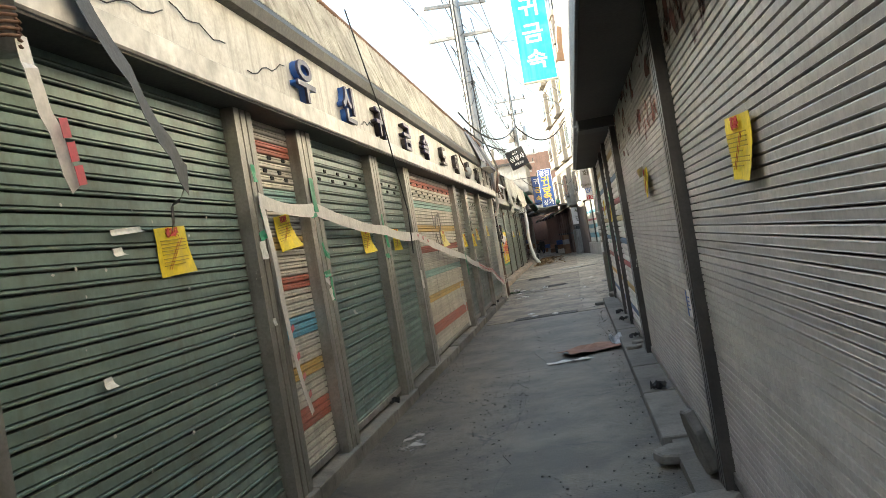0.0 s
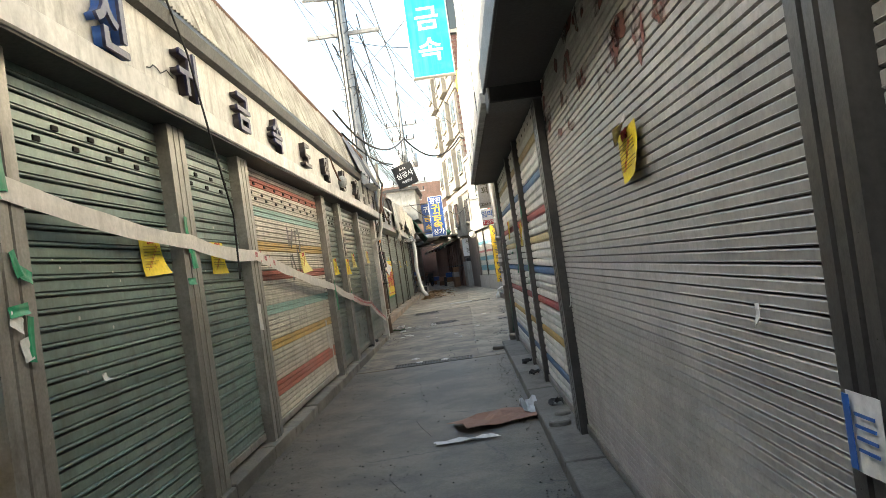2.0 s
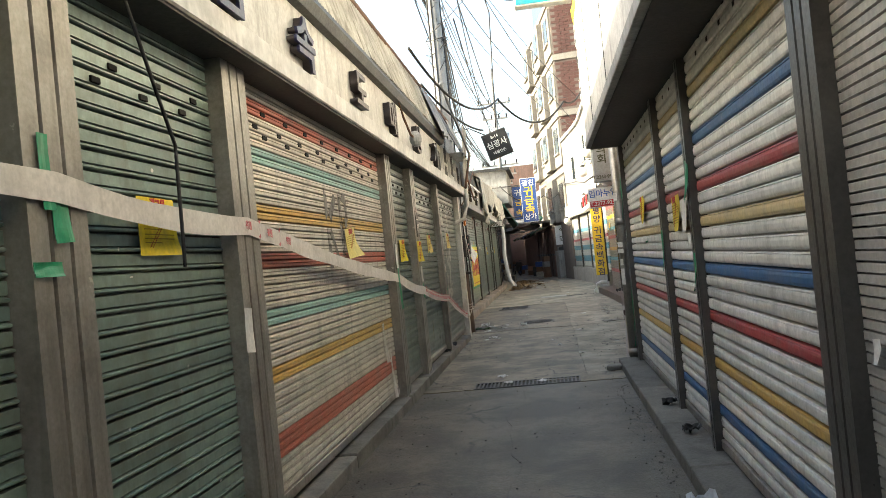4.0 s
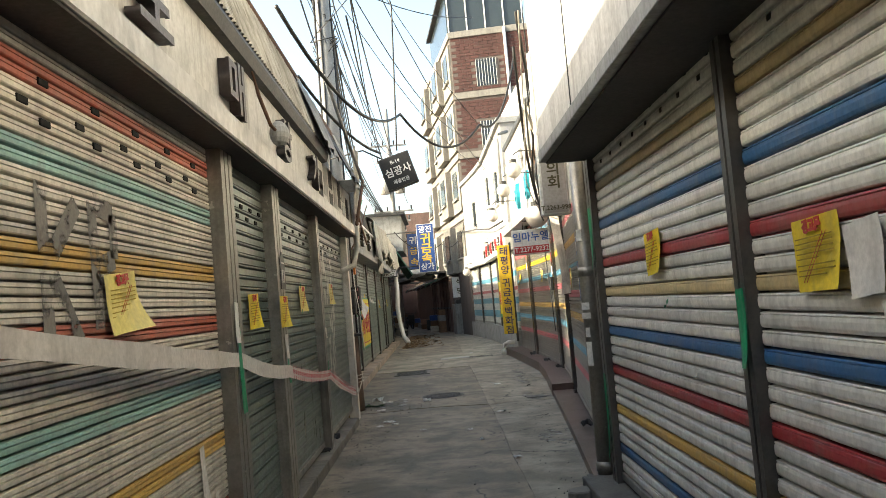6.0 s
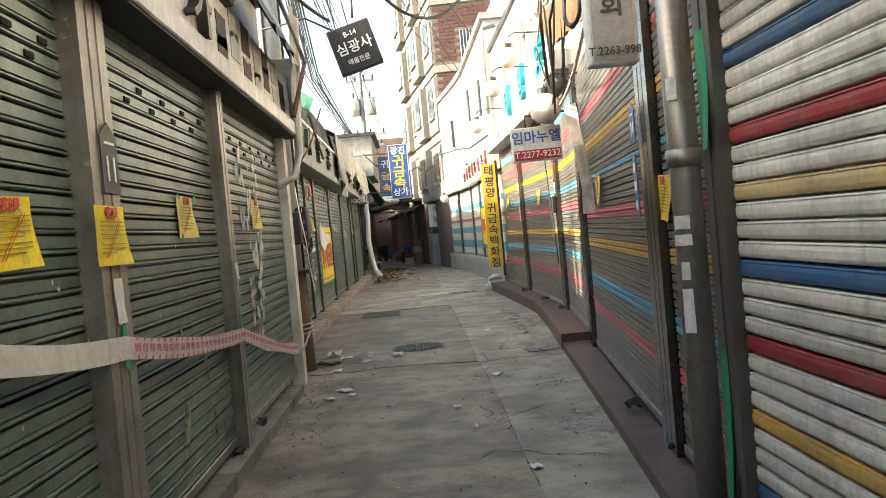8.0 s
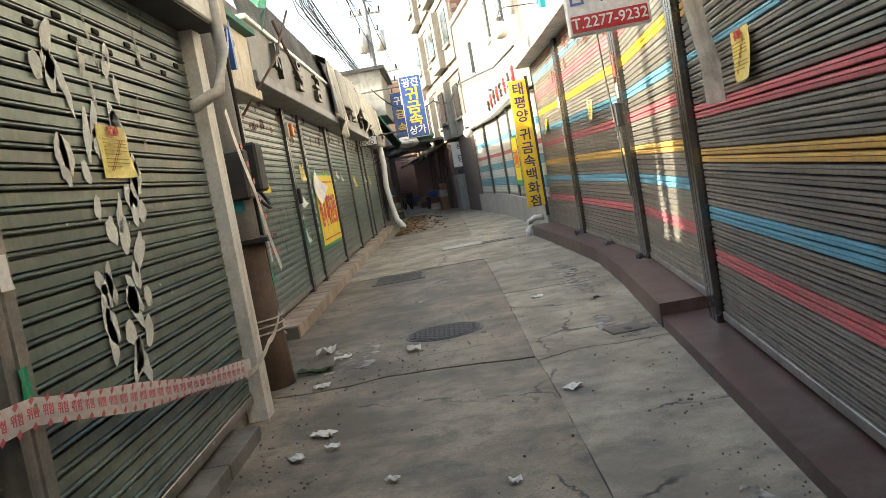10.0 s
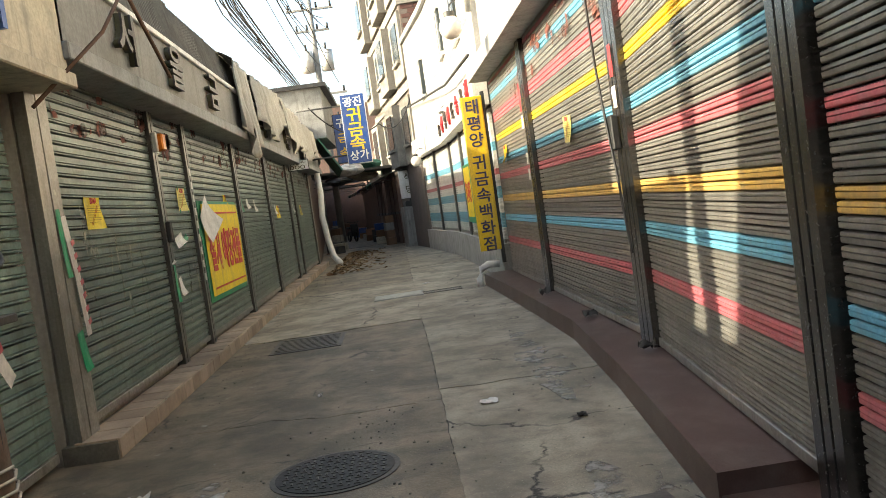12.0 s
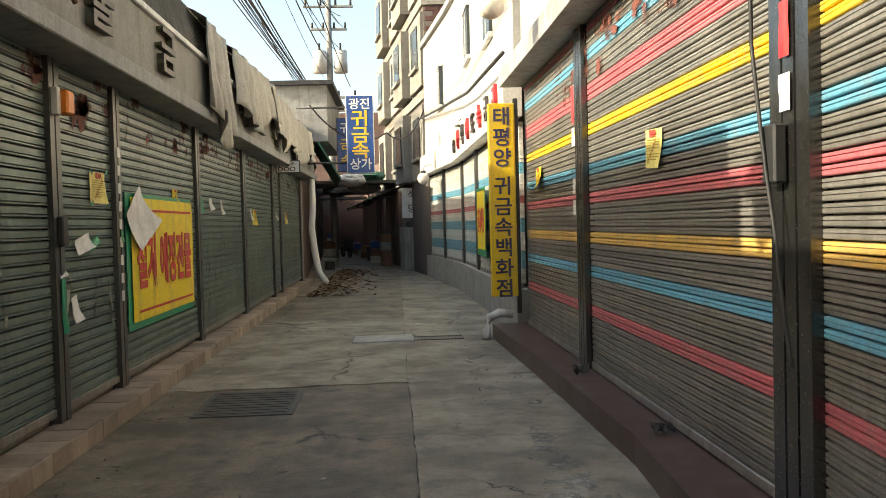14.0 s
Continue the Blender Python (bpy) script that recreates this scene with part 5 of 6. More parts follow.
# pole, strap and strip of film hanging at the start
post0 = thing("sign_pole", pose(-1.36, 2.85, 0), "weathered steel pole wound with wire and tape", "pole")
part("shaft", tube([(0, 0, 2.35), (0, 0.0, 4.6)], 0.055, 12), "aluminium", post0)
part("arm", tube([(0, 0, 3.15), (-0.6, 0, 3.15)], 0.025, 8), "dark_metal", post0)
part("arm", tube([(0, 0, 2.83), (-0.6, 0, 2.83)], 0.025, 8), "dark_metal", post0)
for k in range(5):
    part("wire_turn", tube([(0.06 * math.cos(a * 0.8), 0.06 * math.sin(a * 0.8), 2.36 + k * 0.02 + 0.004 * a) for a in range(9)], 0.006, 5), "rust", post0)
part("tape_knot", ribbon([(0.05, 0.02, 2.4), (0.07, 0.02, 2.3), (0.07, 0.08, 2.12), (0.07, 0.14, 1.95)], 0.07, flutter=0.02, seed=9), "tape_white", post0)
for k in range(3):
    part("red_mark", box(-0.022, 0.022, -0.03, 0.03, 0, 0.001), "tape_red", post0, matrix=face((0.092, 0.1 + 0.02 * k, 2.13 - k * 0.07), LEFT) @ pose(0, 0, 0, 0, 0, 10))
film = thing("torn_film", pose(0, 0, 0), "long torn strip of black plastic film hanging from the fascia", "plastic film")
part("strip", ribbon([(-1.7, 3.85, 2.95), (-1.68, 4.17, 2.6), (-1.7, 4.5, 2.3), (-1.72, 4.65, 2.15)], 0.2, flutter=0.02, seed=4, twist=0.25), "black", film)
part("tail", ribbon([(-1.72, 4.65, 2.15), (-1.86, 4.73, 2.05), (-1.92, 4.8, 1.93)], 0.05, flutter=0.02, seed=6), "black", film)

# ---- signs across the lane ----


def sign_box(name, label, x0, x1, z0, z1, y, thick, mat, frame_mat, texts, roll=0.0, group="", turn=0.0):
    """A box sign that faces the walker. texts: words, across (0 to 1), up (0 to 1), size, stretch, colour."""
    w, h = x1 - x0, z1 - z0
    root = thing(name, face(((x0 + x1) / 2, y, (z0 + z1) / 2), (math.sin(radians(turn)), -math.cos(radians(turn)))) @ pose(0, 0, 0, 0, 0, roll), label, "sign", group)
    part("cabinet", box(-w / 2, w / 2, -h / 2, h / 2, -thick, 0.0, 0.008), frame_mat, root)
    part("panel", box(-w / 2 + 0.02, w / 2 - 0.02, -h / 2 + 0.02, h / 2 - 0.02, -0.01, 0.006), mat, root)
    for words, u, v, size, wide, colour in texts:
        part("lettering", lettering(words, size, 0.004, colour, size * 0.018), None, root, matrix=pose((u - 0.5) * w, (v - 0.5) * h, 0.009) @ Matrix.Diagonal((wide, 1, 1, 1)))
    return root


s = sign_box("hanging_sign", "bright cyan vertical box sign with white Korean letters", -0.34, 0.36, 4.55, 7.3, 17.2, 0.18, "sign_cyan", "light_steel",
             [("왕", 0.5, 0.72, 0.5, 1.0, "letter_white"), ("귀", 0.5, 0.53, 0.42, 1.1, "letter_white"), ("금", 0.5, 0.34, 0.42, 1.1, "letter_white"), ("속", 0.5, 0.15, 0.42, 1.1, "letter_white")])
for z in (0.2, -0.7):
    part("bracket", tube([(0.3, z, -0.1), (0.95, z, -0.1)], 0.02, 6), "dark_metal", s)
s = sign_box("hanging_sign", "blue vertical box sign with white and yellow Korean letters", -1.2, -0.5, 2.86, 4.83, 44.0, 0.2, "sign_blue", "light_steel",
             [("광진", 0.5, 0.88, 0.3, 1.0, "letter_white"), ("귀", 0.5, 0.69, 0.44, 1.15, "letter_yellow"), ("금", 0.5, 0.48, 0.44, 1.15, "letter_yellow"), ("속", 0.5, 0.28, 0.44, 1.15, "letter_yellow"), ("상가", 0.5, 0.11, 0.3, 1.0, "letter_white")])
for z in (0.7, -0.7):
    part("bracket", tube([(-0.34, z, -0.1), (-1.6, z, -0.1)], 0.025, 6), "dark_metal", s)
s = sign_box("hanging_sign", "second blue box sign behind the first", -1.75, -1.2, 3.2, 4.85, 48.5, 0.2, "sign_blue", "dark_metal",
             [("귀", 0.5, 0.8, 0.36, 1.1, "letter_white"), ("금", 0.5, 0.5, 0.36, 1.1, "letter_yellow"), ("속", 0.5, 0.2, 0.36, 1.1, "letter_yellow")])
part("bracket", tube([(-0.2, 0.5, -0.1), (-1.2, 0.5, -0.1)], 0.025, 6), "dark_metal", s)
s = sign_box("upright_sign", "tall narrow yellow sign with dark Korean letters", 1.2, 1.54, 0.58, 3.05, 33.5, 0.1, "sign_yellow", "sign_yellow",
             [(c, 0.5, 0.925 - i * 0.106 - (0.04 if i > 2 else 0), 0.25, 1.05, "letter_navy") for i, c in enumerate("태평양귀금속백화점")])
part("stand", box(0.16, 0.22, -1.46, 1.3, -0.12, -0.04, 0.005), "dark_metal", s)
elbow = thing("drain_elbow", pose(1.2, 34.0, 0.0), "white plastic drain elbow at the end of the step", "pipe")
part("bend", tube([(0.3, -0.2, 0.32), (0.12, -0.2, 0.34), (0.0, -0.2, 0.28), (-0.05, -0.2, 0.12), (-0.05, -0.2, 0.0)], 0.06, 10), "sign_white", elbow)
s = sign_box("hanging_sign", "white and red hanging shop sign with blue Korean letters", 0.62, 1.18, 2.23, 2.61, 22.9, 0.06, "sign_white", "light_steel",
             [("임마누엘", 0.5, 0.68, 0.15, 1.0, "letter_blue")], roll=1.0)
part("red_band", box(-0.26, 0.26, -0.17, -0.06, 0.0, 0.009), "sign_red", s)
part("phone_number", lettering("T.2277-9232", 0.1, 0.003, "letter_white", 0.001), None, s, matrix=pose(0, -0.115, 0.012))
part("hanger", tube([(-0.1, 0.19, -0.03), (-0.1, 0.32, -0.03), (0.55, 0.34, -0.03)], 0.012, 6), "dark_metal", s)
s = sign_box("hanging_sign", "grey-white vertical box sign with dark Korean letters", 0.46, 0.72, 2.35, 3.9, 18.1, 0.12, "sign_grey", "light_steel",
             [(c, 0.5, 0.93 - i * 0.082, 0.13, 1.1, "print_dark") for i, c in enumerate("귀금속공평과세협의회")])
part("phone_number", lettering("T.2263-998", 0.06, 0.003, "print_dark", 0.001), None, s, matrix=pose(0, -0.71, 0.012))
part("bracket", tube([(0.1, 0.6, -0.06), (0.5, 0.6, -0.06)], 0.015, 6), "dark_metal", s)
s = sign_box("hanging_sign", "tilted black square sign with white Korean letters", -1.25, -0.76, 3.42, 3.93, 23.0, 0.14, "black", "dark_metal",
             [("B-14", 0.5, 0.8, 0.08, 1.0, "letter_white"), ("심광사", 0.5, 0.5, 0.15, 1.0, "letter_white"), ("예물전문", 0.5, 0.2, 0.07, 1.0, "letter_white")], roll=16.0)
part("hook", tube([(-0.15, 0.25, -0.07), (-0.4, 0.5, -0.07), (-0.9, 0.55, -0.07)], 0.012, 6), "dark_metal", s)
s = sign_box("hanging_sign", "small white arrow sign with black rings and letters", -2.45, -1.95, 2.66, 2.92, 40.2, 0.05, "sign_white", "dark_metal",
             [("MO←", 0.5, 0.7, 0.13, 1.2, "print_dark"), ("DOO", 0.45, 0.3, 0.13, 1.2, "print_dark")])
part("hanger", tube([(-0.2, 0.13, -0.02), (-0.2, 0.25, -0.02)], 0.01, 5), "dark_metal", s)
part("hanger", tube([(0.2, 0.13, -0.02), (0.2, 0.25, -0.02)], 0.01, 5), "dark_metal", s)

# ---- globe lamps and cable tangle along the bend ----
for x, y, z, r, wx in ((1.0, 22.75, 2.78, 0.17, 1.45), (1.02, 25.6, 3.93, 0.15, 1.55), (0.96, 27.3, 3.79, 0.14, 1.6), (0.97, 31.0, 3.65, 0.15, 1.6), (1.4, 41.0, 3.46, 0.17, 1.6), (0.75, 45.0, 2.75, 0.16, 1.4)):
    root = thing("globe_lamp", pose(x, y, z), "round milky globe lamp on a thin bent bracket", "lamp", "globe lamps")
    bm = bmesh.new()
    bmesh.ops.create_uvsphere(bm, u_segments=24, v_segments=16, radius=r)
    for f in bm.faces:
        f.smooth = True
    part("globe", bm, "globe_glass", root)
    part("cap", prism([(0.07 * math.cos(a * 0.524), 0.07 * math.sin(a * 0.524)) for a in range(12)], r * 0.9, r + 0.05), "dark_metal", root)
    part("arm", tube([(0, 0, r + 0.04), (0.02, 0.0, r + 0.14), (0.12, 0, r + 0.2), (wx - x, 0, r + 0.18)], 0.012, 6), "dark_metal", root)


def cable(name, points, radius, label, drop=0.0, mat="cable_black"):
    pts = []
    for a, b in zip(points, points[1:]):
        pts += sag(a, b, drop)[:-1]
    pts.append(Vector(points[-1]))
    tagged(part(name, tube(pts, radius, 5), mat), label, "cable", "cables")


for i in range(9):
    rnd = random.Random(200 + i)
    a = (0.55 + rnd.uniform(-0.1, 0.15), 18.3 + rnd.uniform(0, 1.2), 3.6 + rnd.uniform(0, 1.2))
    b = (0.75 + rnd.uniform(-0.1, 0.3), 20.0 + rnd.uniform(-0.5, 1.5), 2.9 + rnd.uniform(0, 0.8))
    c = (1.2, 22.6 + rnd.uniform(0, 1), 2.7 + rnd.uniform(0, 0.6))
    cable("loose_cable", [a, b, c], rnd.choice((0.008, 0.012, 0.018)), "slack cable tangled along the wall", 0.25, rnd.choice(("cable_black", "grey_paint", "cloth")))
coil = [(0.62 + 0.03 * math.sin(k), 19.2 + 0.16 * math.cos(k * 0.5), 3.1 + 0.28 * math.sin(k * 0.5)) for k in range(40)]
tagged(part("cable_coil", tube(coil, 0.013, 5), "cable_black"), "coil of black cable hung on the wall", "cable")
rag = thing("hanging_rag", pose(0, 0, 0), "torn strip of pale cloth hanging beside a sign", "cloth")
part("strip", ribbon([(1.2, 22.4, 2.75), (1.22, 22.2, 2.3), (1.25, 22.1, 1.85), (1.22, 22.0, 1.6)], 0.16, flutter=0.06, seed=3, twist=0.8, facing=Vector((-0.4, -1, 0)).normalized()), "cloth", rag)
boards = thing("rotting_board", pose(0.95, 21.0, 2.95), "rotting brown board hanging under the eaves", "board")
part("plank", prism(jagged(-0.18, 0.18, -1.1, 1.1, 12, 0.05), 0, 0.04), "wood_brown", boards, matrix=pose(0.1, 0, 0.5, 0, 72, 6))

# thick grey rain pipe with stickers at the corner
pipe = thing("rain_pipe", pose(0.71, 17.52, 0), "thick grey rain pipe covered with torn stickers", "pipe")
part("shaft", tube([(0, 0, 0.05), (0, 0, 3.2)], 0.07, 16), "aluminium", pipe)
for z in (0.12, 1.75):
    part("collar", tube([(0, 0, z), (0, 0, z + 0.08)], 0.08, 16), "aluminium", pipe)
for z, w, h in ((1.5, 0.07, 0.06), (1.42, 0.08, 0.05), (1.1, 0.05, 0.2), (1.28, 0.04, 0.08), (2.1, 0.05, 0.1)):
    part("sticker", paper(w, h, 0.0, int(z * 9)), "paper_white", pipe, matrix=Matrix.Translation((-0.045, -0.05, z)) @ face((0, 0, 0), (-0.6, -0.8)))
down = thing("rain_pipe", pose(0.6, 18.55, 0), "upper brown-grey rain pipe running up the wall", "pipe")
part("shaft", tube([(0.12, 0.0, 2.75), (0.0, 0, 3.0), (0, 0, 7.0)], 0.065, 12), "aluminium", down)
pipe2 = thing("vent_pipe", pose(1.32, 31.8, 0), "thin grey pipe bending over the white wall", "pipe")
part("shaft", tube([(0, 0, 4.0), (0, 0, 5.7), (0.05, 0, 5.85), (0.3, 0, 5.9)], 0.045, 10), "grey_paint", pipe2)

# ---- right: upper storey over the bend ----
upper = thing("upper_wall", pose(0, 0, 0), "white sign wall over the striped shutters in sunlight", "wall", kind="structure")
BU = [(0.95, 17.6), (1.05, 18.9), (1.5, 23.2), (1.74, 26.5), (1.72, 30.5), (1.68, 33.7)]
part("plaster", prism([(x, y) for x, y in BU[2:]] + [(8, 33.7), (8, 23.2)], 3.3, 5.7), "plaster_white", upper)
part("plaster", prism([(x, y) for x, y in BU[:3]] + [(8, 23.2), (8, 17.6)], 3.3, 5.7), "plaster_grey", upper, "stained grey plaster")
part("lintel_ledge", prism([(x - 0.3, y) for x, y in BU[2:]] + [(x, y) for x, y in BU[2:]][::-1], 3.28, 3.5), "grey_paint", upper, "grey concrete ledge")
part("coping", prism([(x - 0.06, y) for x, y in BU] + [(x + 0.2, y) for x, y in BU][::-1], 5.7, 5.8), "dark_metal", upper)
for i, (c, y) in enumerate((("양", 25.6), ("평", 27.6), ("태", 29.6))):
    root = thing("sign_letter", face((1.52, y, 3.85), RIGHT), "raised light-blue sign letter on the ledge", "sign letter", "blue letters")
    part("face", lettering(c, 0.62, 0.08, "sign_cyan", 0.01), None, root, matrix=pose(0, 0, 0.04))
for i in range(7):
    y = 22.6 + i * 1.5
    root = thing("sign_letter", face((1.46 + min(0.25, 0.09 * i), y, 4.85), RIGHT), "raised grey stroke of an unreadable wall sign", "sign letter", "wall sign strokes")
    for k in range(3):
        part("stroke", box(-0.25 + 0.2 * k, -0.17 + 0.2 * k, -0.25 + 0.1 * (k % 2), 0.25, 0, 0.05, 0.005), "sign_grey", root)
    part("stroke", box(-0.3, 0.3, -0.02, 0.06, 0, 0.05, 0.005), "sign_grey", root)
upper0 = thing("upper_wall", pose(0, 0, 0), "stained white upper wall over the canopies", "wall", kind="structure")
part("plaster", prism([(0.8, -6), (7, -6), (7, 17.5), (0.8, 17.5)], 4.99, 6.0), "grey_paint", upper0)
flap = thing("torn_sheet", pose(0.42, 17.0, 4.3), "yellow torn plastic flapping from the canopy top", "plastic film")
part("piece", ribbon([(0, 0, 0.25), (-0.05, 0.1, 0.1), (-0.02, 0.2, -0.05), (0.06, 0.28, -0.3)], 0.16, flutter=0.08, seed=8, twist=0.9, facing=Vector((0, -1, 0))), "notice_yellow", flap)
flap2 = thing("torn_board", pose(0.42, 9.66, 3.38), "torn brown board hanging from the canopy", "board")
part("piece", prism(jagged(-0.12, 0.12, -0.2, 0.2, 3, 0.04), 0, 0.02), "wood_brown", flap2, matrix=pose(0, 0, 0.15, 80, 10, 0))

# ---- right, beyond the bend: shops, white house, brick tower ----
FAR = [(1.72, 34.0), (1.56, 42.0), (1.0, 47.5), (0.3, 52.5)]
low = part("wall_far_right", prism([(p[0] + 0.1, p[1]) for p in FAR] + [(9, 52.5), (9, 34.0)], 0, 3.4), "plaster_beige")
tagged(low, "wall of the far shops", "wall", kind="structure")
plinth = part("plinth", prism([(p[0] - 0.12, p[1]) for p in FAR[:3]] + [(p[0] + 0.1, p[1]) for p in FAR[:3]][::-1], -0.02, 0.62), "pole_concrete")
tagged(plinth, "bare concrete plinth under the far shutters", "plinth", kind="structure")
S6 = ((0.1, 0.2, "paint_sky"), (0.32, 0.4, "paint_sky"), (0.5, 0.55, "paint_pink"), (0.68, 0.74, "paint_sky"))


def on_far(i, f):
    a, b = FAR[i], FAR[i + 1]
    return (a[0] + (b[0] - a[0]) * f, a[1] + (b[1] - a[1]) * f)


for i, f0, f1 in ((0, 0.03, 0.3), (0, 0.34, 0.62), (0, 0.66, 0.97), (1, 0.04, 0.46), (1, 0.52, 0.95)):
    shutter(on_far(i, f0), on_far(i, f1), 0.62, 2.9, "fine", "light_steel", S6, "pale shutter painted with blue bands above a plinth", "far shutters")
    pillar(on_far(i, f1), on_far(i, min(1, f1 + 0.03)), 2.95, "dark_rail", 0.06, z0=0.6, grooves=1)
ban2 = thing("banner", face((1.58, 38.0, 1.55), (-1, -0.02)), "yellow demolition banner with red words on a far shutter", "banner")
part("backing", box(-0.62, 0.62, -0.62, 0.62, 0.03, 0.036), "tape_green", ban2)
part("cloth", box(-0.54, 0.54, -0.5, 0.56, 0.034, 0.042), "notice_yellow", ban2)
part("slogan", lettering("철거예정", 0.3, 0.003, "print_red", 0.008), None, ban2, matrix=pose(0, 0, 0.044) @ Matrix.Diagonal((0.85, 1.6, 1, 1)))
shop_sign = thing("sign_board", pose(0, 0, 0), "long white shop sign with red and black letters", "sign board")
part("panel", prism([(p[0] - 0.25, p[1]) for p in FAR[:3]] + [(p[0], p[1]) for p in FAR[:3]][::-1], 2.95, 3.5), "fascia_white", shop_sign)
for i in range(8):
    a = on_far(0, 0.08 + i * 0.115)
    part("letter", lettering("귀금속도매백화점"[i], 0.42, 0.05, ("sign_red", "letter_bronze")[i % 2], 0.006), None, shop_sign, matrix=face((a[0] - 0.28, a[1], 3.24), (-1, -0.02)))

house = thing("white_house", pose(0, 0, 0), "sunlit white plastered house above the far shops", "house")
part("wall", prism([(1.62, 34.0), (1.5, 41.0), (1.35, 43.0), (0.9, 47.0), (7.5, 47.0), (7.5, 34.0)], 3.4, 6.6), "plaster_white", house)
part("roof", prism([(1.52, 33.9), (1.4, 41.0), (1.25, 43.0), (0.8, 47.1), (7.6, 47.1), (7.6, 33.9)], 6.6, 6.75), "pole_concrete", house)
part("wall_top", prism([(2.6, 35.5), (2.3, 44.0), (7, 44.0), (7, 35.5)], 6.75, 8.4), "plaster_white", house)
for y, z in ((39.6, 5.3), (44.2, 5.0), (36.4, 5.0)):
    xw = 1.62 - (y - 34) * 0.017 if y < 41 else 1.35 - (y - 43) * 0.112
    win = part("window", box(xw - 0.05, xw + 0.1, y - 0.45, y + 0.45, z - 0.5, z + 0.5), "glass_dark", house)
    for b in ((xw - 0.07, xw + 0.02, y - 0.5, y + 0.5, z - 0.56, z - 0.48), (xw - 0.07, xw + 0.02, y - 0.5, y + 0.5, z + 0.48, z + 0.54), (xw - 0.06, xw + 0.02, y - 0.02, y + 0.02, z - 0.5, z + 0.5)):
        part("frame", box(*b), "sign_white", win)
part("cable_tray", tube([(1.45, 33.8, 3.75), (1.35, 38, 3.9), (1.2, 42.5, 4.3), (0.8, 47, 4.6)], 0.03, 6), "dark_metal", house)

tower = thing("brick_tower", pose(0, 0, 0), "tall brick and concrete building with a glazed top floor", "building")
TW = [(0.95, 47.2), (6.2, 46.4), (6.4, 58.0), (-0.35, 57.2)]
part("wall", prism(TW, 0.0, 13.6), "mortar", tower)


def ring_band(z0, z1, grow, mat, name):
    cx, cy = 3.2, 52.2
    part(name, prism([(x + grow * (1 if x > cx else -1), y + grow * (1 if y > cy else -1)) for x, y in TW], z0, z1), mat, tower)


for z in (5.2, 7.9, 10.6, 13.4):
    ring_band(z, z + 0.28, 0.06, "tower_panel", "floor_band")
# west side in pale panels, with windows
dvec = Vector((TW[3][0] - TW[0][0], TW[3][1] - TW[0][1], 0)).normalized()
for k in range(4):
    for j in range(4):
        z0 = 2.6 + j * 2.7
        a = Vector((TW[0][0], TW[0][1], 0)) + dvec * (0.1 + k * 2.5)
        m = Matrix(((dvec.x, -dvec.y, 0, a.x), (dvec.y, dvec.x, 0, a.y), (0, 0, 1, z0), (0, 0, 0, 1)))
        bay = part("bay", box(0, 2.2, -0.02, 0.1 + 0.22 * (k % 2), 0.3, 2.45, 0.01), "tower_panel", tower, matrix=m)
        part("window", box(0.5, 1.7, 0.1 + 0.22 * (k % 2), 0.13 + 0.22 * (k % 2), 0.95, 2.15), "glass_dark", bay)
        part("sill", box(0.4, 1.8, 0.1 + 0.22 * (k % 2), 0.2 + 0.22 * (k % 2), 0.85, 0.95), "tower_panel", bay)
# bricks on the side that faces the lane
dx = Vector((TW[1][0] - TW[0][0], TW[1][1] - TW[0][1], 0))
length = dx.length
dx.normalize()
front = Matrix(((dx.x, dx.y, 0, TW[0][0]), (dx.y, -dx.x, 0, TW[0][1]), (0, 0, 1, 0), (0, 0, 0, 1)))
openings = [(1.1, 2.0, 8.3, 9.5), (1.1, 2.0, 11.1, 12.3), (3.4, 4.3, 11.1, 12.3)]
verts, faces = [], []
row = 0
z = 6.0
while z < 13.35:
    x = 0.05 - (0.21 if row % 2 else 0)
    while x < length - 0.1:
        band = any(b - 0.02 < z + 0.13 and z < b + 0.3 for b in (7.9, 10.6))
        hole = any(a - 0.4 < x < b and c - 0.13 < z < d for a, b, c, d in openings)
        if not band and not hole and x > 0:
            k = len(verts)
            verts += [front @ Vector(p) for p in ((x, -0.0, z), (x + 0.4, 0.0, z), (x + 0.4, 0.0, z + 0.13), (x, 0.0, z + 0.13))]
            jit = random.uniform(0.01, 0.018)
            verts += [front @ Vector(p) for p in ((x + 0.004, jit, z + 0.004), (x + 0.396, jit, z + 0.004), (x + 0.396, jit, z + 0.126), (x + 0.004, jit, z + 0.126))]
            faces += [(k + 4, k + 5, k + 6, k + 7), (k, k + 1, k + 5, k + 4), (k + 1, k + 2, k + 6, k + 5), (k + 2, k + 3, k + 7, k + 6), (k + 3, k, k + 4, k + 7)]
        x += 0.42
    z += 0.145
    row += 1
me = bpy.data.meshes.new("brickwork")
me.from_pydata(verts, [], faces)
bw = part("brickwork", me, "brick_red", tower)
bw["kind"] = "stuff"
for a, b, c, d in openings:
    win = part("window", box(a, b, -0.05, 0.012, c, d), "glass_dark", tower, matrix=front)
    for k in range(8):
        part("bar", box(a + (b - a) * k / 7 - 0.012, a + (b - a) * k / 7 + 0.012, 0.03, 0.055, c, d), "light_steel", win)
part("drain_pipe", tube([front @ Vector((2.55, 0.1, 5.5)), front @ Vector((2.5, 0.1, 13.6))], 0.07, 8), "sign_white", tower)
part("penthouse", prism([(0.9, 47.8), (4.4, 47.2), (4.5, 55), (0.2, 55)], 13.68, 15.8), "glass_dark", tower, "dark glazed top floor")
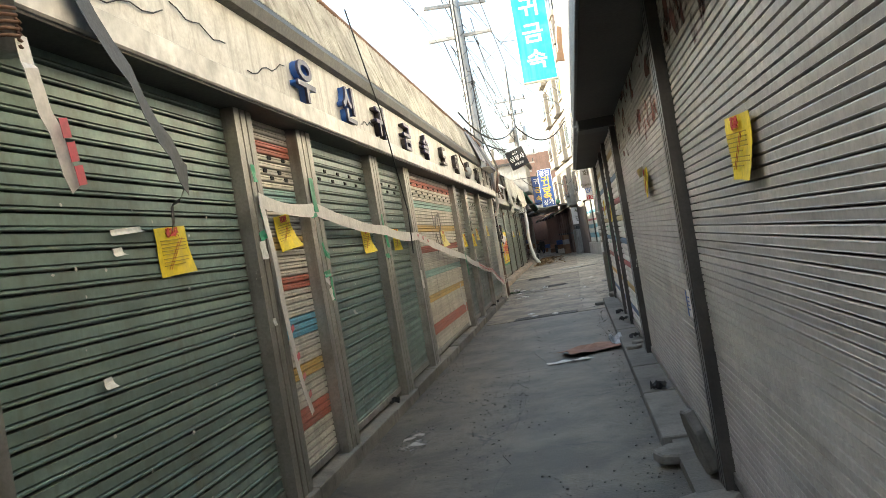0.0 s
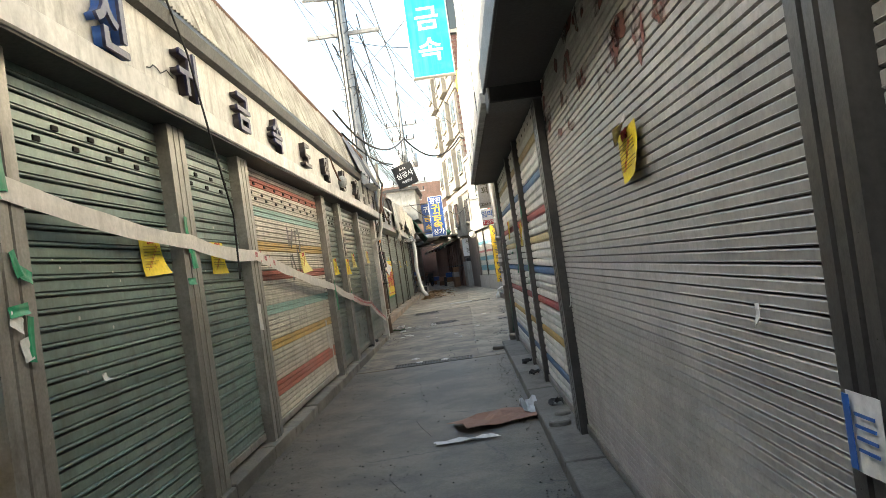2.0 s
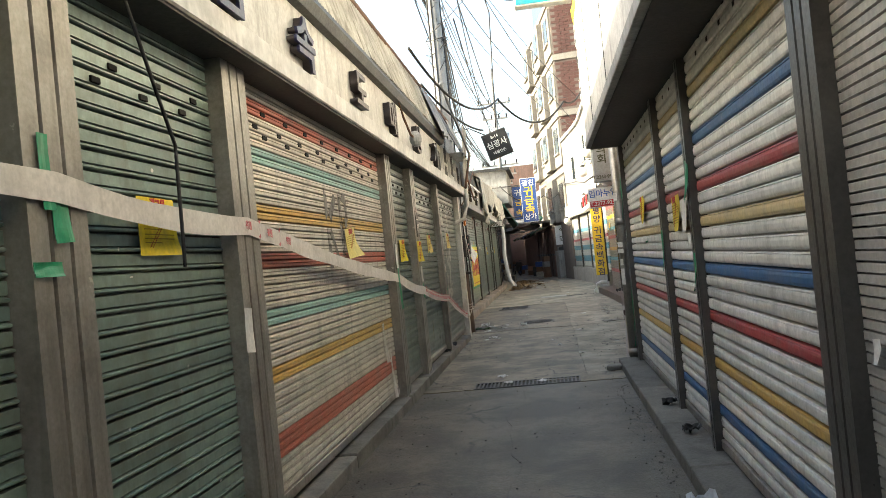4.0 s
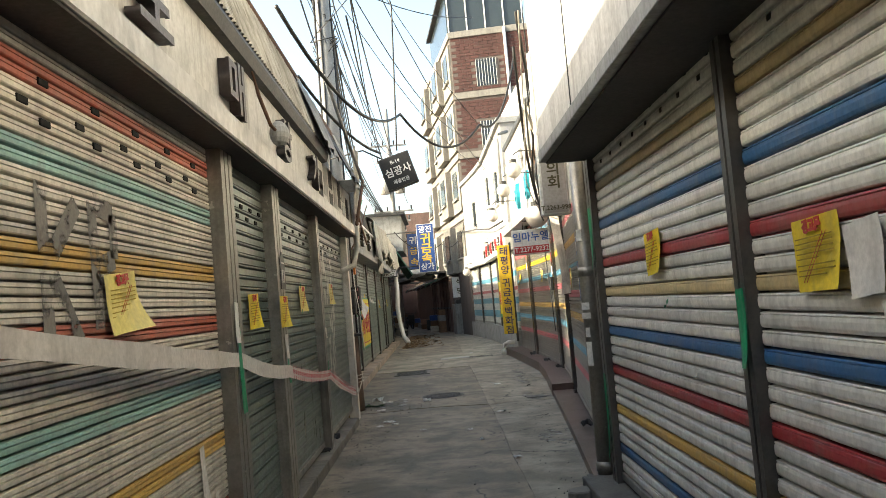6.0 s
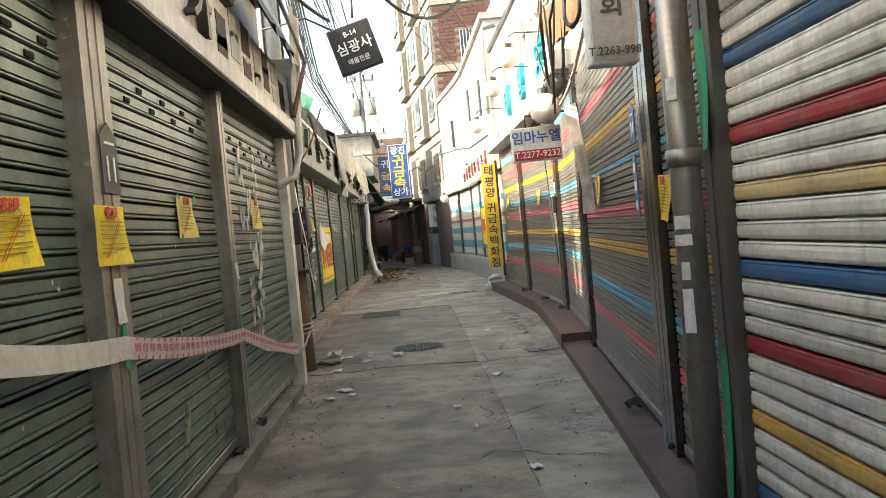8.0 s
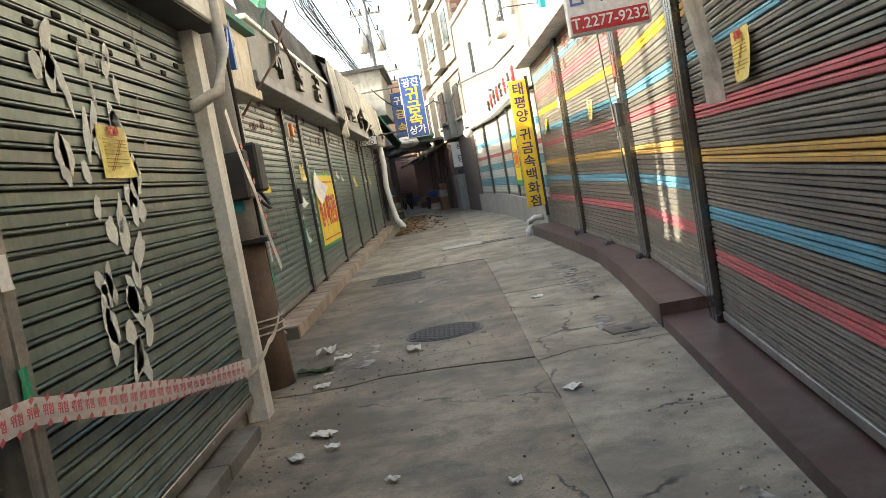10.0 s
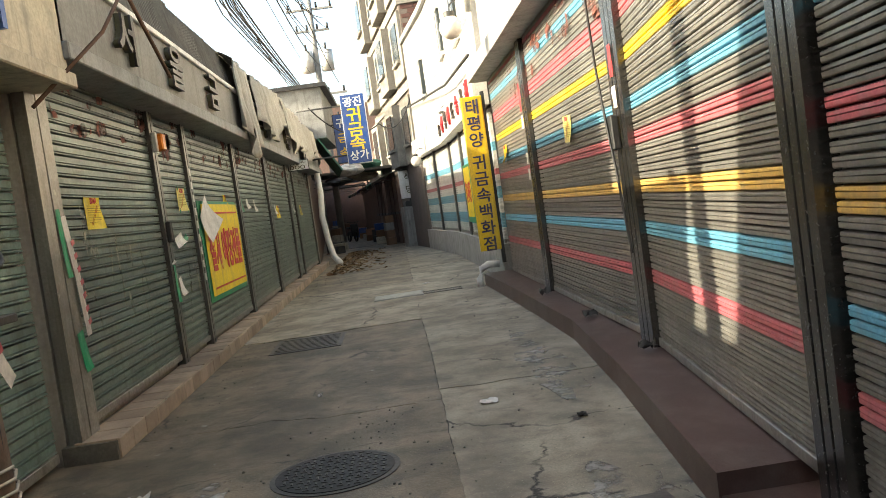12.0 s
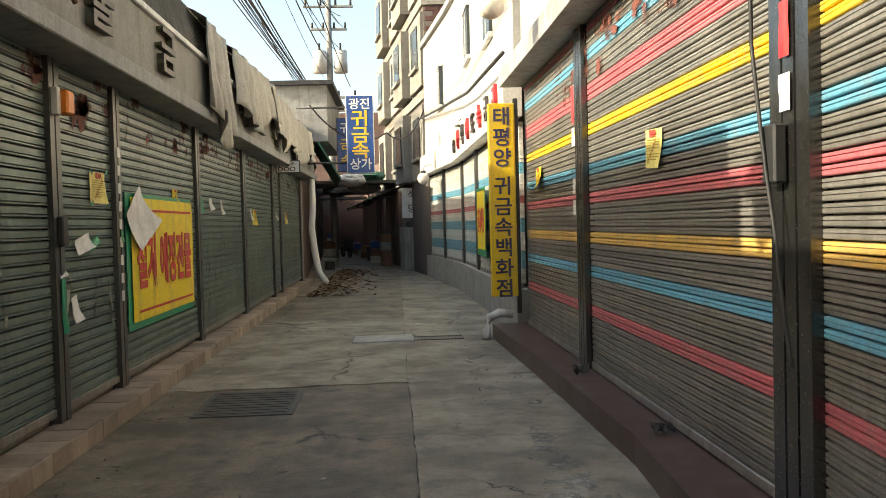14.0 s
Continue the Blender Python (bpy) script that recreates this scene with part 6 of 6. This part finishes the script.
for k in range(5):
    part("mullion", box(k * 0.85, k * 0.85 + 0.06, 0.0, 0.05, 13.68, 15.8), "light_steel", tower, matrix=Matrix(((0.985, 0.17, 0, 0.95), (-0.17, 0.985, 0, 47.72), (0, 0, 1, 0), (0, 0, 0, 1))))
part("penthouse_roof", prism([(0.7, 47.5), (4.6, 46.9), (4.7, 55.2), (0.0, 55.2)], 15.8, 15.95), "dark_metal", tower)

# ---- left: recess, pole, second row details ----
shutter((-2.62, 26.1), (-2.62, 24.3), 0.05, 2.6, "flat", "green_steel", label="narrow green shutter set back in the recess", group="shop shutters")
rec = part("wall_recess_front", box(-3.2, -2.68, 23.0, 26.2, 0, 2.75), "plaster_beige")
tagged(rec, "plain wall closing the recess", "wall", kind="structure")
ga = thing("shop_sign", pose(0, 0, 0), "cream sign panel with a raised blue Korean letter", "sign board")
part("panel", box(-2.7, -2.2, 24.35, 26.35, 2.72, 3.3, 0.01), "fascia_cream", ga)
part("lip", box(-2.7, -2.16, 24.33, 26.38, 2.62, 2.73, 0.01), "fascia_cream", ga)
part("letter", lettering("가", 0.5, 0.05, "letter_blue", 0.01), None, ga, matrix=face((-2.17, 25.2, 3.02), LEFT))
part("roof_flap", box(-2.9, -2.1, 24.2, 26.3, 3.3, 3.36), "tarp_green", ga)
rag2 = thing("torn_tarp", pose(0, 0, 0), "torn green tarpaulin hanging over the sign", "tarpaulin")
part("piece", ribbon([(-2.12, 24.5, 3.42), (-2.1, 24.55, 3.15), (-2.12, 24.6, 2.95)], 0.22, flutter=0.05, seed=3, twist=0.4), "tarp_green", rag2)
part("piece", ribbon([(-2.05, 26.2, 3.75), (-1.9, 26.1, 3.6), (-1.95, 26.0, 3.35)], 0.3, flutter=0.06, seed=5, twist=0.5), "tarp_green", rag2)
stay = thing("awning_stay", pose(0, 0, 0), "rusty bent awning stay reaching over the step", "stay")
part("rod", tube([(-2.3, 25.9, 2.45), (-2.0, 26.6, 3.05), (-1.85, 27.2, 3.7)], 0.014, 6), "rust", stay)
part("rod", tube([(-2.1, 27.6, 3.7), (-2.0, 28.4, 3.0)], 0.02, 6), "rust", stay)

pole = thing("utility_pole", pose(-2.08, 24.0, 0), "concrete utility pole in a brown sleeve hung with boxes", "utility pole")
part("shaft", tube([(0, 0, 0), (0, 0, 5), (0, 0, 10.5)], 0.15, 16, taper=0.105), "pole_concrete", pole)
part("sleeve", tube([(0, 0, 0.0), (0, 0, 0.5), (0, 0, 1.25)], 0.2, 14, taper=0.165), "sleeve", pole, "peeling brown sleeve")
part("meter_box", box(-0.02, 0.2, -0.3, -0.12, 1.55, 1.95, 0.02), "dark_metal", pole)
part("junction_box", box(0.12, 0.26, -0.1, 0.16, 1.6, 2.0, 0.02), "black", pole)
part("bracket", box(-0.1, 0.24, -0.2, 0.2, 1.2, 1.24, 0.005), "dark_metal", pole)
part("hose", tube([(0.16 + 0.1 * math.sin(a * 0.35), 0.05 + 0.14 * math.cos(a * 0.35), 1.62 - 0.16 * math.sin(a * 0.35)) for a in range(10)], 0.014, 6), "cable_black", pole)
part("wire_wrap", tube([(0.2 * math.cos(a * 0.7), 0.2 * math.sin(a * 0.7), 0.42 + 0.006 * a) for a in range(28)], 0.008, 5), "cloth", pole)
part("sticker", paper(0.16, 0.36, 0.02, 4), "sign_cyan", pole, matrix=Matrix.Translation((0.02, -0.18, 1.65)) @ face((0, 0, 0), (0.6, -0.8)))
part("side_board", box(0.02, 0.06, -0.42, -0.2, 0.9, 2.3, 0.005), "grey_paint", pole, matrix=pose(0, 0, 0, 8, 0, 0))
for k in range(5):
    part("cable_run", tube([(0.14 * math.cos(k) + 0.02, 0.14 * math.sin(k), 0.4), (0.15 * math.cos(k + 0.3), 0.15 * math.sin(k + 0.3), 3), (0.13 * math.cos(k + 0.5), 0.13 * math.sin(k + 0.5), 8.5)], 0.018, 6), "cable_black", pole)
for k in range(3):
    part("crossarm", box(-0.9, 0.9, -0.05, 0.05, 7.4 + k * 0.9, 7.5 + k * 0.9, 0.01), "grey_paint", pole, matrix=pose(0, 0, 0, 0, 0, 15 * k))
for k in range(14):
    rnd = random.Random(300 + k)
    pts = [(rnd.uniform(-0.25, 0.25), rnd.uniform(-0.25, 0.25), 5.6 + 0.16 * k + 0.5 * math.sin(j * 1.3 + k) * 0.4) for j in range(7)]
    part("cable_tangle", tube(pts, 0.01, 5), "cable_black", pole)
cond = thing("conduit", pose(0, 0, 0), "bent cream conduit pipe beside the corner post", "pipe")
part("tube", tube([(-1.72, 22.95, 3.4), (-1.72, 22.98, 2.55), (-1.78, 22.95, 2.3), (-1.95, 22.9, 2.22), (-2.2, 22.95, 2.2)], 0.045, 10), "white_post", cond)
part("tube", tube([(-2.2, 23.1, 2.6), (-2.15, 23.15, 1.2), (-2.2, 23.2, 0.0)], 0.03, 8), "cable_black", cond)

# tied strip of tape from the post to the sleeve
t3 = thing("warning_tape", pose(0, 0, 0), "dirty strip of tape tied from post to pole", "tape", "tape tails")
part("ribbon", ribbon([(-1.86, 22.5, 0.42), (-1.84, 23.2, 0.5), (-1.87, 23.85, 0.62)], 0.05, seed=12), "cloth", t3)

for i, (y, c) in enumerate(((27.7, "서"), (29.3, "울"), (31.1, "금"), (33.6, "보"), (35.2, "석"), (36.8, "도"), (38.3, "매"), (39.8, "장"))):
    root = thing("sign_letter", face((-2.195, y, 3.22), LEFT), "raised dark grey sign letter on a white fascia", "sign letter", "far fascia letters")
    part("face", lettering(c, 0.48, 0.02, "letter_bronze", 0.008), None, root, matrix=pose(0, 0, 0.055) @ Matrix.Diagonal((1.25, 1, 1, 1)))
    part("side", lettering(c, 0.48, 0.045, "print_dark", 0.004), None, root, matrix=pose(0, 0, 0.022) @ Matrix.Diagonal((1.25, 1, 1, 1)))
parapet_b = thing("roof_parapet", pose(0, 0, 0), "grey corrugated sheets above the far shop sign", "roof edge")
y = 26.4
while y < 45:
    part("roof_sheet", corrugated(y, y + 1.9, -2.24, 3.55, -2.36, 4.14 + random.uniform(-0.04, 0.04), "roof_sheet"), "dark_sheet", parapet_b)
    y += 1.88


def hanging_canvas(y0, y1, top, bottom, seed):
    """Torn canvas draped over the sign's edge, in folds."""
    bm = bmesh.new()
    nx, nz = 22, 14
    rows = []
    for j in range(nz + 1):
        v = j / nz
        r = []
        for i in range(nx + 1):
            u = i / nx
            cut = 0.5 + 0.5 * noise.noise(Vector((u * 4 + seed, seed * 2.1, 0)))
            z = top - (top - bottom) * v * (0.45 + 0.55 * cut)
            x = -2.2 + 0.05 + 0.09 * v + 0.05 * math.sin(u * 26 + seed) * (0.3 + v) + 0.04 * noise.noise(Vector((u * 6, v * 3, seed)))
            if v < 0.12:
                x -= 0.3 * (0.12 - v) / 0.12
            r.append(bm.verts.new((x, y0 + (y1 - y0) * u, z)))
        rows.append(r)
    for a, b in zip(rows, rows[1:]):
        for i in range(nx):
            bm.faces.new((a[i], a[i + 1], b[i + 1], b[i]))
    for f in bm.faces:
        f.smooth = True
    r = bmesh.ops.extrude_face_region(bm, geom=bm.faces[:])
    bmesh.ops.translate(bm, verts=[e for e in r["geom"] if isinstance(e, bmesh.types.BMVert)], vec=(0.006, 0, 0))
    bmesh.ops.recalc_face_normals(bm, faces=bm.faces)
    return bm


for i, (y0, y1, top, bot) in enumerate(((32.7, 33.8, 4.15, 2.3), (34.4, 35.6, 4.12, 2.9), (35.2, 38.0, 4.2, 2.85), (37.8, 41.0, 4.15, 2.8), (40.8, 44.8, 4.1, 2.75))):
    tagged(part("canvas_drape", hanging_canvas(y0, y1, top, bot, 3 + i * 1.7), "canvas_pale"), "torn cream canvas hanging in folds over the sign", "canvas", "canvas drapes")
beacon = thing("alarm_light", face((BX + 0.049, 29.19, 2.5), LEFT), "small orange alarm light on a shutter post", "alarm light")
part("base", box(-0.06, 0.0, -0.1, 0.1, 0, 0.05, 0.006), "light_steel", beacon)
part("lens", box(0.0, 0.13, -0.09, 0.09, 0, 0.1, 0.015), "orange_plastic", beacon)
keybox = thing("key_switch", face((BX + 0.049, 29.19, 1.55), LEFT), "black key switch box on a shutter post", "switch")
part("body", box(-0.05, 0.05, -0.11, 0.11, 0, 0.05, 0.01), "black", keybox)
keybox2 = thing("key_switch", face((1.68, 26.5, 1.8), RIGHT), "black key switch box on a shutter post", "switch")
part("body", box(-0.06, 0.06, -0.13, 0.13, 0, 0.06, 0.01), "black", keybox2)
for (x, y, z), w, h, mat in (((1.685, 26.45, 2.33), 0.09, 0.24, "sign_red"), ((1.685, 26.45, 2.06), 0.1, 0.16, "paper_white"), ((1.66, 30.55, 2.6), 0.1, 0.34, "sign_red"), ((1.66, 30.55, 2.3), 0.12, 0.16, "paper_white"), ((1.66, 30.55, 1.85), 0.1, 0.14, "paper_white"), ((1.66, 30.55, 1.65), 0.1, 0.14, "paper_white")):
    scrap("door_sticker", (x, y, z), RIGHT, w, h, mat, "small printed sticker on a dark shutter post", "sticker", seed=int(z * 10))
strip = thing("white_lettering", face((BX + 0.055, 30.53, 1.6), LEFT), "column of small white painted characters on a post", "lettering")
for k in range(9):
    part("glyph", box(-0.035, 0.035, 0.6 - k * 0.16, 0.69 - k * 0.16, 0, 0.003), "paper_white", strip)
cable("loose_cable", [(1.55, 26.5, 3.3), (1.6, 26.6, 2.3), (1.62, 26.45, 1.5), (1.62, 26.3, 0.9)], 0.01, "black cable hanging down the shutters", 0.05)
drape = thing("white_duct", pose(-2.25, 45.3, 0), "crumpled white plastic duct hanging at the row's end", "duct")
part("hose", tube([(0, 0, 2.9), (0.03, 0.02, 2.2), (-0.02, 0, 1.5), (0.05, 0.05, 0.8), (0.15, 0.0, 0.3), (0.35, -0.3, 0.06)], 0.09, 8), "sign_white", drape)

# ---- the dark covered lane beyond ----
dark_l = part("wall_market_left", prism([(-2.58, 46), (-3.4, 56), (-5.2, 78), (-12, 78), (-12, 46)], 0, 4.5), "dark_wood")
tagged(dark_l, "dark shop fronts of the covered lane", "wall", kind="structure")
dark_r = part("wall_market_right", prism([(0.3, 52.6), (8, 52.6), (8, 78), (-2.2, 78), (-0.9, 60)], 0, 4.2), "dark_wood")
tagged(dark_r, "dark shop fronts of the covered lane", "wall", kind="structure")
end = part("wall_market_end", box(-14, 8, 78, 78.3, 0, 9), "dark_wood")
tagged(end, "dark end of the covered lane", "wall", kind="structure")
for k in range(6):
    roof_m = part("market_roof", prism([(-5.2, 53.0 + k * 4.2), (0.2 - 0.2 * k, 53.6 + k * 4.2), (-0.1 - 0.2 * k, 55.6 + k * 4.2), (-5.6, 55.4 + k * 4.2)], 3.1 + 0.12 * (k % 2), 3.2 + 0.12 * (k % 2)), "dark_metal")
    tagged(roof_m, "low dark roof panel over the far lane", "roof", kind="structure")
for i in range(8):
    f = i / 8
    a = Vector((0.3, 52.7, 0)).lerp(Vector((-0.9, 60, 0)), f)
    fr = thing("door_leaf", pose(a.x - 0.06, a.y, 0, 0, 0, 8), "tall dark red wooden door leaf", "door", "dark doors")
    part("board", box(-0.03, 0.03, 0.03, 0.86, 0.02, 2.7, 0.008), "dark_wood", fr)
    part("rail", box(-0.05, 0.0, 0.03, 0.86, 1.2, 1.3, 0.005), "dark_metal", fr)
cab = thing("grey_cabinet", pose(0.62, 50.6, 0, 0, 0, 12), "grey metal cabinet standing under a restaurant sign", "cabinet")
part("body", box(-0.45, 0.45, -0.3, 0.3, 0, 1.45, 0.01), "grey_paint", cab)
part("door", box(-0.42, 0.42, -0.32, -0.3, 0.05, 1.4, 0.005), "grey_paint", cab)
part("clutter", box(-0.35, 0.3, -0.25, 0.2, 1.45, 1.65, 0.04), "dark_metal", cab)
s = sign_box("upright_sign", "white restaurant sign with dark Korean letters", 0.2, 0.85, 1.75, 2.75, 50.3, 0.1, "sign_white", "light_steel", [("식", 0.5, 0.75, 0.3, 1, "print_dark"), ("당", 0.5, 0.3, 0.3, 1, "print_dark")])
part("post", box(-0.03, 0.03, -0.7, -0.5, -0.1, -0.04), "dark_metal", s)
aw = thing("green_awning", pose(0, 0, 0), "drooping dark green awning over the far lane", "awning")
for i, (p, q, r, t) in enumerate((((-2.4, 47.0, 4.3), (-1.6, 47.4, 2.9), (-1.9, 50, 2.8), (-2.8, 50, 4.3)),)):
    bm = bmesh.new()
    vs = [bm.verts.new(v) for v in (p, q, r, t)]
    f = bm.faces.new(vs)
    e = bmesh.ops.extrude_face_region(bm, geom=[f])
    bmesh.ops.translate(bm, verts=[v for v in e["geom"] if isinstance(v, bmesh.types.BMVert)], vec=(0.03, 0, 0.05))
    bmesh.ops.recalc_face_normals(bm, faces=bm.faces)
    part("sheet", bm, "tarp_green", aw)
for i, (x, y, z, mat) in enumerate(((-1.6, 53.5, 2.9, "sign_white"), (-1.2, 55.0, 2.7, "tarp"), (-2.0, 56.5, 3.0, "plastic_bag"), (-0.9, 54.2, 3.0, "tarp_green"), (-2.4, 58.0, 2.7, "dark_metal"))):
    bm = bmesh.new()
    bmesh.ops.create_uvsphere(bm, u_segments=14, v_segments=10, radius=0.5)
    for v in bm.verts:
        v.co *= 1 + 0.35 * noise.noise(v.co * 3 + Vector((i * 7, 0, 0)))
        v.co.z *= 0.45
        v.co.x *= 1.3
    tagged(part("bundled_tarp", bm, mat, matrix=pose(x, y, z + 0.32, 0, 0, i * 40)), "bundled tarpaulin slung under the low roof", "tarpaulin", "bundled tarps")
grey_house = thing("grey_shed", pose(0, 0, 0), "small grey roof shed above the far shops", "shed")
part("wall", box(-3.4, -1.9, 47, 52, 4.0, 5.6), "grey_paint", grey_house)
part("roof", box(-3.6, -1.7, 46.8, 52.2, 5.6, 5.72), "dark_metal", grey_house)
back = part("wall_behind", box(-9, 9, -6.4, -6.0, 0, 5), "plaster_beige")
tagged(back, "plain wall closing the lane behind", "wall", kind="structure")


def scooter(x, y, rz):
    root = thing("scooter", pose(x, y, 0.0, 0, 0, rz), "dark delivery scooter parked in the covered lane", "scooter")
    for dy in (-0.6, 0.6):
        w = part("wheel", tube([(0.24 * math.cos(a * 0.524), dy + 0.24 * math.sin(a * 0.524), 0.28) for a in range(13)], 0.05, 6), "black", root, matrix=Matrix.Identity(4))
        for v in w.data.vertices:
            v.co = Vector((v.co.z - 0.28, v.co.y, 0.28 + v.co.x))
    part("body", box(-0.14, 0.14, -0.45, 0.3, 0.35, 0.6, 0.05), "dark_metal", root)
    part("seat", box(-0.13, 0.13, 0.0, 0.6, 0.68, 0.8, 0.04), "black", root)
    part("leg_shield", box(-0.2, 0.2, -0.55, -0.45, 0.3, 0.95, 0.03), "dark_metal", root)
    part("handlebar", tube([(-0.33, -0.45, 1.05), (0, -0.5, 1.0), (0.33, -0.45, 1.05)], 0.018, 6), "black", root)
    part("rear_rack", box(-0.15, 0.15, 0.6, 0.85, 0.75, 1.0, 0.03), "rust", root)


scooter(-2.5, 64.0, 20)

# ---- power pole in the distance, and the wires ----
tp = thing("power_pole", pose(-2.75, 60.0, 0), "far power pole with transformers and crossarms", "utility pole")
part("shaft", tube([(0, 0, 0), (0, 0, 13.5)], 0.17, 12, taper=0.12), "pole_concrete", tp)
for z, w in ((11.2, 1.1), (10.2, 0.8), (7.2, 1.2), (6.6, 1.0), (6.0, 0.7), (5.5, 1.1)):
    arm = part("crossarm", box(-w, w, -0.05, 0.05, z, z + 0.1, 0.01), "grey_paint", tp)
    for k in (-0.9, -0.3, 0.3, 0.9):
        part("insulator", tube([(k * w, 0, z + 0.1), (k * w, 0, z + 0.35)], 0.05, 8), "dark_metal", arm)
for k in (-0.42, 0.5):
    tr = part("transformer", tube([(k, -0.2, 8.3), (k, -0.2, 9.25)], 0.3, 14), "light_steel", tp)
    part("bushing", tube([(k, -0.2, 9.25), (k, -0.2, 9.6)], 0.05, 8), "dark_metal", tr)
top1 = Vector((-2.08, 24.0, 0))
for i in range(10):
    rnd = random.Random(400 + i)
    a = top1 + Vector((rnd.uniform(-0.6, 0.6), 0, rnd.uniform(6.2, 9.3)))
    b = Vector((-2.75 + rnd.uniform(-1, 1), 60, rnd.uniform(6.6, 11.3)))
    cable("overhead_wire", [a, b], rnd.choice((0.008, 0.011, 0.016)), "black overhead wire sagging along the lane", rnd.uniform(0.4, 1.6))
for i in range(6):
    rnd = random.Random(430 + i)
    a = top1 + Vector((rnd.uniform(-0.3, 0.3), 0, rnd.uniform(5.8, 9.0)))
    b = Vector((rnd.uniform(0.9, 3), rnd.uniform(8, 47), rnd.uniform(6.0, 9.5)))
    cable("overhead_wire", [a, b], rnd.choice((0.006, 0.008, 0.011)), "black overhead wire crossing the lane", rnd.uniform(0.2, 0.9))
for i in range(4):
    rnd = random.Random(460 + i)
    a = top1 + Vector((rnd.uniform(-0.2, 0.2), 0, rnd.uniform(5.8, 9.0)))
    b = Vector((rnd.uniform(-3, -1.6), -5, rnd.uniform(5.6, 8.0)))
    cable("overhead_wire", [a, b], rnd.choice((0.006, 0.008, 0.011)), "black overhead wire over the shop roofs", rnd.uniform(0.3, 1.2))
for i in range(10):
    rnd = random.Random(500 + i)
    dx, dz = rnd.uniform(-0.3, 0.3), rnd.uniform(-0.45, 0.45)
    cable("overhead_wire", [(-2.1 + 0.4 * dx, 24.0, 6.9 + dz), (-3.35 + dx, 41.0, 6.8 + 0.7 * dz), (-3.5 + 0.6 * dx, 59.95, 7.28 + 0.1 * dz)], rnd.choice((0.014, 0.018, 0.024)), "thick black overhead wire in the bundle over the roofs", rnd.uniform(0.02, 0.12))
cable("overhead_wire", [(-1.75, 17.5, 4.3), (-0.9, 22.8, 4.5), (0.4, 24.5, 4.6), (1.2, 25.5, 6.0)], 0.02, "thick black cable looping across the lane", 0.45)
cable("overhead_wire", [(-1.9, 19.5, 4.25), (-1.25, 22.9, 3.95)], 0.02, "thick black cable holding the tilted sign", 0.15)
cable("overhead_wire", [(-1.0, 22.95, 3.98), (-0.9, 22.9, 6.2), (-1.5, 23.0, 9.0)], 0.013, "thin black wire rising from the tilted sign", 0.02)
cable("overhead_wire", [(-2.1, 44.0, 4.6), (-0.2, 46.0, 4.1), (0.95, 47.2, 5.0)], 0.02, "black cable between the signs", 0.5)
cable("loose_cable", [(-1.7, 8.7, 4.1), (-1.68, 9.5, 3.2), (-1.7, 10.2, 2.1), (-1.73, 10.25, 1.6)], 0.008, "thin black wire hanging down from the roof", 0.02)

# ---- clutter in the covered lane ----
rnd = random.Random(55)
for i in range(9):
    y = 53.5 + i * 2.4
    xl = -2.95 - (y - 50) * 0.075
    pp = thing("shop_post", pose(xl + 0.25, y, 0), "dark steel post of a covered shop front", "post", "market posts")
    part("shaft", box(-0.04, 0.04, -0.04, 0.04, 0, 3.1, 0.005), "dark_metal", pp)
    part("foot", box(-0.08, 0.08, -0.08, 0.08, 0, 0.03, 0.004), "rust", pp)
for i in range(7):
    y = 54.0 + i * 3.0
    xr = 0.15 - (y - 52.6) * 0.11
    aw2 = thing("shop_awning", pose(xr, y, 2.6), "faded sloping awning on thin rods over a shop front", "awning", "market awnings")
    bm = extrude_profile([(0.0, 0.4), (-1.0, 0.0), (-1.0, -0.12), (-0.97, -0.12), (-0.97, -0.02), (0.0, 0.37)], 2.4)
    part("cloth", bm, ("tarp", "tarp_green", "grey_paint", "sign_blue", "tarp")[i % 5], aw2, matrix=Matrix(((0, 1, 0, 0.1), (1, 0, 0, 0), (0, 0, 1, 0), (0, 0, 0, 1))))
    part("rod", tube([(0.1, 0.2, 0.0), (-0.85, 0.2, 0.02)], 0.015, 6), "dark_metal", aw2)
    part("rod", tube([(0.1, 2.2, 0.0), (-0.85, 2.2, 0.02)], 0.015, 6), "dark_metal", aw2)
for i in range(16):
    left = i % 2 == 0
    y = 52.8 + i * 1.35
    x = (-2.6 - (y - 50) * 0.072 + 0.35) if left else (-0.25 - (y - 52.6) * 0.12)
    w, d, h = rnd.uniform(0.3, 0.6), rnd.uniform(0.3, 0.6), rnd.uniform(0.35, 1.3)
    bx = thing("crate", pose(x, y, 0, 0, 0, rnd.uniform(-20, 20)), "stacked worn crate beside the covered lane", "crate", "market crates")
    n = max(1, int(h / 0.3))
    for k in range(n):
        o = rnd.uniform(-0.04, 0.04)
        part("box", box(-w / 2 + o, w / 2 + o, -d / 2, d / 2, k * 0.3 + 0.004, k * 0.3 + 0.296, 0.012), rnd.choice(("cardboard", "sign_blue", "grey_paint", "wood_brown", "tarp", "dark_metal")), bx)
for i in range(10):
    y = 54 + i * 2.3
    x = rnd.uniform(-2.6, -0.6) - (y - 52) * 0.06
    cable("loose_cable", [(x - 1.2, y, 3.1), (x + 0.2, y + 1.0, 2.95), (x + 1.0, y + 2.0, 3.1)], 0.012, "dark cable slung under the market roofs", 0.25)
